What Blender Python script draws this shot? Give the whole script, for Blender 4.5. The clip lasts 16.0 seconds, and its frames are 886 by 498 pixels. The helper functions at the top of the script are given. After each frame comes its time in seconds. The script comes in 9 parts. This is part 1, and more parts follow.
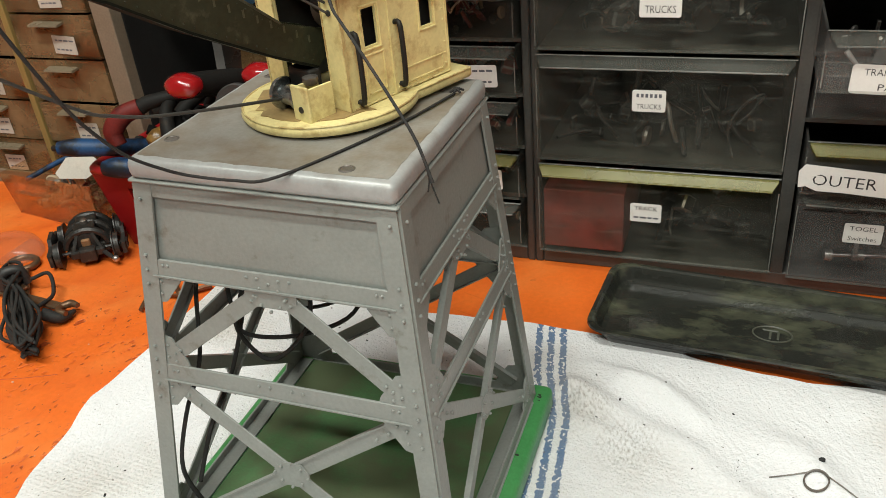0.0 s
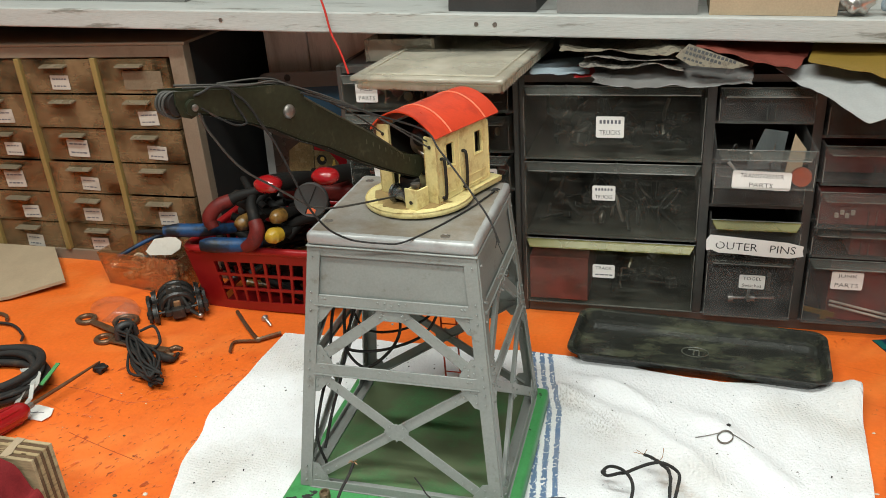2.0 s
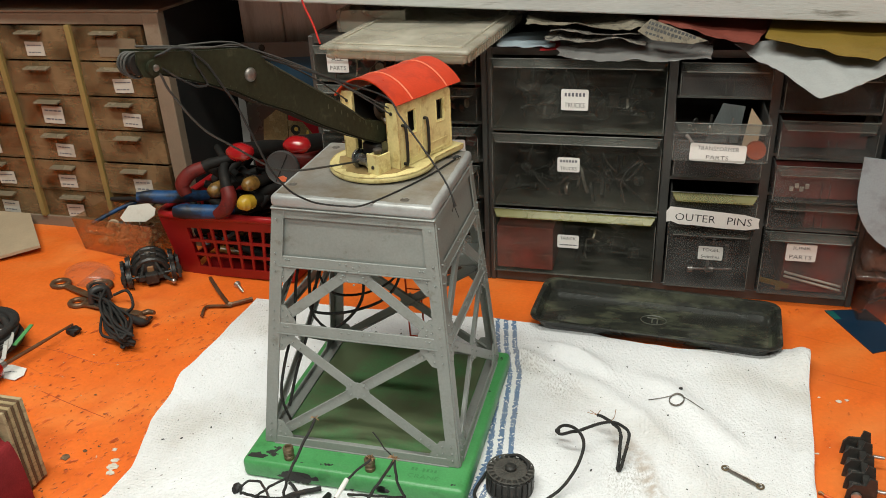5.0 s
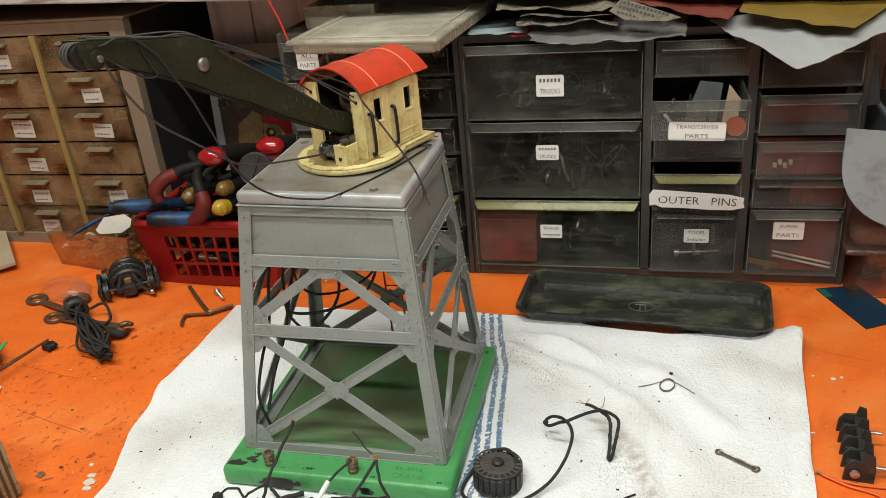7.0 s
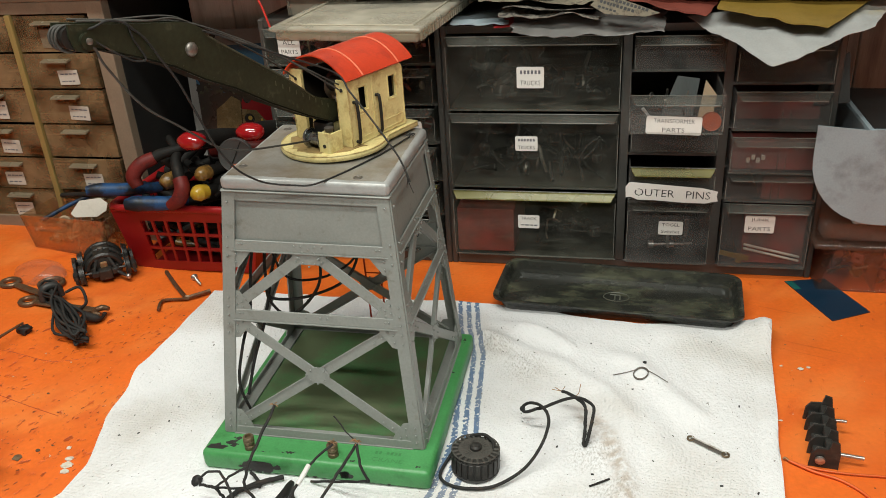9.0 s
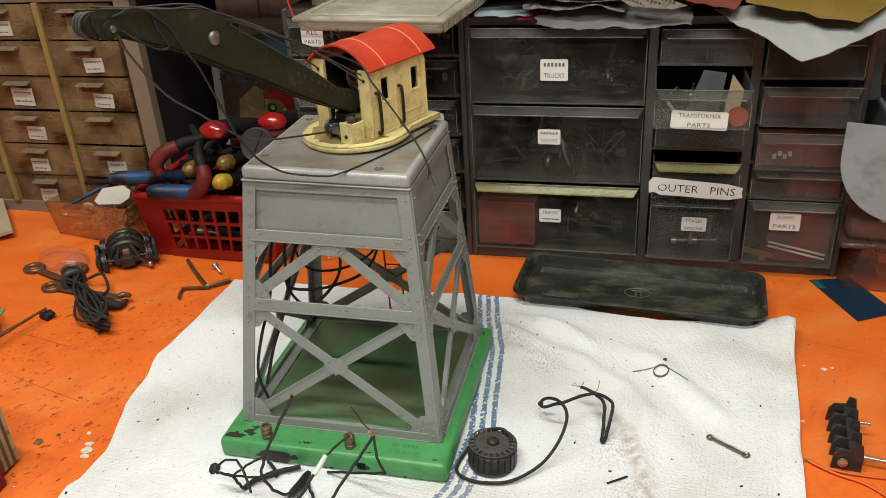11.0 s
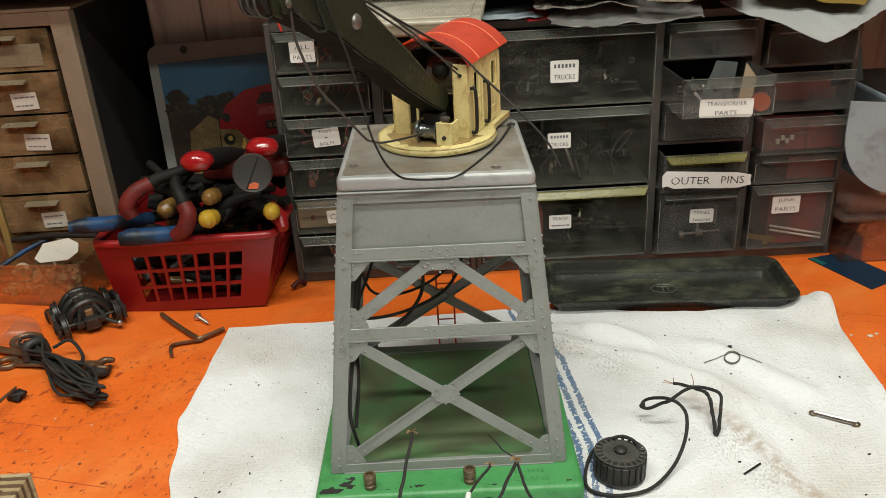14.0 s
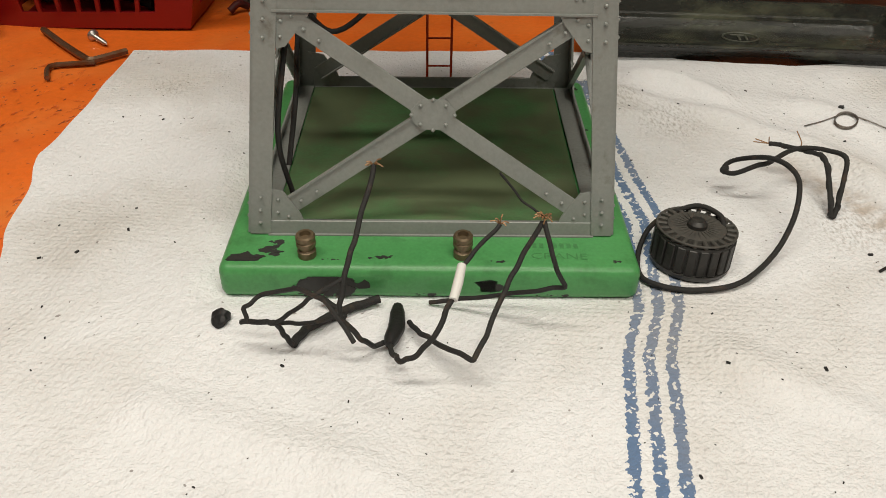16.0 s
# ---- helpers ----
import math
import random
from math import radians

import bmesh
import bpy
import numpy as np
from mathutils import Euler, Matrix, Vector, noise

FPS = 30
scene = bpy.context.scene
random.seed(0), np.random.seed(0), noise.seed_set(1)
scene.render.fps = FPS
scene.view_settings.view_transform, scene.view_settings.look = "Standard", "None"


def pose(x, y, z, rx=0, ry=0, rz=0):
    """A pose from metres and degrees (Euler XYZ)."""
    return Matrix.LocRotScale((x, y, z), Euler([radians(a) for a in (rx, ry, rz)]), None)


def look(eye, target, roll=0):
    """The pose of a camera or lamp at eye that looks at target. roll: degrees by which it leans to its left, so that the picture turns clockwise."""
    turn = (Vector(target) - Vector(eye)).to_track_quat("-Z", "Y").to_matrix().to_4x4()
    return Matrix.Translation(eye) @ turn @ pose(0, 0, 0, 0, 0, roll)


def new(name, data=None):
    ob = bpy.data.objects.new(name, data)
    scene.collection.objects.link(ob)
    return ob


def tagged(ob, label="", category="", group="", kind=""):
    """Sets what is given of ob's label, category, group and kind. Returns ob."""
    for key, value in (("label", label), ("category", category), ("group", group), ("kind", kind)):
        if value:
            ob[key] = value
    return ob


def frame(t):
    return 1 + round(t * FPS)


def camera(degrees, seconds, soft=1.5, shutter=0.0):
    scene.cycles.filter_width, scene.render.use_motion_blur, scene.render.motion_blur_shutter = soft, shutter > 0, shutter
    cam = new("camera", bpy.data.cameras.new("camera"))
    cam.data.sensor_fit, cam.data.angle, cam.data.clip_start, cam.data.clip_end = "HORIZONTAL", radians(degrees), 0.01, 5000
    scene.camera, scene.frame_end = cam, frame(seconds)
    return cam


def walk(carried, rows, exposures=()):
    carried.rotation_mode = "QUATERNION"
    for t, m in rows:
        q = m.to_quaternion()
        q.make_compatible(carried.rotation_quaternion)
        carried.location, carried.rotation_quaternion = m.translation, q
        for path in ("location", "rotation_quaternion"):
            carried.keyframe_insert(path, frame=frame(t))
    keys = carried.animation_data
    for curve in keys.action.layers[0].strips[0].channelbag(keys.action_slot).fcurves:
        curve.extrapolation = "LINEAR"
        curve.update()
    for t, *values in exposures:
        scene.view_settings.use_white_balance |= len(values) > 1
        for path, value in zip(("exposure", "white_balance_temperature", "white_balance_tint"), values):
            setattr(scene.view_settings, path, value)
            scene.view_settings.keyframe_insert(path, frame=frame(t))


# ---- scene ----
cam = camera(57.3, 16.0, soft=0.9)
PATH = [
    (0, (0.181, -0.219, 0.35), (-0.469, 1.378, -0.662), -5.5),
    (0.5, (0.131, -0.307, 0.366), (-0.407, 1.37, -0.582), -4.8),
    (1, (0.118, -0.387, 0.396), (-0.309, 1.353, -0.494), -4.3),
    (1.3, (0.142, -0.408, 0.418), (-0.279, 1.343, -0.453), -3.8),
    (1.5, (0.164, -0.413, 0.436), (-0.289, 1.338, -0.416), -4.1),
    (2, (0.183, -0.443, 0.442), (-0.341, 1.295, -0.397), -4.0),
    (2.5, (0.195, -0.459, 0.446), (-0.333, 1.265, -0.42), -3.4),
    (3, (0.2, -0.466, 0.449), (-0.307, 1.258, -0.43), -2.8),
    (3.5, (0.2, -0.468, 0.452), (-0.294, 1.253, -0.441), -2.5),
    (4, (0.201, -0.466, 0.453), (-0.281, 1.254, -0.446), -2.2),
    (4.5, (0.203, -0.463, 0.446), (-0.276, 1.26, -0.448), -2.4),
    (6.8, (0.221, -0.447, 0.422), (-0.304, 1.28, -0.44), -5.7),
    (7, (0.219, -0.446, 0.419), (-0.263, 1.289, -0.451), -5.5),
    (7.5, (0.218, -0.444, 0.418), (-0.19, 1.292, -0.488), -5.1),
    (8, (0.217, -0.444, 0.416), (-0.166, 1.285, -0.513), -4.5),
    (8.5, (0.214, -0.448, 0.422), (-0.167, 1.296, -0.48), -3.7),
    (9, (0.213, -0.455, 0.422), (-0.198, 1.284, -0.476), -3.7),
    (11.5, (0.212, -0.45, 0.42), (-0.25, 1.263, -0.504), -3.5),
    (12, (0.211, -0.448, 0.418), (-0.253, 1.255, -0.522), -3.5),
    (12.5, (0.208, -0.447, 0.417), (-0.251, 1.247, -0.543), -3.4),
    (13, (0.174, -0.442, 0.4), (-0.204, 1.26, -0.58), -3.0),
    (13.5, (0.076, -0.445, 0.399), (-0.1, 1.345, -0.476), -3.1),
    (14, (0.01, -0.442, 0.388), (-0.006, 1.373, -0.452), -3.4),
    (14.5, (0.012, -0.428, 0.372), (0.042, 1.362, -0.519), -2.4),
    (15, (0.037, -0.381, 0.318), (0.052, 1.346, -0.692), 0.1),
    (15.5, (0.013, -0.329, 0.275), (-0.02, 1.356, -0.802), 0.3),
    (16, (0.005, -0.293, 0.227), (0.014, 1.315, -0.962), 0.6),
]
EXPOSURES = [(0.0, 0.1, 6500, 10), (1.0, 0.12, 6420, 9), (2.0, 0.16, 6250, 9), (3.0, 0.03, 6450, 10), (7.0, -0.01, 6500, 10), (11.5, -0.07, 6550, 11), (12.5, -0.08, 6550, 11), (13.0, -0.12, 6600, 10), (13.5, -0.06, 6620, 10), (14.5, -0.07, 6600, 10), (15.0, -0.28, 6780, 13), (15.5, -0.3, 6900, 14), (16.0, -0.40, 7020, 16)]
walk(cam, [(t, look(eye, target, roll)) for t, eye, target, roll in PATH], EXPOSURES)

# ---- world, lamps, exposure ----
world = bpy.data.worlds.new("world")
world.use_nodes = True
world.node_tree.nodes["Background"].inputs[0].default_value = (0.8, 0.85, 1.0, 1)
world.node_tree.nodes["Background"].inputs[1].default_value = 0.05
scene.world = world


def area_lamp(name, at, aim, w, h, watts, color):
    data = bpy.data.lights.new(name, "AREA")
    data.shape, data.size, data.size_y, data.energy, data.color = "RECTANGLE", w, h, watts, color
    ob = new(name, data)
    ob.matrix_world = look(at, aim)
    return ob


CEIL = 1.45
LAMP_COLOR = (0.97, 1.0, 0.91)
area_lamp("tube_lamp", (-0.15, -0.25, CEIL - 0.09), (-0.15, -0.25, 0), 1.25, 0.10, 18.5, LAMP_COLOR)
area_lamp("tube_lamp", (0.40, -0.95, CEIL - 0.09), (0.40, -0.95, 0), 1.25, 0.10, 18.5, LAMP_COLOR)


# ---- materials ----
def mat(name, color, rough=0.5, metal=0.0, vary=0.15, scale=40.0, fine=600.0, bump=0.1, stain=None, stain_scale=18.0, stain_at=(0.55, 0.72), coat=0.0, stretch=None, spec=0.5):
    """A painted, plastic or metal surface: coarse and fine variation, stains of a second colour, fine relief."""
    m = bpy.data.materials.new(name)
    m.use_nodes = True
    nt = m.node_tree
    bsdf = nt.nodes["Principled BSDF"]
    tc = nt.nodes.new("ShaderNodeTexCoord")
    mp = nt.nodes.new("ShaderNodeMapping")
    nt.links.new(tc.outputs["Object"], mp.inputs["Vector"])
    if stretch:
        mp.inputs["Scale"].default_value = stretch
    n1 = nt.nodes.new("ShaderNodeTexNoise")
    n1.inputs["Scale"].default_value, n1.inputs["Detail"].default_value = scale, 4
    n2 = nt.nodes.new("ShaderNodeTexNoise")
    n2.inputs["Scale"].default_value, n2.inputs["Detail"].default_value = fine, 3
    for n in (n1, n2):
        nt.links.new(mp.outputs[0], n.inputs["Vector"])
    add = nt.nodes.new("ShaderNodeMath")
    add.operation = "ADD"
    nt.links.new(n1.outputs[0], add.inputs[0])
    nt.links.new(n2.outputs[0], add.inputs[1])
    ramp = nt.nodes.new("ShaderNodeValToRGB")
    half = nt.nodes.new("ShaderNodeMath")
    half.operation = "MULTIPLY"
    half.inputs[1].default_value = 0.5
    nt.links.new(add.outputs[0], half.inputs[0])
    nt.links.new(half.outputs[0], ramp.inputs[0])
    ramp.color_ramp.elements[0].position, ramp.color_ramp.elements[1].position = 0.3, 0.7
    ramp.color_ramp.elements[0].color = (*[c * (1 - vary) for c in color], 1)
    ramp.color_ramp.elements[1].color = (*[min(1, c * (1 + vary * 0.7)) for c in color], 1)
    out = ramp.outputs[0]
    if stain:
        n3 = nt.nodes.new("ShaderNodeTexNoise")
        n3.inputs["Scale"].default_value, n3.inputs["Detail"].default_value = stain_scale, 6
        n3.inputs["Roughness"].default_value = 0.65
        nt.links.new(mp.outputs[0], n3.inputs["Vector"])
        r3 = nt.nodes.new("ShaderNodeMapRange")
        r3.inputs["From Min"].default_value, r3.inputs["From Max"].default_value = stain_at
        nt.links.new(n3.outputs[0], r3.inputs["Value"])
        mix = nt.nodes.new("ShaderNodeMix")
        mix.data_type = "RGBA"
        nt.links.new(r3.outputs[0], mix.inputs[0])
        nt.links.new(out, mix.inputs[6])
        mix.inputs[7].default_value = (*stain, 1)
        out = mix.outputs[2]
    nt.links.new(out, bsdf.inputs["Base Color"])
    rr = nt.nodes.new("ShaderNodeMapRange")
    rr.inputs["To Min"].default_value, rr.inputs["To Max"].default_value = max(0.03, rough - 0.1), min(1, rough + 0.12)
    nt.links.new(n1.outputs[0], rr.inputs["Value"])
    nt.links.new(rr.outputs[0], bsdf.inputs["Roughness"])
    bsdf.inputs["Metallic"].default_value = metal
    bsdf.inputs["Coat Weight"].default_value = coat
    bsdf.inputs["Specular IOR Level"].default_value = spec
    if bump:
        b = nt.nodes.new("ShaderNodeBump")
        b.inputs["Strength"].default_value, b.inputs["Distance"].default_value = bump, 0.0008
        nt.links.new(n2.outputs[0], b.inputs["Height"])
        nt.links.new(b.outputs[0], bsdf.inputs["Normal"])
    return m


def clear_plastic(name, tint, haze, haze_color, rough=0.25, gloss=0.07, shine=0.8, spread=1.0, patchy=0.4, grain=22, detail=2, scratch=0.0):
    """Dusty see-through plastic: clear, a film of dust, and a glossy face."""
    m = bpy.data.materials.new(name)
    m.use_nodes = True
    nt = m.node_tree
    nt.nodes.clear()
    out = nt.nodes.new("ShaderNodeOutputMaterial")
    tr = nt.nodes.new("ShaderNodeBsdfTransparent")
    tr.inputs[0].default_value = (*tint, 1)
    df = nt.nodes.new("ShaderNodeBsdfDiffuse")
    df.inputs[0].default_value = (*haze_color, 1)
    gl = nt.nodes.new("ShaderNodeBsdfGlossy")
    gl.inputs["Roughness"].default_value = rough
    gl.inputs["Color"].default_value = (0.9 / spread, 0.9 / spread, 0.9 / spread, 1)
    tc = nt.nodes.new("ShaderNodeTexCoord")
    n = nt.nodes.new("ShaderNodeTexNoise")
    n.inputs["Scale"].default_value, n.inputs["Detail"].default_value = grain, detail
    nt.links.new(tc.outputs["Object"], n.inputs["Vector"])
    r = nt.nodes.new("ShaderNodeMapRange")
    r.inputs["From Min"].default_value, r.inputs["From Max"].default_value = 0.3, 0.7
    r.inputs["To Min"].default_value, r.inputs["To Max"].default_value = haze * (1 - patchy), haze * (1 + patchy)
    nt.links.new(n.outputs[0], r.inputs["Value"])
    m1, m2 = nt.nodes.new("ShaderNodeMixShader"), nt.nodes.new("ShaderNodeMixShader")
    film = r.outputs[0]
    if scratch:
        # fine scuffs and wiped streaks in the dust
        for turn, stretch, at in ((25, (25, 25, 320), (0.60, 0.70)), (-40, (30, 30, 260), (0.62, 0.72)), (8, (60, 60, 140), (0.60, 0.76))):
            mp = nt.nodes.new("ShaderNodeMapping")
            mp.inputs["Rotation"].default_value[1], mp.inputs["Scale"].default_value = radians(turn), stretch
            nt.links.new(tc.outputs["Object"], mp.inputs["Vector"])
            sn = nt.nodes.new("ShaderNodeTexNoise")
            sn.inputs["Scale"].default_value, sn.inputs["Detail"].default_value = 1.0, 3
            nt.links.new(mp.outputs[0], sn.inputs["Vector"])
            sr = nt.nodes.new("ShaderNodeMapRange")
            sr.inputs["From Min"].default_value, sr.inputs["From Max"].default_value = at
            sr.inputs["To Max"].default_value = scratch
            nt.links.new(sn.outputs[0], sr.inputs["Value"])
            more = nt.nodes.new("ShaderNodeMath")
            more.operation = "ADD"
            nt.links.new(film, more.inputs[0])
            nt.links.new(sr.outputs[0], more.inputs[1])
            film = more.outputs[0]
    nt.links.new(film, m1.inputs[0])
    nt.links.new(tr.outputs[0], m1.inputs[1])
    nt.links.new(df.outputs[0], m1.inputs[2])
    fr = nt.nodes.new("ShaderNodeFresnel")
    fr.inputs[0].default_value = 1.45
    mul = nt.nodes.new("ShaderNodeMath")
    mul.operation = "MULTIPLY_ADD"
    mul.inputs[1].default_value, mul.inputs[2].default_value = shine * spread, gloss * 0.3 * spread
    nt.links.new(fr.outputs[0], mul.inputs[0])
    nt.links.new(mul.outputs[0], m2.inputs[0])
    nt.links.new(m1.outputs[0], m2.inputs[1])
    nt.links.new(gl.outputs[0], m2.inputs[2])
    nt.links.new(m2.outputs[0], out.inputs[0])
    return m


GREY = mat("grey_enamel", (0.238, 0.252, 0.236), 0.36, vary=0.14, stain=(0.12, 0.105, 0.08), stain_scale=62, stain_at=(0.60, 0.76), bump=0.15)
GREY_TOP = mat("grey_enamel_dusty", (0.275, 0.262, 0.238), 0.38, metal=0.15, vary=0.14, stain=(0.165, 0.122, 0.078), stain_scale=26, stain_at=(0.42, 0.68), bump=0.1)
GREY_EDGE = mat("pale_grey_enamel", (0.36, 0.365, 0.36), 0.34, metal=0.12, vary=0.10, stain=(0.26, 0.25, 0.23), stain_scale=45, stain_at=(0.52, 0.75))
GREEN = mat("green_enamel", (0.065, 0.285, 0.09), 0.36, vary=0.18, stain=(0.035, 0.16, 0.045), stain_scale=70, stain_at=(0.55, 0.8), bump=0.15)
GREEN_DIRTY = mat("green_enamel_grimy", (0.075, 0.23, 0.085), 0.7, vary=0.25, stain=(0.105, 0.135, 0.070), stain_scale=17, stain_at=(0.30, 0.56), bump=0.1, stretch=(1, 1.3, 1), spec=0.25)
CREAM = mat("cream_enamel", (0.78, 0.68, 0.32), 0.35, vary=0.12, stain=(0.44, 0.28, 0.09), stain_scale=85, stain_at=(0.53, 0.74), bump=0.15)
CREAM_WORN = mat("worn_cream_enamel", (0.72, 0.61, 0.28), 0.38, vary=0.15, stain=(0.40, 0.25, 0.08), stain_scale=90, stain_at=(0.54, 0.76), bump=0.2)
RUST_EDGE = mat("rusty_bared_edge", (0.42, 0.29, 0.11), 0.5, vary=0.4, stain=(0.66, 0.55, 0.25), stain_scale=130, stain_at=(0.40, 0.55))
RED_ROOF = mat("red_enamel", (0.53, 0.042, 0.012), 0.30, vary=0.14, stain=(0.30, 0.022, 0.010), stain_scale=45, stain_at=(0.52, 0.75), bump=0.1)
RED_WORN = mat("worn_red_edge", (0.75, 0.20, 0.11), 0.4, vary=0.2)
OLIVE = mat("olive_enamel", (0.026, 0.029, 0.016), 0.42, vary=0.35, stain=(0.070, 0.067, 0.042), stain_scale=120, stain_at=(0.58, 0.76), bump=0.25, fine=350, spec=0.25)
OLIVE_EDGE = mat("rubbed_olive_edge", (0.058, 0.060, 0.035), 0.38, vary=0.3, stain=(0.03, 0.03, 0.015), stain_scale=120, stain_at=(0.5, 0.6))
BLACKENED = mat("blackened_steel", (0.022, 0.020, 0.018), 0.5, metal=0.2, vary=0.3, bump=0.2, spec=0.35)
STEEL = mat("bare_steel", (0.55, 0.53, 0.50), 0.3, metal=0.9, vary=0.2, stain=(0.25, 0.2, 0.15), stain_scale=60)
DULL_STEEL = mat("dull_steel", (0.22, 0.20, 0.18), 0.42, metal=0.7, vary=0.3, stain=(0.12, 0.07, 0.04), stain_scale=60)
RUSTY_STEEL = mat("rusty_steel", (0.18, 0.11, 0.065), 0.40, metal=0.55, vary=0.35, stain=(0.16, 0.06, 0.022), stain_scale=70, stain_at=(0.48, 0.66), bump=0.2)
BRASS = mat("tarnished_brass", (0.19, 0.14, 0.085), 0.45, metal=0.6, vary=0.3)
COPPER = mat("frayed_copper", (0.32, 0.175, 0.085), 0.5, metal=0.4, vary=0.3)
CORD = mat("black_cloth_cord", (0.018, 0.017, 0.016), 0.75, vary=0.4, fine=1500, bump=0.5, stain=(0.065, 0.042, 0.028), stain_scale=110, stain_at=(0.56, 0.74))
STRING = mat("grey_waxed_string", (0.055, 0.052, 0.046), 0.7, vary=0.3, fine=1500, bump=0.4)
RED_CORD = mat("red_wire", (0.55, 0.03, 0.02), 0.5)
ORANGE_CORD = mat("orange_wire", (0.70, 0.12, 0.02), 0.45)
BAKELITE = mat("black_bakelite", (0.026, 0.025, 0.023), 0.45, vary=0.3, stain=(0.075, 0.068, 0.058), stain_scale=130, stain_at=(0.55, 0.8), bump=0.2)
BAKELITE_DUST = mat("dusty_bakelite", (0.072, 0.067, 0.058), 0.65, vary=0.3, stain=(0.045, 0.042, 0.038), stain_scale=160, stain_at=(0.48, 0.7), bump=0.2)
BLUED_STEEL = mat("bluish_plated_steel", (0.42, 0.46, 0.47), 0.25, metal=0.9, vary=0.2, stain=(0.12, 0.11, 0.10), stain_scale=120, stain_at=(0.5, 0.7))
GREASE = mat("tan_grease_film", (0.31, 0.21, 0.085), 0.5, vary=0.25, stain=(0.52, 0.41, 0.17), stain_scale=90, stain_at=(0.54, 0.70), bump=0.1)
GREEN_WORN = mat("worn_green_lettering", (0.050, 0.215, 0.068), 0.45, vary=0.3)
# tool steel with the basket's shade put into its colour
SHADED_TOOL = mat("shade_blackened_tool_steel", (0.011, 0.010, 0.009), 0.65, vary=0.4, stain=(0.035, 0.025, 0.018), stain_scale=70, stain_at=(0.60, 0.75), spec=0.2)
# near-black that paints the shade in the boom's open underside
BOOM_SHADE = mat("boom_hollow_shade", (0.008, 0.009, 0.006), 0.85, vary=0.3, spec=0.1)
DIECAST = mat("worn_die_cast", (0.028, 0.026, 0.024), 0.38, metal=0.2, vary=0.4, stain=(0.12, 0.095, 0.07), stain_scale=110, stain_at=(0.58, 0.75), bump=0.2)
BLACK = mat("black_plastic", (0.058, 0.056, 0.051), 0.42, vary=0.3, stain=(0.085, 0.077, 0.066), stain_scale=25, stain_at=(0.52, 0.80), bump=0.08)
TRAY = mat("oily_black_tray", (0.024, 0.025, 0.021), 0.25, vary=0.35, stain=(0.080, 0.084, 0.055), stain_scale=48, stain_at=(0.50, 0.68), bump=0.12, coat=0.3, stretch=(0.5, 1.1, 1))
TRAY_MARK = mat("rubbed_tray_mark", (0.085, 0.088, 0.068), 0.4)
CHARCOAL = mat("charcoal_panel", (0.018, 0.0175, 0.017), 0.6, vary=0.25, stain=(0.035, 0.032, 0.028), stain_scale=12, stain_at=(0.5, 0.8), spec=0.3)
CAB_METAL = mat("old_beige_steel", (0.225, 0.172, 0.122), 0.5, vary=0.2, stain=(0.13, 0.075, 0.04), stain_scale=25, stain_at=(0.55, 0.75))
YELLOW_STRIP = mat("yellow_varnished_wood", (0.27, 0.19, 0.065), 0.45, vary=0.2, stretch=(1, 1, 0.1))
SMOKE = clear_plastic("smoky_drawer_plastic", (0.74, 0.62, 0.47), 0.34, (0.315, 0.205, 0.108), 0.2, 0.0, 0.25, 1.0, 0.9, 30, 4, 0.14)
SMOKE_TAB = mat("pale_drawer_grip", (0.19, 0.15, 0.10), 0.25, vary=0.25)
CLEAR = clear_plastic("dusty_clear_plastic", (0.93, 0.93, 0.91), 0.065, (0.215, 0.21, 0.185), 0.12, 0.0, 0.0, 1.0, 0.8, 26, 4, 0.10)
CLEAR_SMALL = clear_plastic("cloudy_clear_plastic", (0.92, 0.91, 0.91), 0.15, (0.215, 0.205, 0.195), 0.12, 0.0, 0.0, 1.0, 0.7, 30, 4, 0.08)
CLEAR_LIP = clear_plastic("clear_plastic_lip", (0.92, 0.92, 0.91), 0.20, (0.20, 0.20, 0.18), 0.25, 0.0, 0.0)
CLEAR_EDGE = clear_plastic("clear_plastic_edge", (0.75, 0.76, 0.76), 0.50, (0.34, 0.34, 0.31), 0.2, 0.02, 0.3, 4.0)
YELLOWED = clear_plastic("yellowed_plastic_lip", (0.80, 0.78, 0.40), 0.48, (0.33, 0.31, 0.115), 0.25, 0.05, 0.3)
CASE = clear_plastic("clear_case_plastic", (0.93, 0.92, 0.87), 0.42, (0.66, 0.61, 0.50), 0.15, 0.1, 0.5)
BOX_BLUE = mat("pale_blue_box_plastic", (0.27, 0.335, 0.37), 0.45, vary=0.12, stain=(0.14, 0.16, 0.17), stain_scale=30, stain_at=(0.5, 0.75))
GREY_PLANK = mat("dusty_grey_plank", (0.34, 0.39, 0.41), 0.75, vary=0.2, stain=(0.19, 0.21, 0.22), stain_scale=30, stain_at=(0.48, 0.7), stretch=(2, 1, 0.2))
TUB = clear_plastic("brownish_clear_plastic", (0.93, 0.84, 0.80), 0.10, (0.30, 0.19, 0.14), 0.15, 0.1, 0.5)
BIN = clear_plastic("amber_clear_plastic", (0.97, 0.86, 0.72), 0.12, (0.50, 0.30, 0.16), 0.15, 0.1, 0.5)
PAPER = mat("white_card", (0.74, 0.73, 0.70), 0.7, vary=0.06, stain=(0.55, 0.52, 0.45), stain_scale=40, stain_at=(0.6, 0.85))
PAPER_OLD = mat("aged_label_paper", (0.52, 0.48, 0.42), 0.7, vary=0.1, stain=(0.36, 0.31, 0.25), stain_scale=60, stain_at=(0.52, 0.75))
PAPER_SHEET = mat("thin_white_sheet", (0.35, 0.355, 0.35), 0.7, vary=0.12, stain=(0.30, 0.25, 0.12), stain_scale=16, stain_at=(0.56, 0.80))
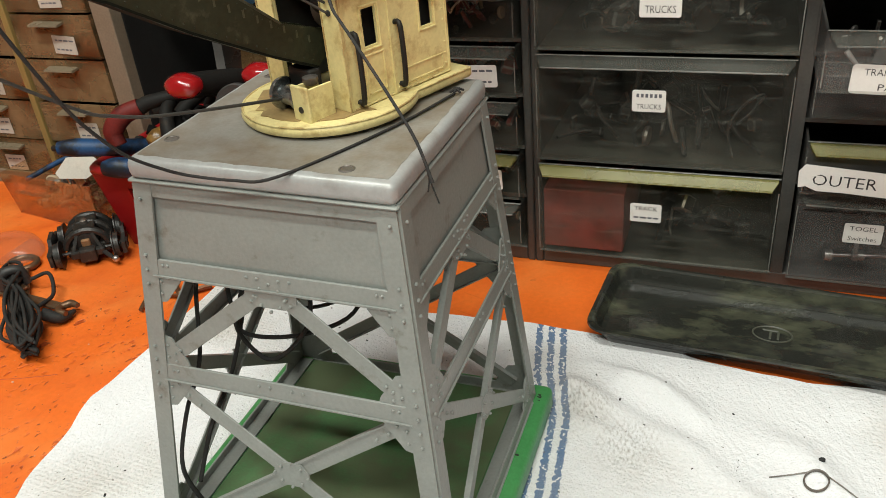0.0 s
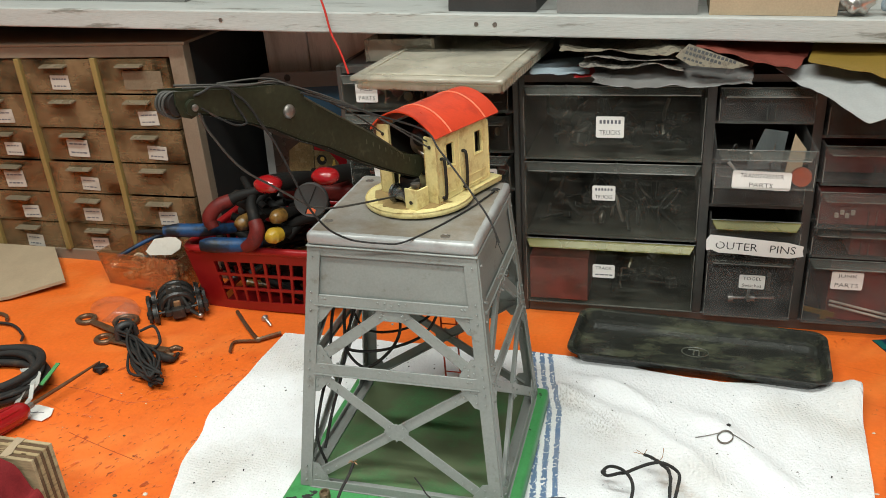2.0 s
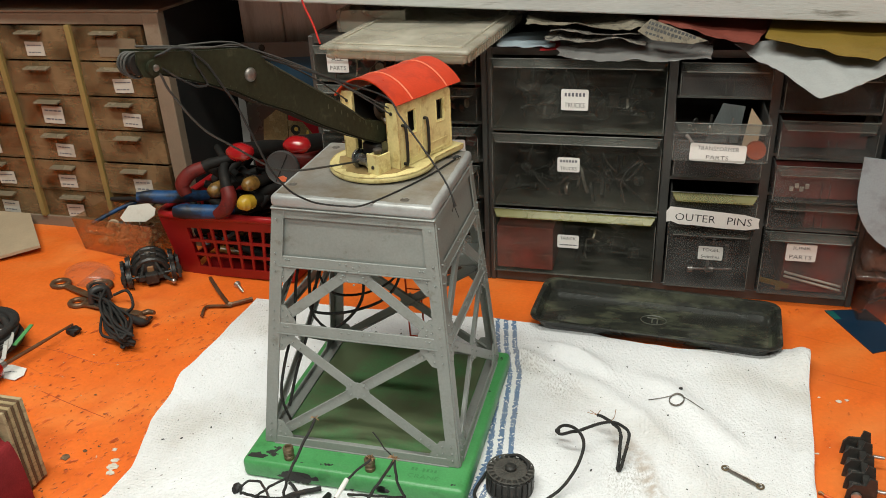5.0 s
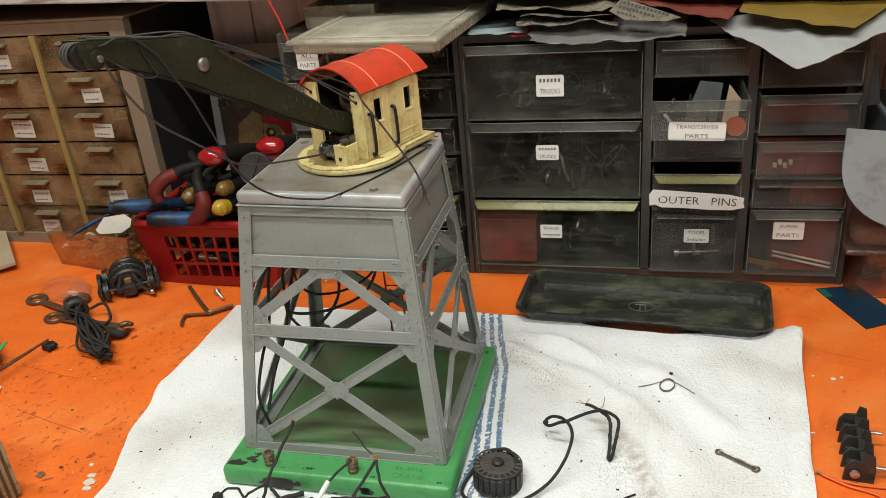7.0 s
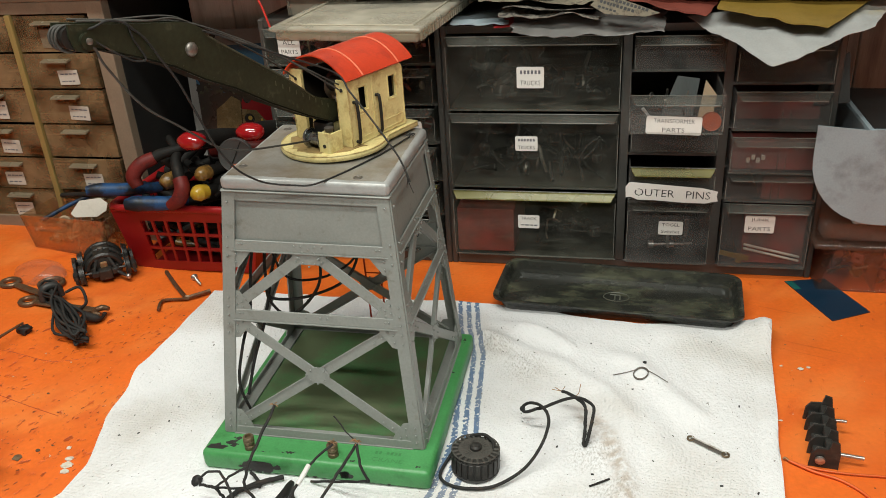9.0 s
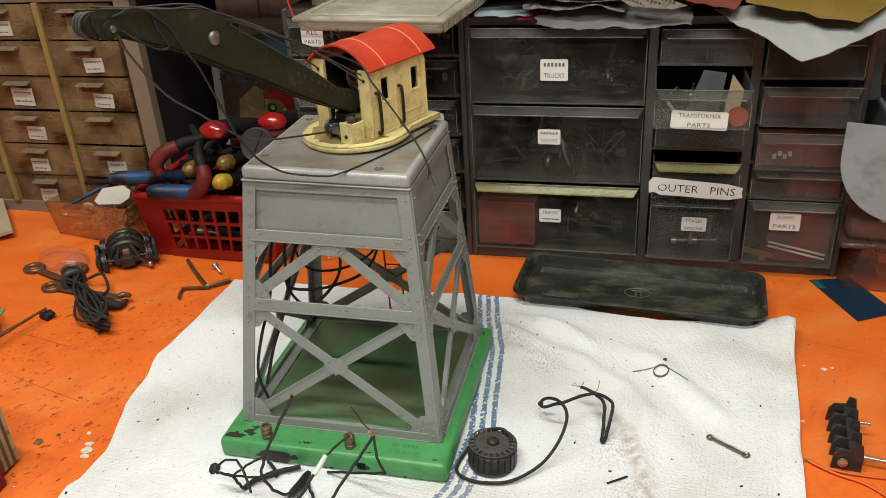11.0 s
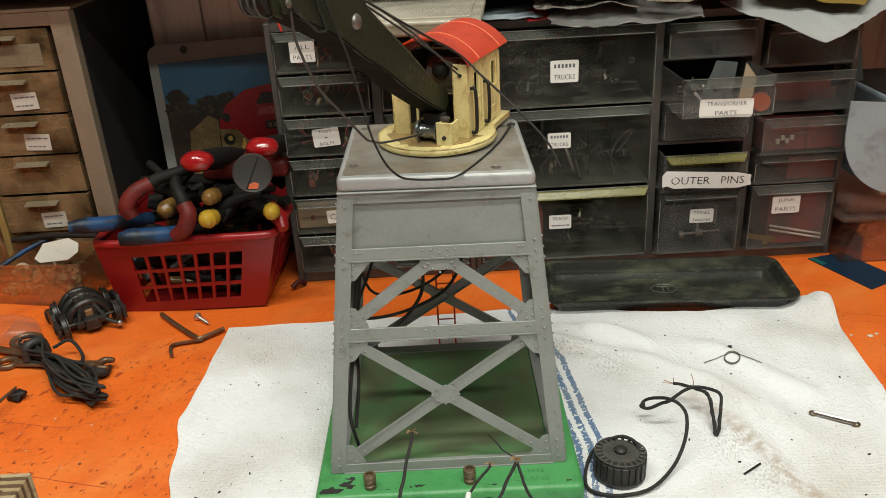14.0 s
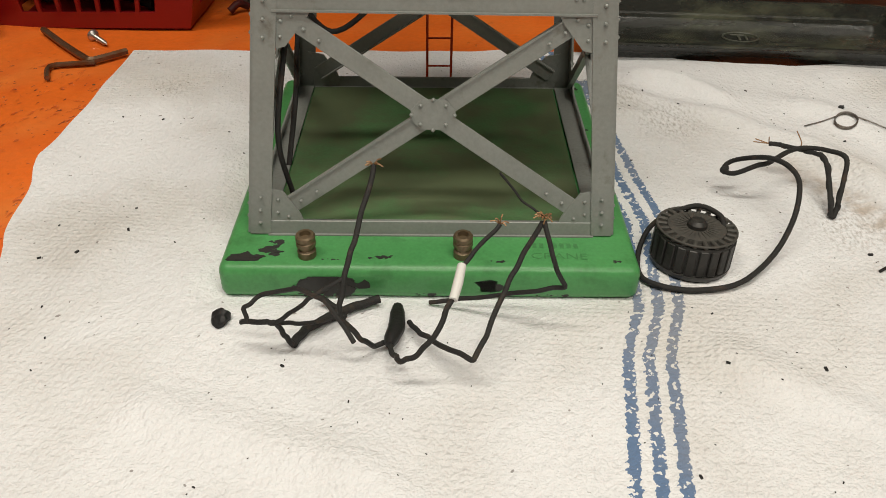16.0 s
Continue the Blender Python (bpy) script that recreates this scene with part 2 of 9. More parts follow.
PAPER_BLUE = mat("pale_blue_paper", (0.30, 0.36, 0.40), 0.6, vary=0.06)
PAPER_YELLOW = mat("yellow_envelope", (0.205, 0.128, 0.018), 0.6, vary=0.12, stain=(0.13, 0.075, 0.012), stain_scale=20, stain_at=(0.55, 0.75))
NEWS = mat("old_newspaper", (0.20, 0.178, 0.15), 0.85, vary=0.2, stain=(0.055, 0.05, 0.045), stain_scale=240, stain_at=(0.50, 0.56), stretch=(1, 1, 0.4))
NEWS_PALE = mat("yellowed_newsprint", (0.19, 0.165, 0.12), 0.85, vary=0.25, stain=(0.10, 0.085, 0.065), stain_scale=160, stain_at=(0.52, 0.60))
RED_PAPER = mat("brick_red_paper", (0.175, 0.036, 0.022), 0.7, vary=0.2)
FILM_BAG = clear_plastic("crumpled_plastic_bag", (0.80, 0.80, 0.79), 0.40, (0.27, 0.26, 0.25), 0.3, 0.1, 0.5)
INK = mat("black_marker_ink", (0.02, 0.02, 0.022), 0.6, vary=0.2, bump=0)
INK_FAINT = mat("faded_ink", (0.12, 0.12, 0.14), 0.7, vary=0.2, bump=0)
RED_PLASTIC = mat("red_basket_plastic", (0.27, 0.009, 0.010), 0.33, vary=0.12, bump=0.06)
RED_GLOSS = mat("glossy_red_plastic", (0.30, 0.008, 0.010), 0.16, vary=0.08, coat=0.6, bump=0)
RED_GRIP = mat("dipped_red_rubber", (0.125, 0.011, 0.008), 0.55, vary=0.3, stain=(0.030, 0.006, 0.005), stain_scale=45, stain_at=(0.48, 0.66), spec=0.3)
BLUE_GRIP = mat("dipped_blue_rubber", (0.012, 0.055, 0.15), 0.45, vary=0.25, stain=(0.009, 0.012, 0.018), stain_scale=45, stain_at=(0.42, 0.56), spec=0.35)
YELLOW_PLASTIC = mat("yellow_plastic", (0.42, 0.26, 0.025), 0.25, vary=0.1, stain=(0.2, 0.1, 0.02), stain_scale=60)
AMBER = mat("amber_handle", (0.20, 0.105, 0.025), 0.3, vary=0.4, stain=(0.03, 0.018, 0.01), stain_scale=60, stain_at=(0.45, 0.6))
RUBBER = mat("dark_rubber", (0.032, 0.031, 0.03), 0.5, vary=0.25)
WHITE_WOOD = mat("white_painted_board", (0.44, 0.45, 0.43), 0.5, vary=0.14, stain=(0.20, 0.195, 0.17), stain_scale=55, stain_at=(0.58, 0.66), stretch=(0.20, 1, 1.6), bump=0.35)
WALL = mat("dingy_wall_paint", (0.36, 0.33, 0.30), 0.8, vary=0.12, stain=(0.25, 0.21, 0.18), stain_scale=8)
PLANK = mat("beige_wall_plank", (0.70, 0.62, 0.55), 0.7, vary=0.15, stain=(0.45, 0.36, 0.30), stain_scale=25, stain_at=(0.52, 0.75), stretch=(2, 1, 0.25))
COOL_GREY = mat("cool_grey_board", (0.075, 0.088, 0.088), 0.65, vary=0.25, stain=(0.045, 0.05, 0.05), stain_scale=14, stretch=(2, 1, 0.3))
ROOM = mat("room_paint", (0.42, 0.40, 0.37), 0.9, vary=0.1)
FLOORING = mat("concrete_floor", (0.25, 0.24, 0.22), 0.8, vary=0.2)
CARDBOARD = mat("brown_cardboard", (0.38, 0.29, 0.19), 0.8, vary=0.15)
PLY_EDGE = mat("plywood_ply", (0.36, 0.265, 0.14), 0.7, vary=0.3, stain=(0.17, 0.12, 0.06), stain_scale=60, stain_at=(0.50, 0.68), stretch=(0.4, 0.4, 5), bump=0.3)
PLY_DARK = mat("plywood_dark_ply", (0.11, 0.062, 0.03), 0.8, vary=0.4, stain=(0.22, 0.15, 0.08), stain_scale=70, stain_at=(0.55, 0.7), bump=0.3)
PLY_FACE = mat("scuffed_plywood", (0.40, 0.305, 0.175), 0.75, vary=0.3, stain=(0.14, 0.095, 0.05), stain_scale=55, stain_at=(0.50, 0.70), stretch=(0.3, 1, 2.0), bump=0.4)
RED_CLOTH = mat("red_cotton_cloth", (0.215, 0.020, 0.023), 0.95, vary=0.3, fine=900, bump=0.6, stain=(0.13, 0.012, 0.014), stain_scale=30, stain_at=(0.45, 0.7), spec=0.15)
BLUE_CARD = mat("dark_blue_card", (0.006, 0.025, 0.052), 0.4, vary=0.15)
TEAL = mat("teal_card_edge", (0.01, 0.10, 0.09), 0.4)
ORANGE_PART = mat("orange_red_parts", (0.55, 0.12, 0.05), 0.4, vary=0.2)
RED_BROWN = mat("red_brown_box", (0.25, 0.055, 0.045), 0.6, vary=0.35, scale=25, stain=(0.07, 0.035, 0.025), stain_scale=30, stain_at=(0.45, 0.70))
WHITE_TIE = clear_plastic("milky_tie_plastic", (0.9, 0.9, 0.88), 0.6, (0.62, 0.61, 0.57), 0.3, 0.1, 0.4)
GREEN_TIE = mat("green_tie", (0.08, 0.30, 0.10), 0.5)
WHITE_PLASTIC = mat("white_plastic", (0.72, 0.71, 0.68), 0.4, vary=0.06)
PALE = mat("pale_chips", (0.65, 0.60, 0.50), 0.7)
SKY = mat("printed_sky", (0.035, 0.105, 0.18), 0.25, vary=0.2, scale=8)
PRINT_DARK = mat("printed_shade", (0.02, 0.02, 0.018), 0.25, vary=0.3)
PRINT_TAN = mat("printed_tan", (0.15, 0.108, 0.05), 0.25, vary=0.5, scale=90)
PRINT_LEAF = mat("printed_foliage", (0.032, 0.040, 0.022), 0.3, vary=0.4)
PRINT_PINK = mat("printed_highlight", (0.30, 0.055, 0.055), 0.25, vary=0.2)
PRINT_RED = mat("printed_red", (0.22, 0.010, 0.014), 0.22, vary=0.1)
PRINT_GOLD = mat("printed_gold", (0.42, 0.27, 0.06), 0.25)
GREY_BOARD = mat("grey_hardboard", (0.20, 0.195, 0.185), 0.6, vary=0.12)
SCRATCH = mat("scratched_paint", (0.42, 0.07, 0.012), 0.7, vary=0.4, scale=60)
# bared metal of the chips; also colours the painted shade in hollows and gaps
CHIP_AND_SHADE = mat("bared_metal_and_shade_black", (0.025, 0.024, 0.022), 0.55, vary=0.3)


def towel_material():
    m = mat("white_terry", (0.835, 0.838, 0.855), 0.95, vary=0.05, scale=25, fine=900, bump=0, spec=0.1)
    nt = m.node_tree
    bsdf = nt.nodes["Principled BSDF"]
    base = bsdf.inputs["Base Color"].links[0].from_socket
    uv = nt.nodes.new("ShaderNodeUVMap")
    sep = nt.nodes.new("ShaderNodeSeparateXYZ")
    nz = nt.nodes.new("ShaderNodeTexNoise")
    nz.inputs["Scale"].default_value, nz.inputs["Detail"].default_value = 330, 3
    nt.links.new(uv.outputs[0], nz.inputs["Vector"])
    nt.links.new(uv.outputs[0], sep.inputs[0])

    def math_node(op, a, b):
        n = nt.nodes.new("ShaderNodeMath")
        n.operation = op
        for k, v in enumerate((a, b)):
            if isinstance(v, (int, float)):
                n.inputs[k].default_value = v
            elif v is not None:
                nt.links.new(v, n.inputs[k])
        return n.outputs[0]

    # three woven stripes, 8 mm apart, with ragged edges
    wob = math_node("MULTIPLY_ADD", nz.outputs[0], 0.006)
    wob.node.inputs[2].default_value = -0.003
    u = math_node("ADD", sep.outputs[0], wob)
    near = math_node("LESS_THAN", math_node("ABSOLUTE", u, None), 0.0118)
    saw = math_node("FRACT", math_node("DIVIDE", math_node("ADD", u, 0.0118), 0.0085), None)
    on = math_node("LESS_THAN", saw, 0.52)
    keep = math_node("GREATER_THAN", nz.outputs[0], 0.40)
    stripe = math_node("MULTIPLY", math_node("MULTIPLY", near, on), math_node("MULTIPLY", keep, 0.88))
    mix = nt.nodes.new("ShaderNodeMix")
    mix.data_type = "RGBA"
    nt.links.new(stripe, mix.inputs[0])
    nt.links.new(base, mix.inputs[6])
    mix.inputs[7].default_value = (0.040, 0.13, 0.29, 1)
    # tan grime in patches
    gr = nt.nodes.new("ShaderNodeTexNoise")
    gr.inputs["Scale"].default_value, gr.inputs["Detail"].default_value = 9, 5
    nt.links.new(uv.outputs[0], gr.inputs["Vector"])
    rg = nt.nodes.new("ShaderNodeMapRange")
    rg.inputs["From Min"].default_value, rg.inputs["From Max"].default_value, rg.inputs["To Max"].default_value = 0.47, 0.74, 0.5
    nt.links.new(gr.outputs[0], rg.inputs["Value"])
    mix2 = nt.nodes.new("ShaderNodeMix")
    mix2.data_type = "RGBA"
    nt.links.new(rg.outputs[0], mix2.inputs[0])
    nt.links.new(mix.outputs[2], mix2.inputs[6])
    mix2.inputs[7].default_value = (0.46, 0.40, 0.32, 1)
    nt.links.new(mix2.outputs[2], bsdf.inputs["Base Color"])
    # terry loops: fine grain, rows of weave that come and go, soft crumpling
    def tex(kind, scale, detail, turn=0.0, stretch=(1, 1, 1)):
        mp = nt.nodes.new("ShaderNodeMapping")
        mp.inputs["Rotation"].default_value[2], mp.inputs["Scale"].default_value = radians(turn), stretch
        nt.links.new(uv.outputs[0], mp.inputs["Vector"])
        n = nt.nodes.new(kind)
        n.inputs["Scale"].default_value, n.inputs["Detail"].default_value = scale, detail
        nt.links.new(mp.outputs[0], n.inputs["Vector"])
        return n

    loops = tex("ShaderNodeTexNoise", 900, 2)
    tufts = tex("ShaderNodeTexVoronoi", 430, 0, 12, (1, 0.8, 1))
    tufts.feature = "SMOOTH_F1"
    rows = tex("ShaderNodeTexWave", 105, 1, 4)
    rows.bands_direction = "Y"
    rows.inputs["Distortion"].default_value, rows.inputs["Detail Scale"].default_value = 1.6, 3.0
    cross = tex("ShaderNodeTexWave", 95, 1, 3)
    cross.inputs["Distortion"].default_value, cross.inputs["Detail Scale"].default_value = 1.6, 3.0
    where = nt.nodes.new("ShaderNodeMapRange")
    where.inputs["From Min"].default_value, where.inputs["From Max"].default_value = 0.44, 0.64
    nt.links.new(tex("ShaderNodeTexNoise", 9, 2).outputs[0], where.inputs["Value"])
    weave = math_node("MULTIPLY", math_node("MULTIPLY", rows.outputs["Fac"], cross.outputs["Fac"]), where.outputs[0])
    crumple = tex("ShaderNodeTexNoise", 38, 2, 20, (1, 0.6, 1))
    hsum = math_node("ADD", math_node("ADD", math_node("ADD", math_node("MULTIPLY", loops.outputs[0], 0.9), math_node("MULTIPLY", tufts.outputs["Distance"], -0.9)), math_node("MULTIPLY", weave, 0.45)), math_node("MULTIPLY", crumple.outputs[0], 1.5))
    b = nt.nodes.new("ShaderNodeBump")
    b.inputs["Strength"].default_value, b.inputs["Distance"].default_value = 0.75, 0.0014
    nt.links.new(hsum, b.inputs["Height"])
    nt.links.new(b.outputs[0], bsdf.inputs["Normal"])
    # specks of dirt
    speck = nt.nodes.new("ShaderNodeMapRange")
    speck.inputs["From Min"].default_value, speck.inputs["From Max"].default_value, speck.inputs["To Max"].default_value = 0.755, 0.775, 0.7
    nt.links.new(tex("ShaderNodeTexNoise", 260, 1).outputs[0], speck.inputs["Value"])
    mix3 = nt.nodes.new("ShaderNodeMix")
    mix3.data_type = "RGBA"
    nt.links.new(speck.outputs[0], mix3.inputs[0])
    nt.links.new(mix2.outputs[2], mix3.inputs[6])
    mix3.inputs[7].default_value = (0.16, 0.13, 0.11, 1)
    # a long brown band down the towel: tan stain plus painted shade of a fold
    run = math_node("ADD", math_node("MULTIPLY_ADD", sep.outputs[1], 0.38), math_node("MULTIPLY_ADD", tex("ShaderNodeTexNoise", 26, 4).outputs[0], 0.030))
    run.node.inputs[0].links[0].from_node.inputs[2].default_value = -0.1264 - 0.015
    nt.links.new(sep.outputs[0], run.node.inputs[1].links[0].from_node.inputs[2])
    near_run = nt.nodes.new("ShaderNodeMapRange")
    near_run.interpolation_type = "SMOOTHSTEP"
    near_run.inputs["From Min"].default_value, near_run.inputs["From Max"].default_value, near_run.inputs["To Max"].default_value = 0.014, 0.001, 0.62
    nt.links.new(math_node("ABSOLUTE", run, None), near_run.inputs["Value"])
    along = nt.nodes.new("ShaderNodeMapRange")
    along.interpolation_type = "SMOOTHSTEP"
    along.inputs["From Min"].default_value, along.inputs["From Max"].default_value = 0.115, 0.055
    nt.links.new(sep.outputs[1], along.inputs["Value"])
    blotch = nt.nodes.new("ShaderNodeMapRange")
    blotch.inputs["From Min"].default_value, blotch.inputs["From Max"].default_value = 0.34, 0.62
    nt.links.new(tex("ShaderNodeTexNoise", 150, 4).outputs[0], blotch.inputs["Value"])
    mix4 = nt.nodes.new("ShaderNodeMix")
    mix4.data_type = "RGBA"
    nt.links.new(math_node("MULTIPLY", math_node("MULTIPLY", near_run.outputs[0], along.outputs[0]), blotch.outputs[0]), mix4.inputs[0])
    nt.links.new(mix3.outputs[2], mix4.inputs[6])
    mix4.inputs[7].default_value = (0.40, 0.29, 0.20, 1)
    nt.links.new(mix4.outputs[2], bsdf.inputs["Base Color"])
    # grey blotches paint weave and fold shading beside the stripes and along the band
    relief_shade = nt.nodes.new("ShaderNodeMapRange")
    relief_shade.inputs["From Min"].default_value, relief_shade.inputs["From Max"].default_value, relief_shade.inputs["To Max"].default_value = 0.46, 0.70, 0.62
    nt.links.new(tex("ShaderNodeTexNoise", 640, 3, 35, (1, 0.55, 1)).outputs[0], relief_shade.inputs["Value"])
    where_relief = None
    for cu, cv, reach in ((0.020, 0.165, 0.034), (0.045, 0.135, 0.030), (0.100, 0.030, 0.034), (0.118, -0.010, 0.030), (-0.250, 0.175, 0.020)):
        d = nt.nodes.new("ShaderNodeVectorMath")
        d.operation = "DISTANCE"
        nt.links.new(uv.outputs[0], d.inputs[0])
        d.inputs[1].default_value = (cu, cv, 0)
        r = nt.nodes.new("ShaderNodeMapRange")
        r.interpolation_type = "SMOOTHSTEP"
        r.inputs["From Min"].default_value, r.inputs["From Max"].default_value = reach, 0.004
        nt.links.new(d.outputs["Value"], r.inputs["Value"])
        where_relief = r.outputs[0] if where_relief is None else math_node("MAXIMUM", where_relief, r.outputs[0])
    mix5 = nt.nodes.new("ShaderNodeMix")
    mix5.data_type = "RGBA"
    nt.links.new(math_node("MULTIPLY", relief_shade.outputs[0], where_relief), mix5.inputs[0])
    nt.links.new(mix4.outputs[2], mix5.inputs[6])
    mix5.inputs[7].default_value = (0.27, 0.235, 0.20, 1)
    nt.links.new(mix5.outputs[2], bsdf.inputs["Base Color"])
    bsdf.inputs["Sheen Weight"].default_value = 0.2
    return m


def bench_material():
    m = mat("worn_orange_paint", (0.80, 0.152, 0.017), 0.45, vary=0.14, scale=14, fine=260, bump=0.3, stain=(0.68, 0.12, 0.016), stain_scale=13, stain_at=(0.48, 0.72))
    nt = m.node_tree
    bsdf = nt.nodes["Principled BSDF"]
    base = bsdf.inputs["Base Color"].links[0].from_socket
    tc = nt.nodes.new("ShaderNodeTexCoord")
    # the much-used corner, where most knocks lie
    far = nt.nodes.new("ShaderNodeVectorMath")
    far.operation = "DISTANCE"
    nt.links.new(tc.outputs["Object"], far.inputs[0])
    far.inputs[1].default_value = (-0.25, 0.03, 0.0)
    spot = nt.nodes.new("ShaderNodeMapRange")
    spot.interpolation_type = "SMOOTHSTEP"
    spot.inputs["From Min"].default_value, spot.inputs["From Max"].default_value = 0.26, 0.06
    spot.inputs["To Min"].default_value, spot.inputs["To Max"].default_value = -0.55, 0.45
    nt.links.new(far.outputs["Value"], spot.inputs["Value"])
    # rubbed paler areas, scrapes along and across, flecks knocked out of the paint, stains
    dents = None
    for turn, sc, at, col, amount in ((35, (7, 16, 1), (0.46, 0.70), (0.82, 0.25, 0.055, 1), 0.8), (60, (16, 40, 1), (0.52, 0.70), (0.62, 0.088, 0.012, 1), 0.6), (70, (85, 150, 1), (0.61, 0.70), (0.48, 0.066, 0.010, 1), 0.8), (58, (55, 95, 1), (0.65, 0.69), (0.30, 0.040, 0.008, 1), 0.8), (84, (120, 200, 1), (0.65, 0.69), (0.26, 0.036, 0.009, 1), 0.8), (52, (130, 200, 1), (0.655, 0.69), (0.13, 0.028, 0.012, 1), 0.85), (-18, (5, 210, 1), (0.65, 0.74), (0.40, 0.055, 0.01, 1), 0.6), (10, (230, 260, 1), (0.74, 0.77), (0.75, 0.55, 0.35, 1), 0.7)):
        mp = nt.nodes.new("ShaderNodeMapping")
        mp.vector_type = "TEXTURE"
        mp.inputs["Rotation"].default_value = (0, 0, radians(turn))
        mp.inputs["Scale"].default_value = (1 / sc[0], 1 / sc[1], 1)
        nt.links.new(tc.outputs["Object"], mp.inputs["Vector"])
        n = nt.nodes.new("ShaderNodeTexNoise")
        n.inputs["Scale"].default_value, n.inputs["Detail"].default_value = 1.0, 5
        nt.links.new(mp.outputs[0], n.inputs["Vector"])
        r = nt.nodes.new("ShaderNodeMapRange")
        r.inputs["From Min"].default_value, r.inputs["From Max"].default_value, r.inputs["To Max"].default_value = *at, amount
        nt.links.new(n.outputs[0], r.inputs["Value"])
        # the knocks come in patches
        pn = nt.nodes.new("ShaderNodeTexNoise")
        pn.inputs["Scale"].default_value, pn.inputs["Detail"].default_value = 7 + 0.05 * turn, 2
        nt.links.new(tc.outputs["Object"], pn.inputs["Vector"])
        pr = nt.nodes.new("ShaderNodeMapRange")
        pr.inputs["From Min"].default_value, pr.inputs["From Max"].default_value = 0.42, 0.62
        pr.inputs["To Min"].default_value = 0.05
        if sc[0] > 30:
            worn = nt.nodes.new("ShaderNodeMath")
            worn.operation = "MULTIPLY_ADD"
            nt.links.new(spot.outputs[0], worn.inputs[0])
            worn.inputs[1].default_value = 0.22
            nt.links.new(pn.outputs[0], worn.inputs[2])
            nt.links.new(worn.outputs[0], pr.inputs["Value"])
        else:
            nt.links.new(pn.outputs[0], pr.inputs["Value"])
        pm = nt.nodes.new("ShaderNodeMath")
        pm.operation = "MULTIPLY"
        nt.links.new(r.outputs[0], pm.inputs[0])
        nt.links.new(pr.outputs[0], pm.inputs[1])
        mix = nt.nodes.new("ShaderNodeMix")
        mix.data_type = "RGBA"
        nt.links.new(pm.outputs[0], mix.inputs[0])
        nt.links.new(base, mix.inputs[6])
        mix.inputs[7].default_value = col
        base = mix.outputs[2]
        if sc[0] > 30 and col[0] < 0.5:
            if dents is None:
                dents = pm.outputs[0]
            else:
                more = nt.nodes.new("ShaderNodeMath")
                more.operation = "MAXIMUM"
                nt.links.new(dents, more.inputs[0])
                nt.links.new(pm.outputs[0], more.inputs[1])
                dents = more.outputs[0]
    nt.links.new(base, bsdf.inputs["Base Color"])
    # the knocks are dents in the paint
    hollow = nt.nodes.new("ShaderNodeBump")
    hollow.invert = True
    hollow.inputs["Strength"].default_value, hollow.inputs["Distance"].default_value = 0.6, 0.0012
    nt.links.new(dents, hollow.inputs["Height"])
    nt.links.new(bsdf.inputs["Normal"].links[0].from_socket, hollow.inputs["Normal"])
    nt.links.new(hollow.outputs[0], bsdf.inputs["Normal"])
    return m


TOWEL = towel_material()
BENCH = bench_material()


# ---- mesh helpers ----
WORLD_OF = {}


def thing(name, at, label, category, group="", kind="", turn=0.0):
    """A top-level Empty at the base of a thing."""
    ob = new(name)
    ob.empty_display_size = 0.01
    ob.matrix_basis = pose(*at, 0, 0, turn)
    WORLD_OF[ob.name] = ob.matrix_basis.copy()
    return tagged(ob, label, category, group, kind)


def mesh_of(name, bm, material, smooth=None):
    me = bpy.data.meshes.new(name)
    bm.normal_update()
    if smooth is not None:
        for f in bm.faces:
            f.smooth = True
        for e in bm.edges:
            e.smooth = not (len(e.link_faces) == 2 and e.calc_face_angle(0) > radians(smooth))
    bm.to_mesh(me)
    bm.free()
    for one in material if isinstance(material, (list, tuple)) else (material,):
        me.materials.append(one)
    return me


def part(name, bm, material, parent, label="", smooth=None, own=False):
    """Links a bmesh as one mesh object under a thing or part. Its numbers are in the world, or, if own, in the thing's own axes."""
    ob = new(name, mesh_of(name, bm, material, smooth) if isinstance(bm, bmesh.types.BMesh) else bm)
    ob.parent = parent
    base = WORLD_OF[parent.name]
    if not own:
        ob.matrix_parent_inverse = base.inverted()
    WORLD_OF[ob.name] = base.copy() if own else Matrix()
    return tagged(ob, label)


def lone(name, bm, material, label, category, group="", kind="", smooth=None):
    ob = new(name, mesh_of(name, bm, material, smooth))
    WORLD_OF[ob.name] = Matrix()
    return tagged(ob, label, category, group, kind)


def B():
    return bmesh.new()


def box(bm, lo, hi, bevel=0.0, m=None, seg=2, mi=0):
    c = [(a + b) / 2 for a, b in zip(lo, hi)]
    s = [b - a for a, b in zip(lo, hi)]
    geo = bmesh.ops.create_cube(bm, size=1.0, matrix=(m or Matrix()) @ Matrix.Translation(c) @ Matrix.Diagonal((*s, 1)))
    faces = list({f for v in geo["verts"] for f in v.link_faces})
    if bevel:
        es = list({e for v in geo["verts"] for e in v.link_edges})
        res = bmesh.ops.bevel(bm, geom=es, offset=min(bevel, 0.45 * min(abs(v) for v in s)), segments=seg, affect="EDGES", profile=0.5)
        faces = res["faces"] + [f for f in faces if f.is_valid]
    for f in faces:
        if f.is_valid:
            f.material_index = mi
    return bm


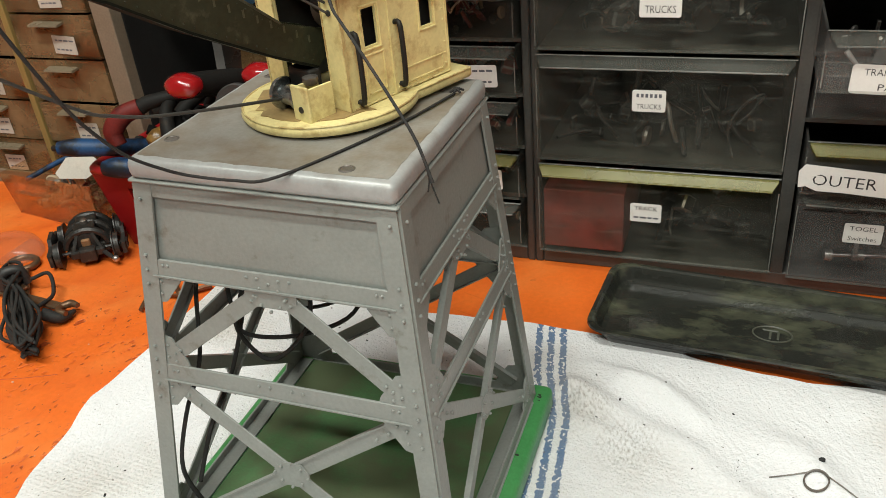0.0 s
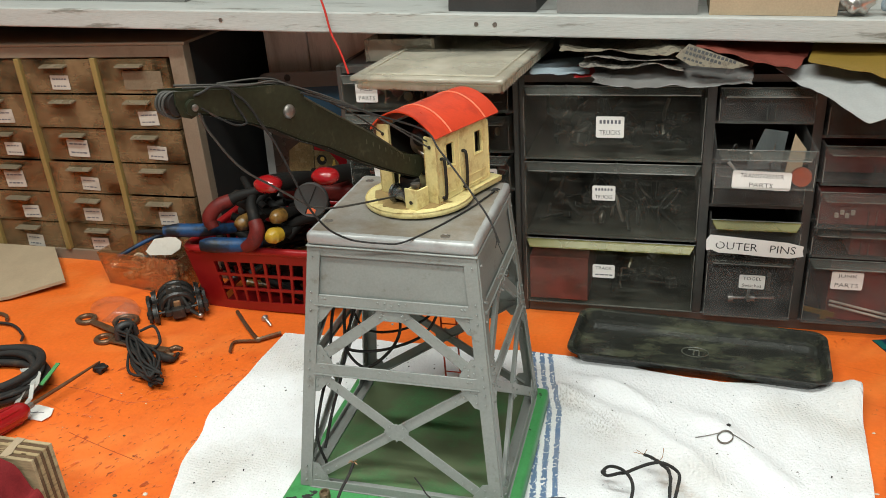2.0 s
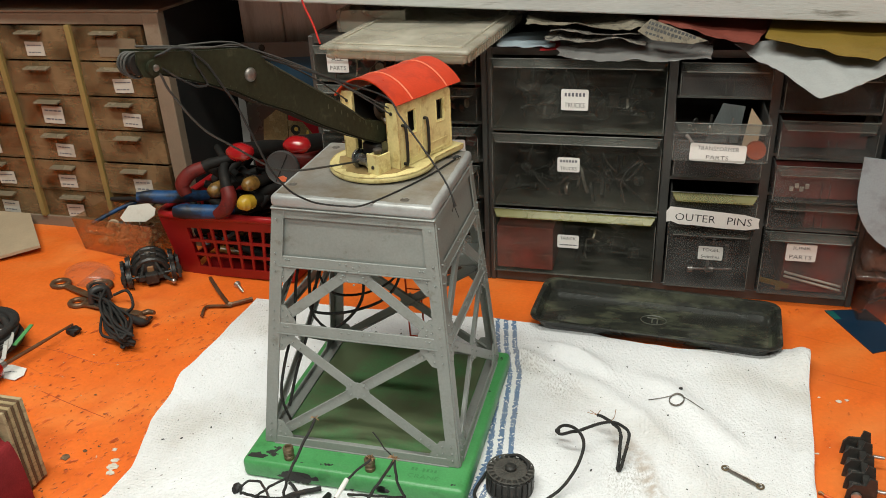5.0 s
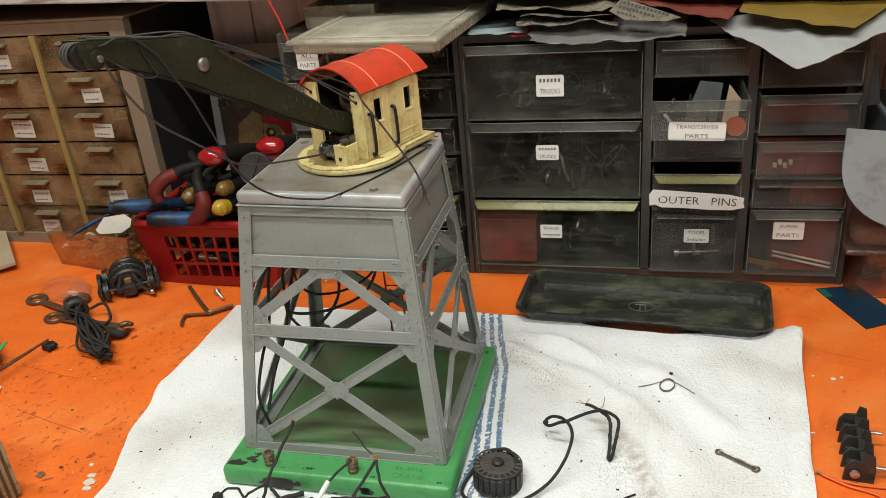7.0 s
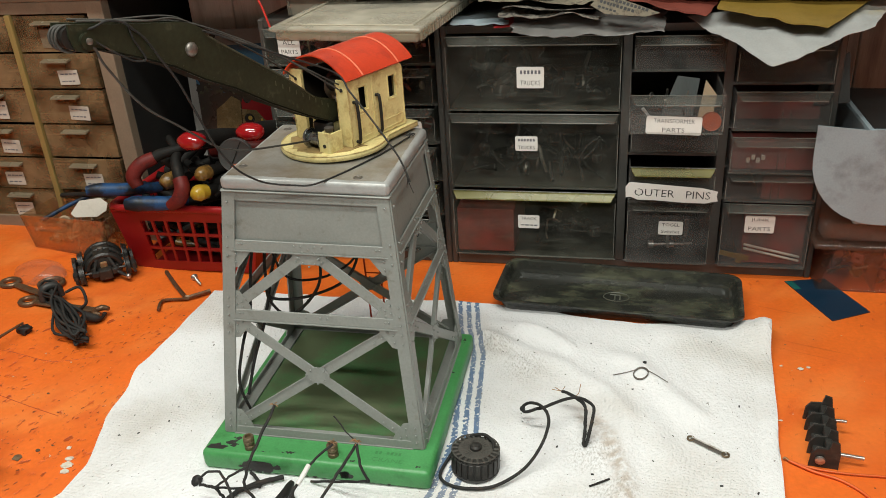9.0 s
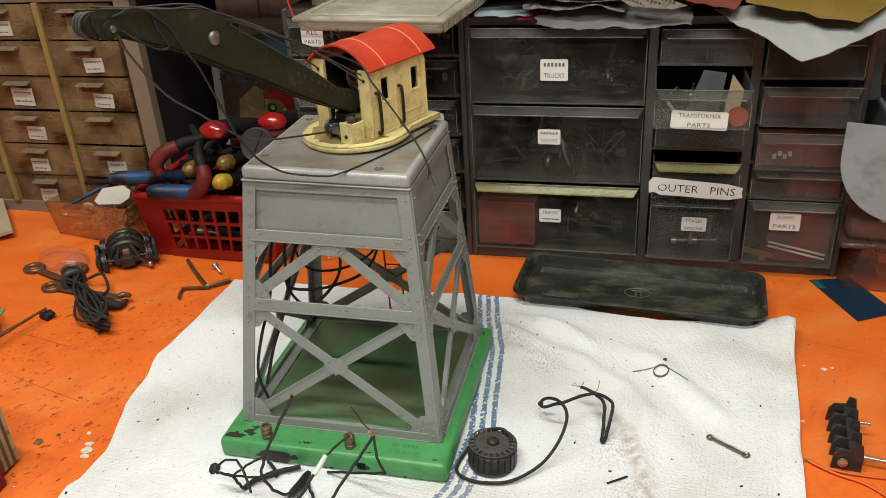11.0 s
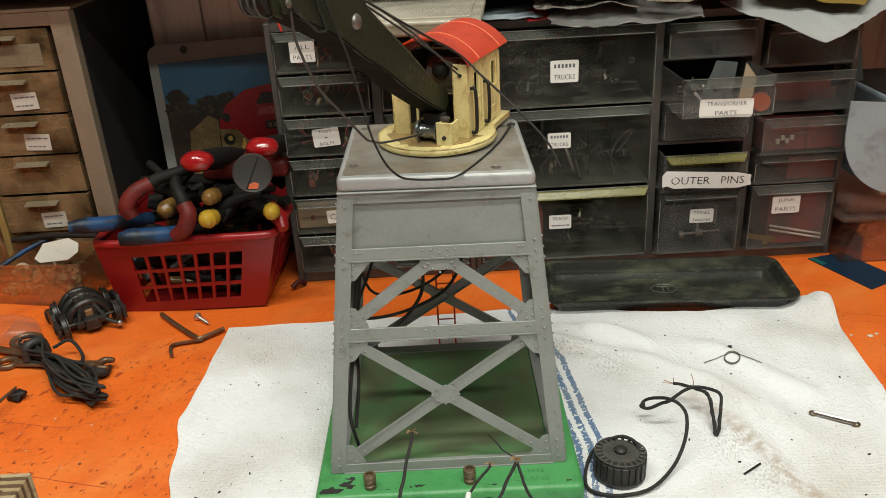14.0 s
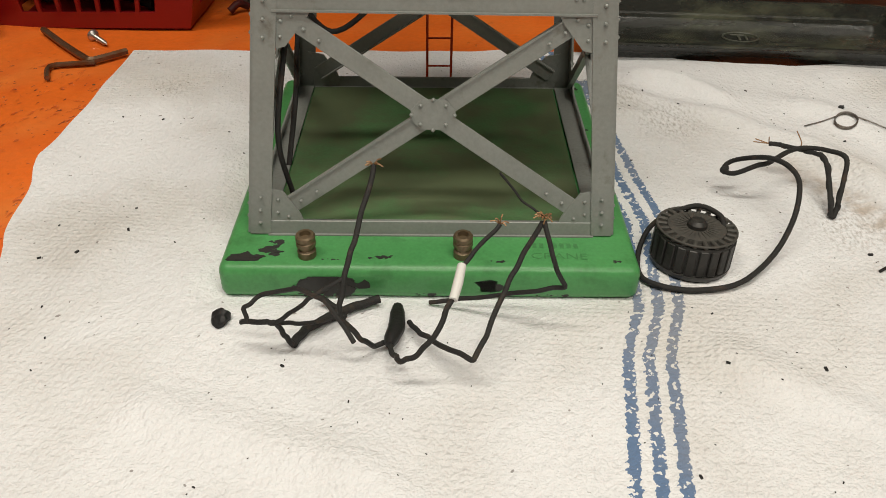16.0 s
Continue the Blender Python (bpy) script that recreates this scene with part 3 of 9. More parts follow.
def beam(bm, p, q, normal, width, thick, bevel=0.0, out=0.0):
    """A flat bar from p to q, lying in the plane with that normal."""
    p, q, n = Vector(p), Vector(q), Vector(normal).normalized()
    y = (q - p).normalized()
    n = (n - n.dot(y) * y).normalized()
    x = y.cross(n)
    m = Matrix((x, y, n)).transposed().to_4x4()
    m.translation = (p + q) / 2 + n * out
    h = (q - p).length / 2
    return box(bm, (-width / 2, -h, -thick / 2), (width / 2, h, thick / 2), bevel, m, 1)


def prism(bm, pts, t0, t1, m=None, mi=0):
    """A polygon of (x, y) drawn out from z = t0 to t1."""
    m = m or Matrix()
    lo = [bm.verts.new(m @ Vector((x, y, t0))) for x, y in pts]
    hi = [bm.verts.new(m @ Vector((x, y, t1))) for x, y in pts]
    fs = [bm.faces.new(lo[::-1]), bm.faces.new(hi)]
    for k in range(len(pts)):
        j = (k + 1) % len(pts)
        fs.append(bm.faces.new((lo[k], lo[j], hi[j], hi[k])))
    for f in fs:
        f.material_index = mi
    bmesh.ops.recalc_face_normals(bm, faces=fs)
    return bm


def lathe(bm, prof, n=32, m=None, mi=0):
    """Turns a profile of (radius, height) round the z axis; closed at both ends."""
    m = m or Matrix()
    rings = []
    for r, z in prof:
        rings.append([bm.verts.new(m @ Vector((r * math.cos(2 * math.pi * k / n), r * math.sin(2 * math.pi * k / n), z))) for k in range(n)])
    fs = []
    for a, b in zip(rings, rings[1:]):
        for k in range(n):
            fs.append(bm.faces.new((a[k], a[(k + 1) % n], b[(k + 1) % n], b[k])))
    fs += [bm.faces.new(rings[0][::-1]), bm.faces.new(rings[-1])]
    for f in fs:
        f.material_index = mi
    bmesh.ops.recalc_face_normals(bm, faces=fs)
    return bm


def curve_points(pts, steps=6, closed=False):
    """A smooth run through the points."""
    v = [Vector(p) for p in pts]
    out = []
    n = len(v)
    for k in range(n if closed else n - 1):
        if closed:
            a, b, c, d = v[k - 1], v[k], v[(k + 1) % n], v[(k + 2) % n]
        else:
            b, c = v[k], v[k + 1]
            a, d = (v[k - 1] if k else b - (c - b)), (v[k + 2] if k + 2 < n else c + (c - b))
        for s in range(steps):
            t = s / steps
            out.append(0.5 * (2 * b + (c - a) * t + (2 * a - 5 * b + 4 * c - d) * t * t + (3 * b - a - 3 * c + d) * t**3))
    if not closed:
        out.append(v[-1])
    return out


def tube(bm, pts, r, n=8, steps=6, closed=False, m=None, mi=0):
    """A round cord or rod along a smooth run; r is a radius, or one radius for each point."""
    m = m or Matrix()
    run = curve_points(pts, steps, closed)
    radii = [r] * len(run) if isinstance(r, (int, float)) else [float(q) for q in np.interp(np.linspace(0, len(r) - 1, len(run)), range(len(r)), r)]
    side, rings = None, []
    for k, p in enumerate(run):
        if closed:
            ahead = run[(k + 1) % len(run)] - run[k - 1]
        else:
            ahead = run[min(k + 1, len(run) - 1)] - run[max(k - 1, 0)]
        ahead.normalize()
        if side is None:
            side = ahead.cross(Vector((0.3, 0.2, 1))).normalized()
        side = (side - side.dot(ahead) * ahead).normalized()
        up = ahead.cross(side)
        rings.append([bm.verts.new(m @ (p + radii[k] * (math.cos(2 * math.pi * j / n) * side + math.sin(2 * math.pi * j / n) * up))) for j in range(n)])
    fs = []
    pairs = list(zip(rings, rings[1:] + rings[:1])) if closed else list(zip(rings, rings[1:]))
    for a, b in pairs:
        for j in range(n):
            fs.append(bm.faces.new((a[j], a[(j + 1) % n], b[(j + 1) % n], b[j])))
    if not closed:
        fs += [bm.faces.new(rings[0][::-1]), bm.faces.new(rings[-1])]
    for f in fs:
        f.material_index = mi
    return bm


def blob(bm, at, r, squash=(1, 1, 1), rough=0.0, sub=3, m=None, mi=0, seed=0.0):
    geo = bmesh.ops.create_icosphere(bm, subdivisions=sub, radius=1.0)
    for v in geo["verts"]:
        k = 1 + rough * noise.noise(v.co * 1.7 + Vector((seed, seed * 2, 0)))
        v.co = Vector((v.co.x * squash[0], v.co.y * squash[1], v.co.z * squash[2])) * (r * k) + Vector(at)
        if m:
            v.co = m @ v.co
    for f in {f for v in geo["verts"] for f in v.link_faces}:
        f.material_index = mi
    return bm


def open_box(bm, lo, hi, t, drop=0.004):
    """An open-topped box of one piece; all its walls but the one at -y stand lower by drop."""
    o = [bm.verts.new((x, y, z)) for z in (lo[2], hi[2]) for x, y in ((lo[0], lo[1]), (hi[0], lo[1]), (hi[0], hi[1]), (lo[0], hi[1]))]
    i = [bm.verts.new((x, y, z)) for z in (lo[2] + t, hi[2]) for x, y in ((lo[0] + t, lo[1] + t), (hi[0] - t, lo[1] + t), (hi[0] - t, hi[1] - t), (lo[0] + t, hi[1] - t))]
    for v in (o[6], o[7], i[6], i[7]):
        v.co.z -= drop
    fs = [bm.faces.new((o[3], o[2], o[1], o[0])), bm.faces.new((i[0], i[1], i[2], i[3]))]
    for k in range(4):
        j = (k + 1) % 4
        fs += [bm.faces.new((o[k], o[j], o[j + 4], o[k + 4])), bm.faces.new((i[j], i[k], i[k + 4], i[j + 4])), bm.faces.new((o[k + 4], o[j + 4], i[j + 4], i[k + 4]))]
    bmesh.ops.recalc_face_normals(bm, faces=fs)
    return bm


def lattice(bm, us, vs, holes, t, at, mi=0):
    """A plate in u and v with square holes: at(u, v, depth) gives each corner; holes is a set of cells."""
    vert = {}

    def corner(i, j, k):
        if (i, j, k) not in vert:
            vert[i, j, k] = bm.verts.new(at(us[i], vs[j], t * k))
        return vert[i, j, k]

    solid = {(i, j) for i in range(len(us) - 1) for j in range(len(vs) - 1)} - set(holes)
    fs = []
    for i, j in solid:
        q = ((i, j), (i + 1, j), (i + 1, j + 1), (i, j + 1))
        fs.append(bm.faces.new([corner(a, b, 0) for a, b in q]))
        fs.append(bm.faces.new([corner(a, b, 1) for a, b in q[::-1]]))
        for (a, b), nb in zip(zip(q, q[1:] + q[:1]), ((i, j - 1), (i + 1, j), (i, j + 1), (i - 1, j))):
            if nb not in solid:
                fs.append(bm.faces.new((corner(*b, 0), corner(*a, 0), corner(*a, 1), corner(*b, 1))))
    for f in fs:
        f.material_index = mi
    bmesh.ops.recalc_face_normals(bm, faces=fs)
    return bm


def lettering(text, width, height, m, extrude=0.00008):
    """A bmesh of the words, in the built-in font, filling width x height round the middle of m's xy plane."""
    cu = bpy.data.curves.new("lettering", "FONT")
    cu.body, cu.size, cu.extrude, cu.align_x, cu.align_y = text, 1.0, 0.0, "CENTER", "CENTER"
    cu.resolution_u = 2
    cu.offset = -0.005
    ob = new("lettering", cu)
    bpy.context.view_layer.update()
    me = bpy.data.meshes.new_from_object(ob.evaluated_get(bpy.context.evaluated_depsgraph_get()))
    bpy.data.objects.remove(ob)
    bm = B()
    bm.from_mesh(me)
    bpy.data.meshes.remove(me)
    xs, ys = [v.co.x for v in bm.verts], [v.co.y for v in bm.verts]
    sx, sy = width / (max(xs) - min(xs)), height / (max(ys) - min(ys))
    cx, cy = (max(xs) + min(xs)) / 2, (max(ys) + min(ys)) / 2
    for v in bm.verts:
        v.co = m @ Vector(((v.co.x - cx) * sx, (v.co.y - cy) * sy, 0))
    return bm


def upright(x, y, z, lean=0.0):
    """Axes of a card that faces -y: its x to the right, its y up."""
    return Matrix.Translation((x, y, z)) @ Matrix.Rotation(radians(90 + lean), 4, "X")


# ---- the room and the bench ----
def rise(x):
    """The bench top is warped: it climbs a little towards its far end."""
    return 0.019 * (0.5 - 0.5 * math.cos(math.pi * min(1, max(0, (-0.20 - x) / 0.36))))


def room():
    def slab(name, lo, hi, material, label):
        lone(name, box(B(), lo, hi), material, label, name.split("_")[0], kind="structure")

    slab("wall_north", (-2.0, 0.56, -0.9), (2.0, 0.66, CEIL), WALL, "dingy grey-brown painted workshop wall behind the bench")
    for x0, x1, z1 in ((-0.3030, -0.2465, 0.2985), (-0.2450, -0.1540, 0.2975)):
        lone("wall_panel", box(B(), (x0, 0.4720, 0.0), (x1, 0.4840, z1), 0.0015), PLANK, "beige painted upright wall plank behind the basket", "wall panel", kind="structure")
    slab("wall_south", (-2.0, -2.6, -0.9), (2.0, -2.5, CEIL), ROOM, "plain painted workshop wall")
    slab("wall_west", (-2.1, -2.6, -0.9), (-2.0, 0.66, CEIL), ROOM, "plain painted workshop wall")
    slab("wall_east", (2.0, -2.6, -0.9), (2.1, 0.66, CEIL), ROOM, "plain painted workshop wall")
    slab("floor", (-2.1, -2.6, -1.0), (2.1, 0.66, -0.9), FLOORING, "grey concrete workshop floor")
    slab("ceiling", (-2.1, -2.6, CEIL), (2.1, 0.66, CEIL + 0.1), ROOM, "plain painted workshop ceiling")
    for x, y in ((-0.15, -0.25), (0.40, -0.95)):
        t = thing("ceiling_light", (x, y, CEIL), "white fluorescent tube light fixed to the ceiling", "ceiling light", "ceiling lights")
        part("housing", box(B(), (x - 0.65, y - 0.06, CEIL - 0.07), (x + 0.65, y + 0.06, CEIL), 0.01), WHITE_PLASTIC, t)


def bench():
    t = thing("workbench", (0, -0.1, -0.9), "workbench with a worn orange painted top", "workbench")
    bm = B()
    nx, ny, x0, x1, y0, y1 = 120, 24, -1.3, 1.1, -0.75, 0.56
    top = [[bm.verts.new((x0 + (x1 - x0) * i / nx, y0 + (y1 - y0) * j / ny, rise(x0 + (x1 - x0) * i / nx))) for j in range(ny + 1)] for i in range(nx + 1)]
    low = [[bm.verts.new((v.co.x, v.co.y, v.co.z - 0.025)) for v in row] for row in top]
    for i in range(nx):
        for j in range(ny):
            bm.faces.new((top[i][j], top[i + 1][j], top[i + 1][j + 1], top[i][j + 1]))
            bm.faces.new((low[i][j], low[i][j + 1], low[i + 1][j + 1], low[i + 1][j]))
        bm.faces.new((low[i][0], low[i + 1][0], top[i + 1][0], top[i][0]))
        bm.faces.new((top[i][ny], top[i + 1][ny], low[i + 1][ny], low[i][ny]))
    for j in range(ny):
        bm.faces.new((top[0][j], top[0][j + 1], low[0][j + 1], low[0][j]))
        bm.faces.new((low[nx][j], low[nx][j + 1], top[nx][j + 1], top[nx][j]))
    part("tabletop", bm, BENCH, t, "worn orange painted top with scratches and dents", smooth=40)
    for run in (((-0.397, 0.094), (-0.353, 0.096), (-0.309, 0.090), (-0.288, 0.095), (-0.259, 0.109)), ((-0.326, 0.037), (-0.288, 0.028), (-0.247, 0.019))):
        part("scratch", tube(B(), [(x, y, rise(x) - 0.0001) for x, y in run], 0.0004, 5, 6), SCRATCH, t, "long scribed scratch")
    for x in (-1.2, 1.0):
        for y in (-0.65, 0.45):
            part("leg", box(B(), (x - 0.04, y - 0.04, -0.9), (x + 0.04, y + 0.04, rise(x) - 0.026), 0.004), PLY_FACE, t)


def wall_shelf():
    """The white board over the cabinets; it hangs a little askew."""
    t = thing("wall_shelf", (0, 0.44, 0.30), "white painted wooden shelf board with chipped edge above the cabinets", "shelf")
    m = Matrix.Translation((0, 0.323, 0.2995)) @ Matrix.Rotation(radians(1.95), 4, "Y")
    part("board", box(B(), (-1.15, 0.0, 0.0), (0.95, 0.237, 0.0205), 0.0015, m), WHITE_WOOD, t)
    for x in (-0.27, 0.0, 0.018, 0.42):
        nail = B()
        lathe(nail, [(0.0022, 0), (0.0022, 0.0006)], 10, m @ Matrix.Translation((x, 0, 0.011)) @ Matrix.Rotation(radians(90), 4, "X"))
        part("nail", nail, DULL_STEEL, t)
    return m


room()
bench()
SHELF = wall_shelf()


# ---- towel ----
def stripe_at(y):
    return float(np.interp(y, (-0.33, -0.124, -0.06, -0.03, 0.034, 0.076, 0.15, 0.19, 0.24), (0.062, 0.0805, 0.0895, 0.100, 0.106, 0.101, 0.094, 0.083, 0.073)))


FOLDS = (
    (0.0085, 0.0125, ((0.10, 0.176), (0.12, 0.167), (0.175, 0.138), (0.21, 0.106), (0.229, 0.073), (0.228, 0.033), (0.226, -0.10), (0.215, -0.20))),
    (0.011, 0.0085, ((0.13, 0.190), (0.166, 0.181), (0.233, 0.151), (0.282, 0.084))),
    (0.014, 0.006, ((0.225, 0.12), (0.27, 0.0))),
    (0.018, 0.004, ((0.17, 0.21), (0.34, 0.19))),
    (0.012, 0.004, ((0.30, 0.17), (0.31, 0.06), (0.30, -0.10))),
    (0.014, 0.003, ((-0.15, 0.02), (-0.17, -0.15))),
    (0.011, 0.006, ((-0.10, -0.09), (-0.02, -0.12), (0.03, -0.17))),
    (0.012, 0.003, ((-0.13, 0.16), (-0.11, 0.06))),
    (0.020, 0.003, ((-0.18, 0.20), (-0.10, 0.21))),
    (0.006, 0.005, ((0.108, 0.205), (0.150, 0.188), (0.178, 0.165))),
    (0.005, 0.004, ((0.104, 0.150), (0.135, 0.142), (0.160, 0.122))),
    (0.010, 0.006, ((0.12, -0.06), (0.17, -0.10), (0.19, -0.18))),
)


def towel_height(x, y):
    h = 0.0038 + 0.0018 * noise.noise((x * 9, y * 9, 1.0)) + 0.0009 * noise.noise((x * 28, y * 28, 4.0)) + 0.0012 * max(0, noise.noise((x * 22 + y * 14, y * 8, 8.0)))
    for w, a, run in FOLDS:
        near = 1.0
        for (ax, ay), (bx, by) in zip(run, run[1:]):
            dx, dy = bx - ax, by - ay
            k = max(0, min(1, ((x - ax) * dx + (y - ay) * dy) / (dx * dx + dy * dy)))
            near = min(near, math.hypot(x - ax - k * dx, y - ay - k * dy))
        fade = 0.5 + 0.5 * noise.noise((x * 18, y * 18, w * 900))
        h += a * fade * math.exp(-((near / w) ** 2))
    hem = float(np.interp(y, (-0.34, -0.01, 0.08, 0.17, 0.23), (0.312, 0.335, 0.3435, 0.351, 0.356))) - x
    h += 0.0016 * math.exp(-(((hem - 0.006) / 0.005) ** 2)) - 0.0008 * math.exp(-(((hem - 0.014) / 0.002) ** 2))
    under = max(0.0, 1 - max(abs(x - 0.002) - 0.092, abs(y - 0.07) - 0.095, 0) / 0.012)
    h = h * (1 - under) + 0.0016 * under
    corner = max(0, 1 - math.hypot(x - 0.350, y - 0.207) / 0.040)
    return h + 0.016 * corner * corner * (3 - 2 * corner)


def towel():
    bm = B()
    uvs = bm.loops.layers.uv.new("UVMap")
    nx, ny = 190, 280
    grid = []
    for j in range(ny + 1):
        v = j / ny
        y = -0.62 + v * 0.85
        left = float(np.interp(y, (-0.62, -0.34, -0.109, -0.097, -0.092, -0.077, -0.067, -0.038, -0.014, 0.018, 0.063, 0.092, 0.15, 0.23), (-0.29, -0.250, -0.201, -0.197, -0.186, -0.188, -0.183, -0.183, -0.190, -0.199, -0.206, -0.214, -0.209, -0.205)))
        right = float(np.interp(y, (-0.34, -0.01, 0.08, 0.17, 0.23), (0.312, 0.335, 0.3435, 0.351, 0.356)))
        row = []
        for i in range(nx + 1):
            x = left + (right - left) * i / nx
            yy = y
            if v > 0.93:
                back = float(np.interp(x, (-0.2, 0.07, 0.10, 0.14, 0.185, 0.212, 0.238, 0.265, 0.30, 0.33, 0.35), (0.234, 0.240, 0.239, 0.234, 0.224, 0.217, 0.216, 0.218, 0.223, 0.226, 0.220)))
                yy = y + (back - 0.23) * (v - 0.93) / 0.07
            wob = 0.0025 * noise.noise((x * 25, yy * 25, 7)) if i in (0, nx) or j in (0, ny) else 0
            row.append((bm.verts.new((x + wob, yy + wob, towel_height(x, yy) + rise(x))), x - stripe_at(yy), yy))
        grid.append(row)
    for j in range(ny):
        for i in range(nx):
            q = (grid[j][i], grid[j][i + 1], grid[j + 1][i + 1], grid[j + 1][i])
            f = bm.faces.new([c[0] for c in q])
            for loop, c in zip(f.loops, q):
                loop[uvs].uv = (c[1], c[2])
    # the hem: a turned-down edge that reaches the bench
    rim = [grid[0][i] for i in range(nx + 1)] + [grid[j][nx] for j in range(1, ny + 1)] + [grid[ny][i] for i in range(nx - 1, -1, -1)] + [grid[j][0] for j in range(ny - 1, 0, -1)]
    low = [bm.verts.new((c[0].co.x, c[0].co.y, max(c[0].co.z - 0.0035, rise(c[0].co.x) + 0.0004))) for c in rim]
    for k in range(len(rim)):
        j = (k + 1) % len(rim)
        f = bm.faces.new((rim[k][0], low[k], low[j], rim[j][0]))
        for loop, c in zip(f.loops, (rim[k], rim[k], rim[j], rim[j])):
            loop[uvs].uv = (c[1], c[2])
    lone("towel", bm, TOWEL, "white terry towel with blue woven stripes spread on the bench", "towel", smooth=70)


towel()

# ---- the toy crane: tower ----
CRANE = thing("toy_crane", (0.002, 0.07, 0.0), "vintage tin toy crane on a grey girder tower with green base", "toy crane")
Z0, Z1 = 0.0185, 0.213
FOOT = [(-0.0785, 0.0005), (0.0810, 0.0005), (0.0810, 0.151), (-0.0785, 0.151)]
HEAD = [(-0.0560, 0.0265), (0.0640, 0.0265), (0.0640, 0.139), (-0.0560, 0.139)]


def on_face(k, u, z):
    """A point of tower face k, u of the way across, at height z."""
    w = (z - Z0) / (Z1 - Z0)
    a = Vector(FOOT[k]).lerp(Vector(HEAD[k]), w)
    b = Vector(FOOT[(k + 1) % 4]).lerp(Vector(HEAD[(k + 1) % 4]), w)
    p = a.lerp(b, u)
    # the soft tin leans: one side stands a little higher
    return Vector((p.x, p.y, z - 0.014 * p.x * w))


def normal_of(k):
    a, b, c = on_face(k, 0, Z0), on_face(k, 1, Z0), on_face(k, 0, Z1)
    return (b - a).cross(c - a).normalized()


def tower():
    rivets = B()

    def rivet(k, u, z, out=0.0018):
        n = normal_of(k)
        m = Matrix.Translation(on_face(k, u, z) + n * out) @ n.to_track_quat("Z", "Y").to_matrix().to_4x4()
        lathe(rivets, [(0.00085, -0.0005), (0.00075, 0.00035), (0.0003, 0.0007)], 6, m)

    # base plate: a pressed box with rounded rim
    bm = box(B(), (-0.0888, -0.0248, 0.0012), (0.0908, 0.1625, 0.0180), 0.0042, seg=3)
    part("base", bm, GREEN, CRANE, "chipped green enamelled steel base", smooth=50)
    floor = box(B(), (-0.0690, 0.0085, 0.0181), (0.0710, 0.1490, 0.0186))
    part("floor_plate", floor, GREEN_DIRTY, CRANE, "grimy green floor under the tower")
    # chipped paint: ragged patches of many small flakes
    def chip_patch(cx, cy, rx, ry, n, seed, m, lo, hi):
        rnd = random.Random(seed)
        bm = B()
        for j in range(n):
            d, a = rnd.random() ** 0.7, rnd.uniform(0, 6.28)
            x, y, r = cx + rx * d * math.cos(a), cy + ry * d * math.sin(a), rnd.uniform(0.35, 0.95) * min(rx, ry) * (1.15 - 0.7 * d)
            pts = []
            for k in range(9):
                v = 2 * math.pi * k / 9
                q = r * rnd.uniform(0.45, 1.3)
                pts.append((x + 1.5 * q * math.cos(v), min(hi, max(lo, y + q * math.sin(v)))))
            prism(bm, pts, 0.00002 * j, 0.00012 + 0.00002 * j, m)
        part("paint_chip", bm, CHIP_AND_SHADE, CRANE)

    top = Matrix.Translation((0, 0, 0.0179))
    face = Matrix.Translation((0, -0.0244, 0)) @ Matrix.Rotation(radians(90), 4, "X")
    for x, y, rx, ry, n, s in ((-0.078, -0.0175, 0.007, 0.0035, 16, 1), (-0.067, -0.012, 0.005, 0.0035, 9, 2), (-0.066, -0.006, 0.003, 0.002, 5, 3), (-0.020, -0.0165, 0.0055, 0.0018, 8, 4), (0.080, -0.0185, 0.0045, 0.001, 6, 5), (0.030, -0.019, 0.004, 0.001, 5, 6), (0.085, 0.148, 0.0015, 0.004, 6, 7), (0.084, 0.10, 0.001, 0.005, 5, 8), (-0.040, -0.0185, 0.006, 0.0010, 5, 9)):
        chip_patch(x, y, rx, ry, n, s, top, -0.0200, 0.160)
    for x, z, rx, rz, n, s in ((-0.079, 0.0105, 0.006, 0.0035, 14, 11), (-0.042, 0.0090, 0.016, 0.0055, 46, 12), (0.026, 0.0095, 0.008, 0.004, 16, 13), (0.002, 0.0045, 0.012, 0.0015, 9, 14), (-0.055, 0.0040, 0.008, 0.0012, 7, 15), (0.060, 0.0038, 0.014, 0.001, 8, 16), (0.078, 0.0080, 0.003, 0.002, 4, 17)):
        chip_patch(x, z, rx, rz, n, s, face, 0.0030, 0.0138)

    for k in range(7):
        if k != 2:
            part("worn_mark", box(B(), (0.0455 + 0.0030 * k, -0.0092, 0.01795), (0.0473 + 0.0030 * k, -0.0058, 0.0181), 0, None), GREEN_WORN, CRANE)
    part("worn_lettering", lettering("CRANE", 0.024, 0.0042, Matrix.Translation((0.0565, -0.0150, 0.01815)) @ Matrix.Rotation(radians(-1), 4, "Z")), GREEN_WORN, CRANE, "half-worn raised lettering")

    # corner legs: pressed angle strips, one flange on each of two faces
    for k in range(4):
        bm = B()
        wide = (0.0088 / 0.158, 0.0088 / 0.147)
        for face, u0, u1 in ((k, 0.0, wide[k % 2]), ((k - 1) % 4, 1 - wide[(k - 1) % 2], 1.0)):
            n = normal_of(face)
            w = (u0 + u1) / 2
            pts = [on_face(face, u0, Z0), on_face(face, u1, Z0), on_face(face, u1 + (0.35 * (u1 - u0) if u0 == 0 else 0), Z1), on_face(face, u0 - (0.35 * (u1 - u0) if u0 else 0), Z1)]
            a = [bm.verts.new(p + n * 0.0012) for p in pts]
            b = [bm.verts.new(p) for p in pts]
            fs = [bm.faces.new(a), bm.faces.new(b[::-1])]
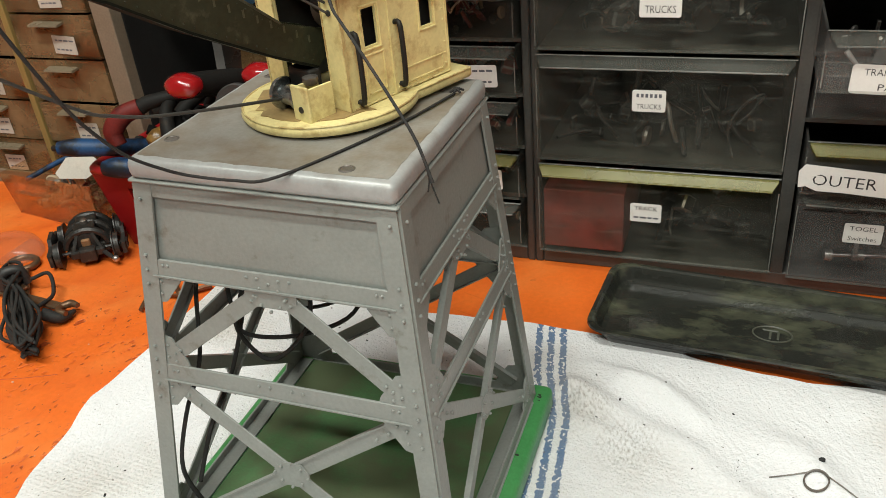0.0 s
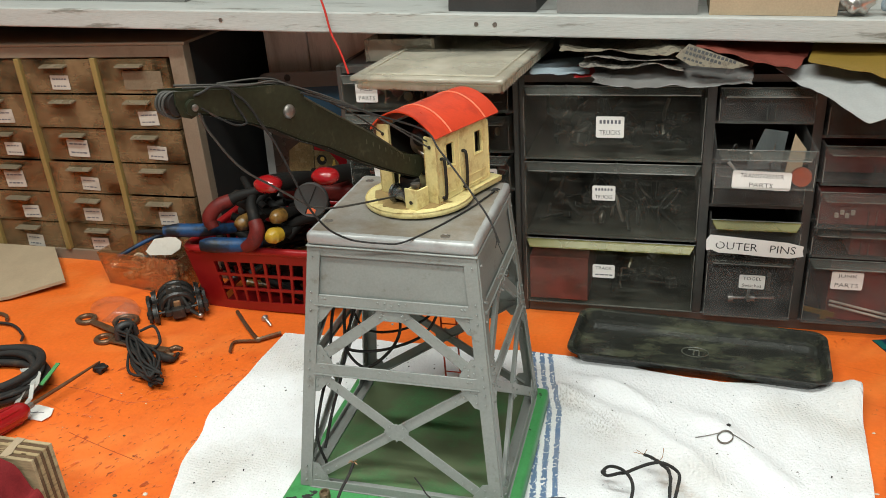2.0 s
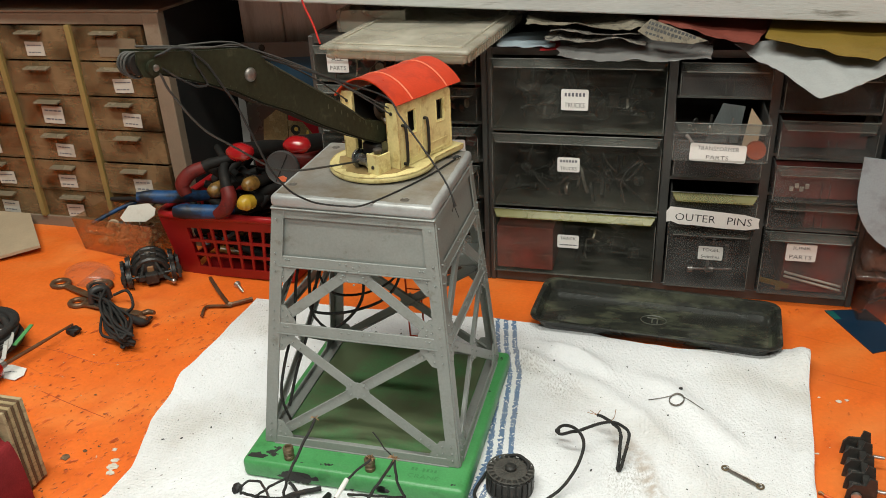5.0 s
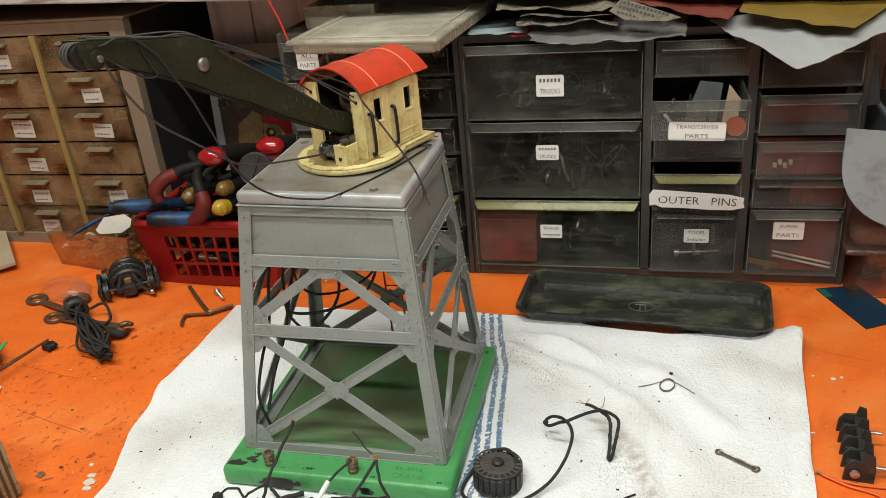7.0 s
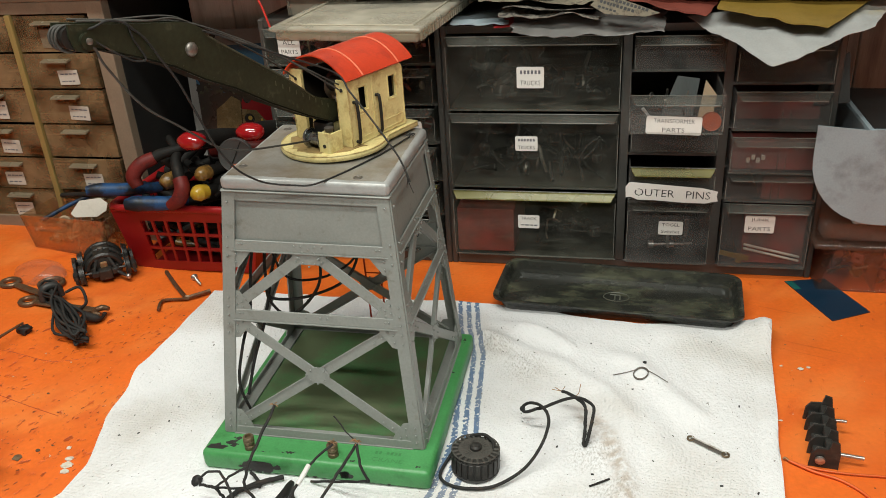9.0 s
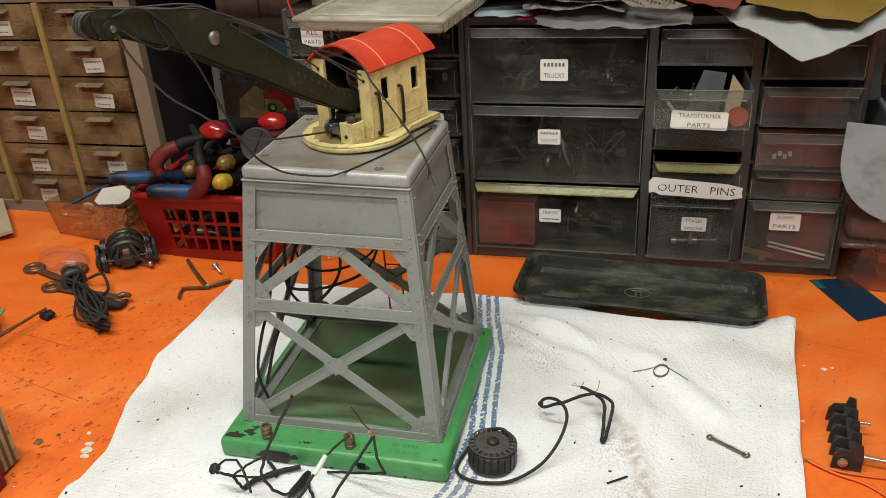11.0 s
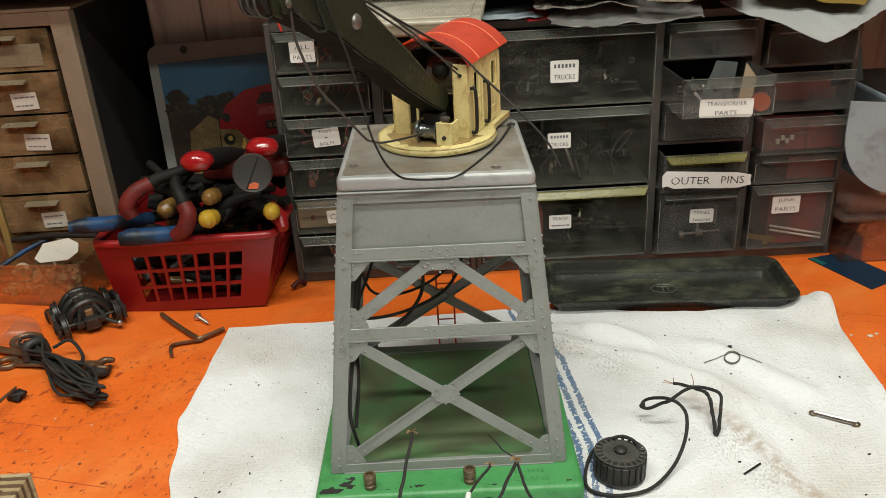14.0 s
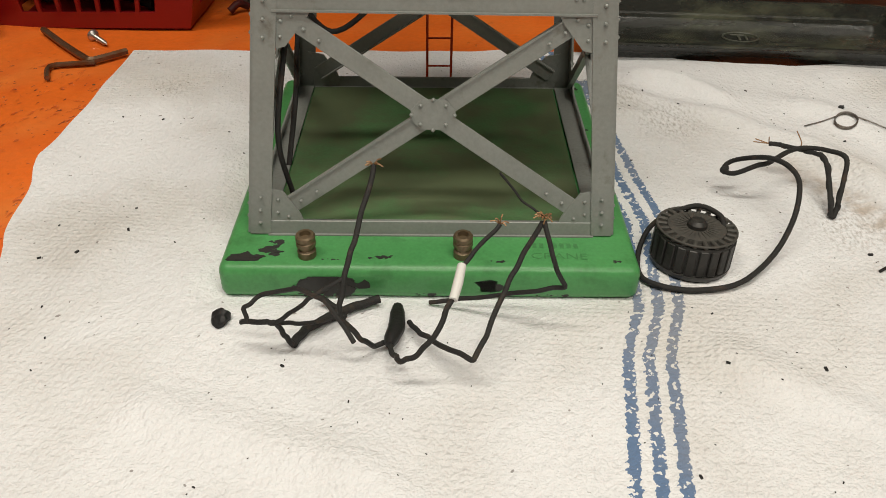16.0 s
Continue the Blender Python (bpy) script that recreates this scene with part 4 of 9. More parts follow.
            for i in range(4):
                fs.append(bm.faces.new((a[i], b[i], b[(i + 1) % 4], a[(i + 1) % 4])))
            for z in (0.024, 0.030, 0.036, 0.104, 0.111, 0.118, 0.125, 0.132, 0.164, 0.171, 0.178, 0.204):
                rivet(face, w, z)
        bmesh.ops.recalc_face_normals(bm, faces=bm.faces)
        part("leg", bm, GREY, CRANE)
    for k in range(4):
        n = normal_of(k)
        span = 0.05
        for name, za, wd, th, off in (("bottom_rail", 0.0213, 0.0068, 0.0012, 0.0001), ("band", 0.1185, 0.0088, 0.0014, 0.0002), ("strip", 0.1722, 0.0082, 0.0014, 0.0002), ("top_strip", 0.2088, 0.0078, 0.0014, 0.0002)):
            bm = beam(B(), on_face(k, span, za), on_face(k, 1 - span, za), n, wd, th, 0.0003, off)
            if name != "top_strip":
                beam(bm, on_face(k, span, za - wd / 2 + 0.0003), on_face(k, 1 - span, za - wd / 2 + 0.0003), Vector((0, 0, 1)), 0.0035, 0.0008, 0, 0)
            part(name, bm, GREY, CRANE)
        inner = [on_face(k, 0.02, 0.0192), on_face(k, 0.98, 0.0192)]
        side_in = Vector((-n.x, -n.y, 0)).normalized() * 0.0048
        if k != 2:
            part("bottom_flange", beam(B(), inner[0] + side_in, inner[1] + side_in, (0, 0, 1), 0.0085, 0.0009, 0, 0.0002 * (k % 2)), GREY, CRANE)
        # the closed panel, with a shallow pressed field
        bm = B()
        pts = [on_face(k, 0.04, 0.1720), on_face(k, 0.96, 0.1720), on_face(k, 0.955, 0.2125), on_face(k, 0.045, 0.2125)]
        a, b = [bm.verts.new(p - n * 0.0012) for p in pts], [bm.verts.new(p - n * 0.0024) for p in pts]
        bm.faces.new(a), bm.faces.new(b[::-1])
        for i in range(4):
            bm.faces.new((a[i], b[i], b[(i + 1) % 4], a[(i + 1) % 4]))
        bmesh.ops.recalc_face_normals(bm, faces=bm.faces)
        part("panel", bm, GREY, CRANE)
        # crossed braces below, a chevron above
        for u0, z0, u1, z1, o in ((0.070, 0.1140, 0.930, 0.0270, -0.0004), (0.930, 0.1140, 0.070, 0.0270, -0.0012), (0.52, 0.1680, 0.93, 0.1255, -0.0006), (0.48, 0.1680, 0.07, 0.1255, -0.0006)):
            p, q = on_face(k, u0, z0), on_face(k, u1, z1)
            bm = beam(B(), p, q, n, 0.0078, 0.0010, 0.0002, o)
            across = (q - p).normalized().cross(n) * 0.0035
            beam(bm, p + across - n * 0.0015, q + across - n * 0.0015, across, 0.003, 0.0007, 0, 0)
            part("brace", bm, GREY, CRANE)
            for f in (0.08, 0.13, 0.87, 0.92):
                rivet(k, u0 + (u1 - u0) * f, z0 + (z1 - z0) * f, 0.0006)
        for cu, cz, hw, hz in ((0.5, 0.0732, 0.0092, 0.0064), (0.5, 0.1652, 0.0125, 0.0052)):
            bm = B()
            c = on_face(k, cu, cz)
            ax, az = (on_face(k, 0.6, cz) - on_face(k, 0.4, cz)).normalized(), (on_face(k, cu, cz + 0.01) - c).normalized()
            m = Matrix((ax, az, n)).transposed().to_4x4()
            m.translation = c
            prism(bm, [(-hw * 0.55, hz), (hw * 0.55, hz), (hw, hz * 0.3), (hw, -hz * 0.3), (hw * 0.55, -hz), (-hw * 0.55, -hz), (-hw, -hz * 0.3), (-hw, hz * 0.3)], -0.0004, 0.0004, m)
            part("gusset", bm, GREY, CRANE)
            for du, dz in ((-0.035, 0.004), (0.035, 0.004), (-0.035, -0.004), (0.035, -0.004), (-0.06, 0.0), (0.06, 0.0), (0.0, 0.0065), (0.0, -0.0065)):
                rivet(k, cu + du, cz + dz, 0.0009)
        for z in (0.1722, 0.1185):
            for u in (0.42, 0.46, 0.54, 0.58, 0.09, 0.11, 0.89, 0.91):
                rivet(k, u, z + 0.0015, 0.0010)
        for u, s in ((0.075, 1), (0.925, -1)):
            for z, up in ((0.1268, 1), (0.1102, -1), (0.0285, 1), (0.1655, -1)):
                c = on_face(k, u, z)
                ax = (on_face(k, 0.6, z) - on_face(k, 0.4, z)).normalized() * s
                az = (on_face(k, u, z + 0.01) - c).normalized() * up
                m = Matrix((ax, az, n)).transposed().to_4x4()
                m.translation = c
                part("gusset", prism(B(), [(-0.007, -0.006), (0.012, -0.006), (0.010, -0.001), (0.002, 0.010), (-0.007, 0.012)], -0.0005, 0.0004, m), GREY, CRANE)
                rivet(k, u, z, 0.0006), rivet(k, u + 0.03 * s, z - 0.002 * up, 0.0006), rivet(k, u, z + 0.006 * up, 0.0006)
    ob = part("rivets", rivets, GREY, CRANE, "small domed rivets")
    tagged(ob, kind="stuff")
    # cap with rounded rim
    lean = Matrix.Translation((0.004, 0, 0.2165)) @ Matrix.Rotation(radians(1.1), 4, "Y") @ Matrix.Translation((-0.004, 0, -0.2165))
    bm = box(B(), (-0.0570, 0.0240, 0.2122), (0.0652, 0.1420, 0.2222), 0.0036, lean, seg=4)
    part("top_cap", bm, GREY_EDGE, CRANE, "pale grey steel cap with brown dust", smooth=50)
    # the skirt's turned-out lower edge
    skirt = box(B(), (-0.0574, 0.0236, 0.2115), (0.0656, 0.1424, 0.2128), 0.0005, lean, 1)
    part("cap_skirt", skirt, GREY, CRANE)
    rnd = random.Random(27)
    film = []
    for (xa, ya), (xb, yb) in zip(((-0.0532, 0.0285), (0.0612, 0.0285), (0.0612, 0.1380), (-0.0532, 0.1380)), ((0.0612, 0.0285), (0.0612, 0.1380), (-0.0532, 0.1380), (-0.0532, 0.0285))):
        film += [(xa + (xb - xa) * k / 24 + rnd.uniform(-0.0006, 0.0006), ya + (yb - ya) * k / 24 + rnd.uniform(-0.0006, 0.0006)) for k in range(24)]
    part("dust_film", prism(B(), film, 0.2220, 0.2223, lean), GREY_TOP, CRANE, "brown dust on the cap")
    for x, y in ((0.0415, 0.0335), (-0.048, 0.046), (-0.046, 0.128), (0.052, 0.122)):
        part("cap_rivet", lathe(B(), [(0.0034, 0.2218), (0.0034, 0.2224), (0.0026, 0.2227), (0.0024, 0.2224)], 20, lean @ Matrix.Translation((x, y, 0))), DULL_STEEL, CRANE, "flat round rivet head", smooth=40)
    # ladder at the back
    for x in (-0.003, 0.011):
        part("ladder_rail", beam(B(), (x, 0.1555, 0.0182), (x + 0.001, 0.146, 0.150), (0, -1, 0.07), 0.0014, 0.0012), RED_ROOF, CRANE, "red wire ladder rail")
    for j in range(7):
        z = 0.030 + 0.0175 * j
        y = 0.1555 - 0.0095 * (z - 0.0182) / 0.132
        part("ladder_rung", tube(B(), [(-0.003, y, z), (0.0115, y, z)], 0.0006, 6, 1), RED_ROOF, CRANE)
    # binding posts on the base
    for x, y in ((-0.0515, -0.0155), (0.0150, -0.0150)):
        prof = [(0.0040, 0.0180), (0.0040, 0.0210), (0.0030, 0.0217), (0.0030, 0.0230), (0.0042, 0.0236), (0.0042, 0.0255), (0.0038, 0.0260), (0.0042, 0.0265), (0.0042, 0.0284), (0.0036, 0.0292), (0.0024, 0.0292), (0.0022, 0.0270)]
        part("binding_post", lathe(B(), prof, 18, Matrix.Translation((x, y, 0))), BRASS, CRANE, "tarnished brass binding post", smooth=35)
    # leads that hang inside the tower
    for pts, r in (([(-0.03, 0.06, 0.205), (-0.050, 0.062, 0.150), (-0.056, 0.066, 0.120), (-0.058, 0.070, 0.098), (-0.046, 0.072, 0.083), (-0.028, 0.070, 0.095), (-0.012, 0.068, 0.118), (-0.010, 0.07, 0.145), (-0.012, 0.072, 0.205)], 0.0013), ([(-0.02, 0.07, 0.205), (-0.048, 0.070, 0.135), (-0.060, 0.072, 0.104), (-0.048, 0.072, 0.098), (-0.020, 0.074, 0.103), (0.008, 0.078, 0.118), (0.020, 0.08, 0.150), (0.015, 0.08, 0.205)], 0.0012), ([(-0.035, 0.04, 0.205), (-0.052, 0.040, 0.150), (-0.057, 0.034, 0.110), (-0.060, 0.018, 0.088), (-0.063, 0.008, 0.060), (-0.060, 0.012, 0.030)], 0.0012), ([(-0.03, 0.09, 0.205), (-0.055, 0.085, 0.130), (-0.060, 0.060, 0.085), (-0.058, 0.030, 0.070), (-0.061, 0.014, 0.045)], 0.0012), ([(0.03, 0.10, 0.205), (0.02, 0.10, 0.150), (0.005, 0.095, 0.122), (-0.025, 0.09, 0.108), (-0.05, 0.085, 0.115), (-0.055, 0.08, 0.16), (-0.05, 0.08, 0.205)], 0.0011)):
        part("lead", tube(B(), pts, r, 6), CORD, CRANE, "black cloth-covered lead", smooth=80)


tower()

# ---- the toy crane: cab and boom ----
CAB_AT = pose(0.006, 0.094, 0.2215, 0, 0, -23)


def cab():
    m = CAB_AT
    # turntable and deck
    bm = lathe(B(), [(0.0365, 0.0018), (0.0398, 0.0022), (0.0408, 0.0040), (0.0400, 0.0062), (0.0378, 0.0072)], 64, m)
    part("turntable", bm, CREAM_WORN, CRANE, "worn cream turntable disc", smooth=50)
    part("rim_wear", tube(B(), [m @ Vector((0.0399 * math.cos(v), 0.0399 * math.sin(v), 0.0064)) for v in np.linspace(0, 2 * math.pi, 33)[:-1]], 0.0005, 6, 3, True), RUST_EDGE, CRANE, "rusty bared edge of the disc", smooth=80)
    part("deck", box(B(), (-0.0285, 0.004, 0.0018), (0.0325, 0.0615, 0.0070), 0.0018, m, 3), CREAM_WORN, CRANE, smooth=50)
    # black disc that paints the shadow gap under the turntable
    part("gap_shade", lathe(B(), [(0.0362, -0.0005), (0.0362, 0.0021)], 40, m), CHIP_AND_SHADE, CRANE)
    house = part("cab_house", box(B(), (-0.0240, 0.0490, 0.0074), (0.0285, 0.0505, 0.0535), 0.0004, m), CREAM, CRANE, "cream tin cab with open front")
    # side walls with two windows each
    ys = [-0.0108, -0.0003, 0.0075, 0.0335, 0.0412, 0.0489]
    zs = [0.0074, 0.0320, 0.0478, 0.0545]
    for x0, x1 in ((0.0270, 0.0284), (-0.0240, -0.0254)):
        bm = lattice(B(), ys, zs, {(1, 1), (3, 1)}, 1.0, lambda u, v, k, x0=x0, x1=x1: m @ Vector((x0 + (x1 - x0) * k, u, v)))
        part("side_wall", bm, CREAM, house)
    for y0, y1 in ((-0.0016, 0.0088), (0.0322, 0.0425)):
        # door and window mouldings on the near wall
        for a, b in (((y0, 0.0304), (y1, 0.0312)), ((y0, 0.0486), (y1, 0.0494))):
            part("moulding", box(B(), (0.0283, a[0], a[1]), (0.0290, b[0], b[1]), 0.0002, m), CREAM, house)
        for y in (y0, y1):
            part("moulding", box(B(), (0.0283, y - 0.0004, 0.0304), (0.0290, y + 0.0004, 0.0494), 0.0002, m), CREAM, house)
    for y0, y1, z0, z1 in ((-0.001, 0.010, 0.0115, 0.0280), (0.0215, 0.0460, 0.0100, 0.0165)):
        for a, b in (((y0, z0), (y1, z0 + 0.0008)), ((y0, z1), (y1, z1 + 0.0008)), ((y0, z0), (y0 + 0.0008, z1)), ((y1 - 0.0008, z0), (y1, z1))):
            part("moulding", box(B(), (0.0283, *a), (0.0288, *b), 0.0002, m), CREAM, house)
    part("door_edge", box(B(), (0.0283, 0.0140, 0.0080), (0.0289, 0.0150, 0.0530), 0.0002, m), CREAM, house)
    dots = B()
    for y in [0.0165 + 0.0036 * i for i in range(9)]:
        for z in (0.0098, 0.0520):
            blob(dots, (0.0285, y, z), 0.0005, sub=1, m=m)
    for z in [0.012 + 0.005 * i for i in range(9)]:
        blob(dots, (0.0285, 0.0476, z), 0.0005, sub=1, m=m)
    tagged(part("wall_rivets", dots, CREAM, house), kind="stuff")
    # bared rusty edges
    for run in (((0.0290, -0.0128, 0.0080), (0.0290, -0.0128, 0.0300), (0.0290, -0.0128, 0.0545)), ((0.0187, -0.0131, 0.0080), (0.0187, -0.0131, 0.0300), (0.0187, -0.0131, 0.0540)), ((0.0286, -0.0100, 0.0078), (0.0286, 0.0200, 0.0078), (0.0286, 0.0500, 0.0078)), ((0.0286, 0.0500, 0.0080), (0.0286, 0.0500, 0.0300), (0.0286, 0.0500, 0.0520)), ((-0.0252, -0.0131, 0.0080), (-0.0252, -0.0131, 0.0300), (-0.0252, -0.0131, 0.0580)), ((-0.0137, -0.0131, 0.0080), (-0.0137, -0.0131, 0.0300), (-0.0137, -0.0131, 0.0570)), ((0.0325, 0.0100, 0.0066), (0.0325, 0.0350, 0.0066), (0.0325, 0.0600, 0.0066))):
        part("rusty_edge", tube(B(), [m @ Vector(p) for p in run], 0.00042, 6, 6), RUST_EDGE, house, "rusty bared edge", smooth=80)
    # dark sheets behind the windows and far wall paint the cab's inner shade
    part("shade_lining", box(B(), (0.0195, -0.0030, 0.0100), (0.0199, 0.0290, 0.0520), 0, m), CHIP_AND_SHADE, house, "dark sheet standing for shade inside the cab")
    part("shade_lining", box(B(), (0.0195, 0.0325, 0.0100), (0.0199, 0.0480, 0.0520), 0, m), CHIP_AND_SHADE, house, "dark sheet standing for shade inside the cab")
    part("shade_lining", box(B(), (-0.0238, -0.0100, 0.0080), (-0.0234, 0.0480, 0.0560), 0, m), CHIP_AND_SHADE, house, "dark sheet standing for shade inside the cab")
    # front posts: folded cream sheet
    for x0, x1, zt in ((0.0185, 0.0290, 0.0560), (-0.0250, -0.0135, 0.0600)):
        bm = box(B(), (x0, -0.0130, 0.0074), (x1, -0.0108, zt), 0.0006, m)
        box(bm, (x0, -0.0128, 0.0074), (x0 + 0.0012, 0.004, zt - 0.002), 0.0003, m)
        part("front_post", bm, CREAM_WORN, house, "worn cream front post")
        part("post_eye", lathe(B(), [(0.0013, 0), (0.0013, 0.0006)], 10, m @ Matrix.Translation(((x0 + x1) / 2, -0.0131, zt - 0.007)) @ Matrix.Rotation(radians(90), 4, "X")), CHIP_AND_SHADE, house)
    # arched roof with two raised seams
    def arch(y0, y1, lift, t, material, name, label=""):
        bm = B()
        rows = []
        for k in range(25):
            s = -1 + 2 * k / 24
            x = 0.0018 + 0.0302 * s
            z = 0.0568 + 0.0160 * (1 - s * s) ** 0.9 + lift
            nrm = Vector((0.85 * s, 0, 1)).normalized()
            rows.append([bm.verts.new(m @ (Vector((x, y, z)) - nrm * d)) for y, d in ((y0, 0), (y1, 0), (y1, t), (y0, t))])
        for a, b in zip(rows, rows[1:]):
            for j in range(4):
                bm.faces.new((a[j], b[j], b[(j + 1) % 4], a[(j + 1) % 4]))
        bm.faces.new(rows[0][::-1]), bm.faces.new(rows[-1])
        bmesh.ops.recalc_face_normals(bm, faces=bm.faces)
        return part(name, bm, material, house, label, smooth=40)

    arch(-0.0165, 0.0600, 0.0, 0.0011, RED_ROOF, "roof", "arched red tin roof with pale worn seams")
    for y in (0.0015, 0.0420):
        arch(y, y + 0.0014, 0.0005, 0.0008, RED_WORN, "roof_seam")
    # another dark sheet for the shade inside, with the hoist gear
    part("shade_wall", box(B(), (-0.0225, 0.030, 0.0074), (0.0262, 0.032, 0.0560), 0.0003, m), CHIP_AND_SHADE, house, "dark sheet standing for shade inside the cab")
    bm = blob(B(), (0.0050, 0.000, 0.0490), 0.0060, (1, 0.9, 0.95), sub=3, m=m)
    part("motor_cap", bm, BLACKENED, house, "dark domed motor cap", smooth=60)
    part("motor_drum", lathe(B(), [(0.011, -0.012), (0.011, 0.012)], 24, m @ Matrix.Translation((0.006, 0.012, 0.044)) @ Matrix.Rotation(radians(90), 4, "Y")), DULL_STEEL, house, smooth=40)
    part("gear_ring", tube(B(), [m @ Vector((0.0085 + 0.0095 * math.cos(v), 0.004, 0.0440 + 0.0100 * math.sin(v))) for v in np.linspace(0, 2 * math.pi, 13)[:-1]], 0.0020, 8, 3, True), STEEL, house, "bright steel gear ring", smooth=60)
    # grab rails on the near wall
    for y, z0, z1 in ((-0.0072, 0.0105, 0.0395), (0.0178, 0.0110, 0.0385)):
        pts = [m @ Vector(p) for p in ((0.0284, y, z0), (0.0318, y, z0 + 0.002), (0.0318, y, z1 - 0.002), (0.0284, y, z1))]
        part("grab_rail", tube(B(), pts, 0.0012, 7, 4), BLACKENED, CRANE, "black wire grab rail", smooth=70)
    rnd = random.Random(8)
    ragged = [(0.001 + (0.0335 + rnd.uniform(-0.0025, 0.0018)) * math.cos(v), -0.001 + (0.0335 + rnd.uniform(-0.0025, 0.0018)) * math.sin(v)) for v in np.linspace(radians(185), radians(355), 26)]
    part("grease", prism(B(), ragged, 0.0071, 0.0076, m), GREASE, CRANE, "tan grease on the turntable")
    # winch drum, bracket and thumb nut before the cab
    q = m @ Matrix.Translation((-0.003, -0.0235, 0.0145)) @ Matrix.Rotation(radians(90), 4, "Y")
    part("winch_drum", lathe(B(), [(0.0070, 0.0), (0.0072, 0.0008), (0.0070, 0.002), (0.0046, 0.0026), (0.0046, 0.012), (0.0060, 0.0126), (0.0060, 0.0142)], 28, q), BLUED_STEEL, CRANE, "bluish steel winch drum", smooth=35)
    bm = box(B(), (0.0120, -0.0300, 0.0070), (0.0228, -0.0285, 0.0225), 0.0006, m)
    box(bm, (0.0125, -0.0290, 0.0070), (0.0137, -0.0160, 0.0215), 0.0003, m)
    box(bm, (0.0213, -0.0290, 0.0070), (0.0225, -0.0160, 0.0215), 0.0003, m)
    part("winch_bracket", bm, CREAM, CRANE)
    part("bracket_hole", lathe(B(), [(0.0014, 0), (0.0014, 0.0005)], 10, m @ Matrix.Translation((0.0178, -0.03005, 0.0125)) @ Matrix.Rotation(radians(90), 4, "X")), CHIP_AND_SHADE, CRANE)
    part("thumb_screw", lathe(B(), [(0.0028, 0.0205), (0.0034, 0.0222), (0.0034, 0.0236), (0.0016, 0.0242)], 14, m @ Matrix.Translation((0.0150, -0.021, 0))), DULL_STEEL, CRANE, smooth=35)
    part("winch_block", box(B(), (-0.0010, -0.0200, 0.0070), (0.0135, -0.0135, 0.0255), 0.001, m), CHIP_AND_SHADE, CRANE)
    part("hoist_rod", tube(B(), [m @ Vector((-0.0085, -0.012, 0.0075)), m @ Vector((-0.0085, -0.009, 0.040))], 0.0010, 6, 1), CREAM, CRANE)


def boom():
    m = CAB_AT
    low = [(-0.1827, 0.1148), (-0.1772, 0.1130), (-0.1670, 0.1084), (-0.1524, 0.1022), (-0.1365, 0.0945), (-0.1171, 0.0822), (-0.0957, 0.0713), (-0.0685, 0.0541), (-0.0356, 0.0359), (-0.0138, 0.0254)]
    high = [(-0.0085, 0.0405), (-0.0288, 0.0475), (-0.0519, 0.0661), (-0.0764, 0.0830), (-0.0987, 0.0984), (-0.1100, 0.1065), (-0.1106, 0.1098), (-0.1186, 0.1147), (-0.1281, 0.1180), (-0.1474, 0.1207), (-0.1711, 0.1250), (-0.1945, 0.1294)]
    side = [(-0.1952, 0.1225), (-0.1930, 0.1158), (-0.1878, 0.1136)] + low + [(-0.0060, 0.0300)] + high
    yz = m @ Matrix(((0, 0, 1, 0), (1, 0, 0, 0), (0, 1, 0, 0), (0, 0, 0, 1)))
    b = part("boom", prism(B(), side, 0.0112, 0.0124, yz), OLIVE, CRANE, "dark olive tin boom with rubbed edges")
    part("boom_side", prism(B(), side, -0.0030, -0.0018, yz), OLIVE, b)
    # lower strip, black for the shade inside the open channel; top lacing plate
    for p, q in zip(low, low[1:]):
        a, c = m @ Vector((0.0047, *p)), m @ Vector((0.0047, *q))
        part("shade_strip", beam(B(), a, c, m.to_3x3() @ Vector((0, -(q[1] - p[1]), q[0] - p[0])), 0.0166, 0.0010), BOOM_SHADE, b, "black strip standing for shade in the boom's hollow")
    # rubbed edges and the rows of pressed dots
    dots = B()
    for run, name in ((low, "lower_edge"), (high[1:6], "upper_edge")):
        part(name, tube(B(), [m @ Vector((0.0122, *p)) for p in run], 0.0006, 6, 3), OLIVE_EDGE, b, smooth=80)
        for p, q in zip(run, run[1:]):
            p, q = Vector(p), Vector(q)
            k = max(2, int((q - p).length / 0.0042))
            for i in range(k):
                c = p.lerp(q, (i + 0.5) / k)
                inward = Vector((0, 0.0026 if name == "lower_edge" else -0.0026))
                blob(dots, (0.0124, c.x + inward.x, c.y + inward.y), 0.0004, sub=1, m=m)
    tagged(part("pressed_dots", dots, OLIVE, b), kind="stuff")
    for y in (-0.140, -0.118):
        part("cross_plate", box(B(), (-0.0018, y - 0.004, 0.1060), (0.0112, y + 0.004, 0.1068), 0, m), OLIVE, b)
    def wheel(name, y, z, r, x0, x1, material, label):
        q = m @ Matrix.Translation((x0, y, z)) @ Matrix.Rotation(radians(90), 4, "Y")
        w = x1 - x0
        part(name, lathe(B(), [(r, 0), (r, w * 0.25), (r * 0.75, w * 0.45), (r * 0.75, w * 0.55), (r, w * 0.75), (r, w)], 28, q), material, b, label, smooth=35)
    wheel("pulley", -0.1865, 0.1195, 0.0042, 0.0124, 0.0146, OLIVE, "small worn pulley at the boom head")
    wheel("pulley", -0.1925, 0.1222, 0.0060, -0.0015, 0.0108, BLACKENED, "black pulley at the boom head")
    q = m @ Matrix.Translation((0.0149, -0.1865, 0.1195)) @ Matrix.Rotation(radians(90), 4, "Y")
    part("pulley_pin", lathe(B(), [(0.0018, 0), (0.0018, 0.0010), (0.0010, 0.0015)], 14, q), DULL_STEEL, b, smooth=35)
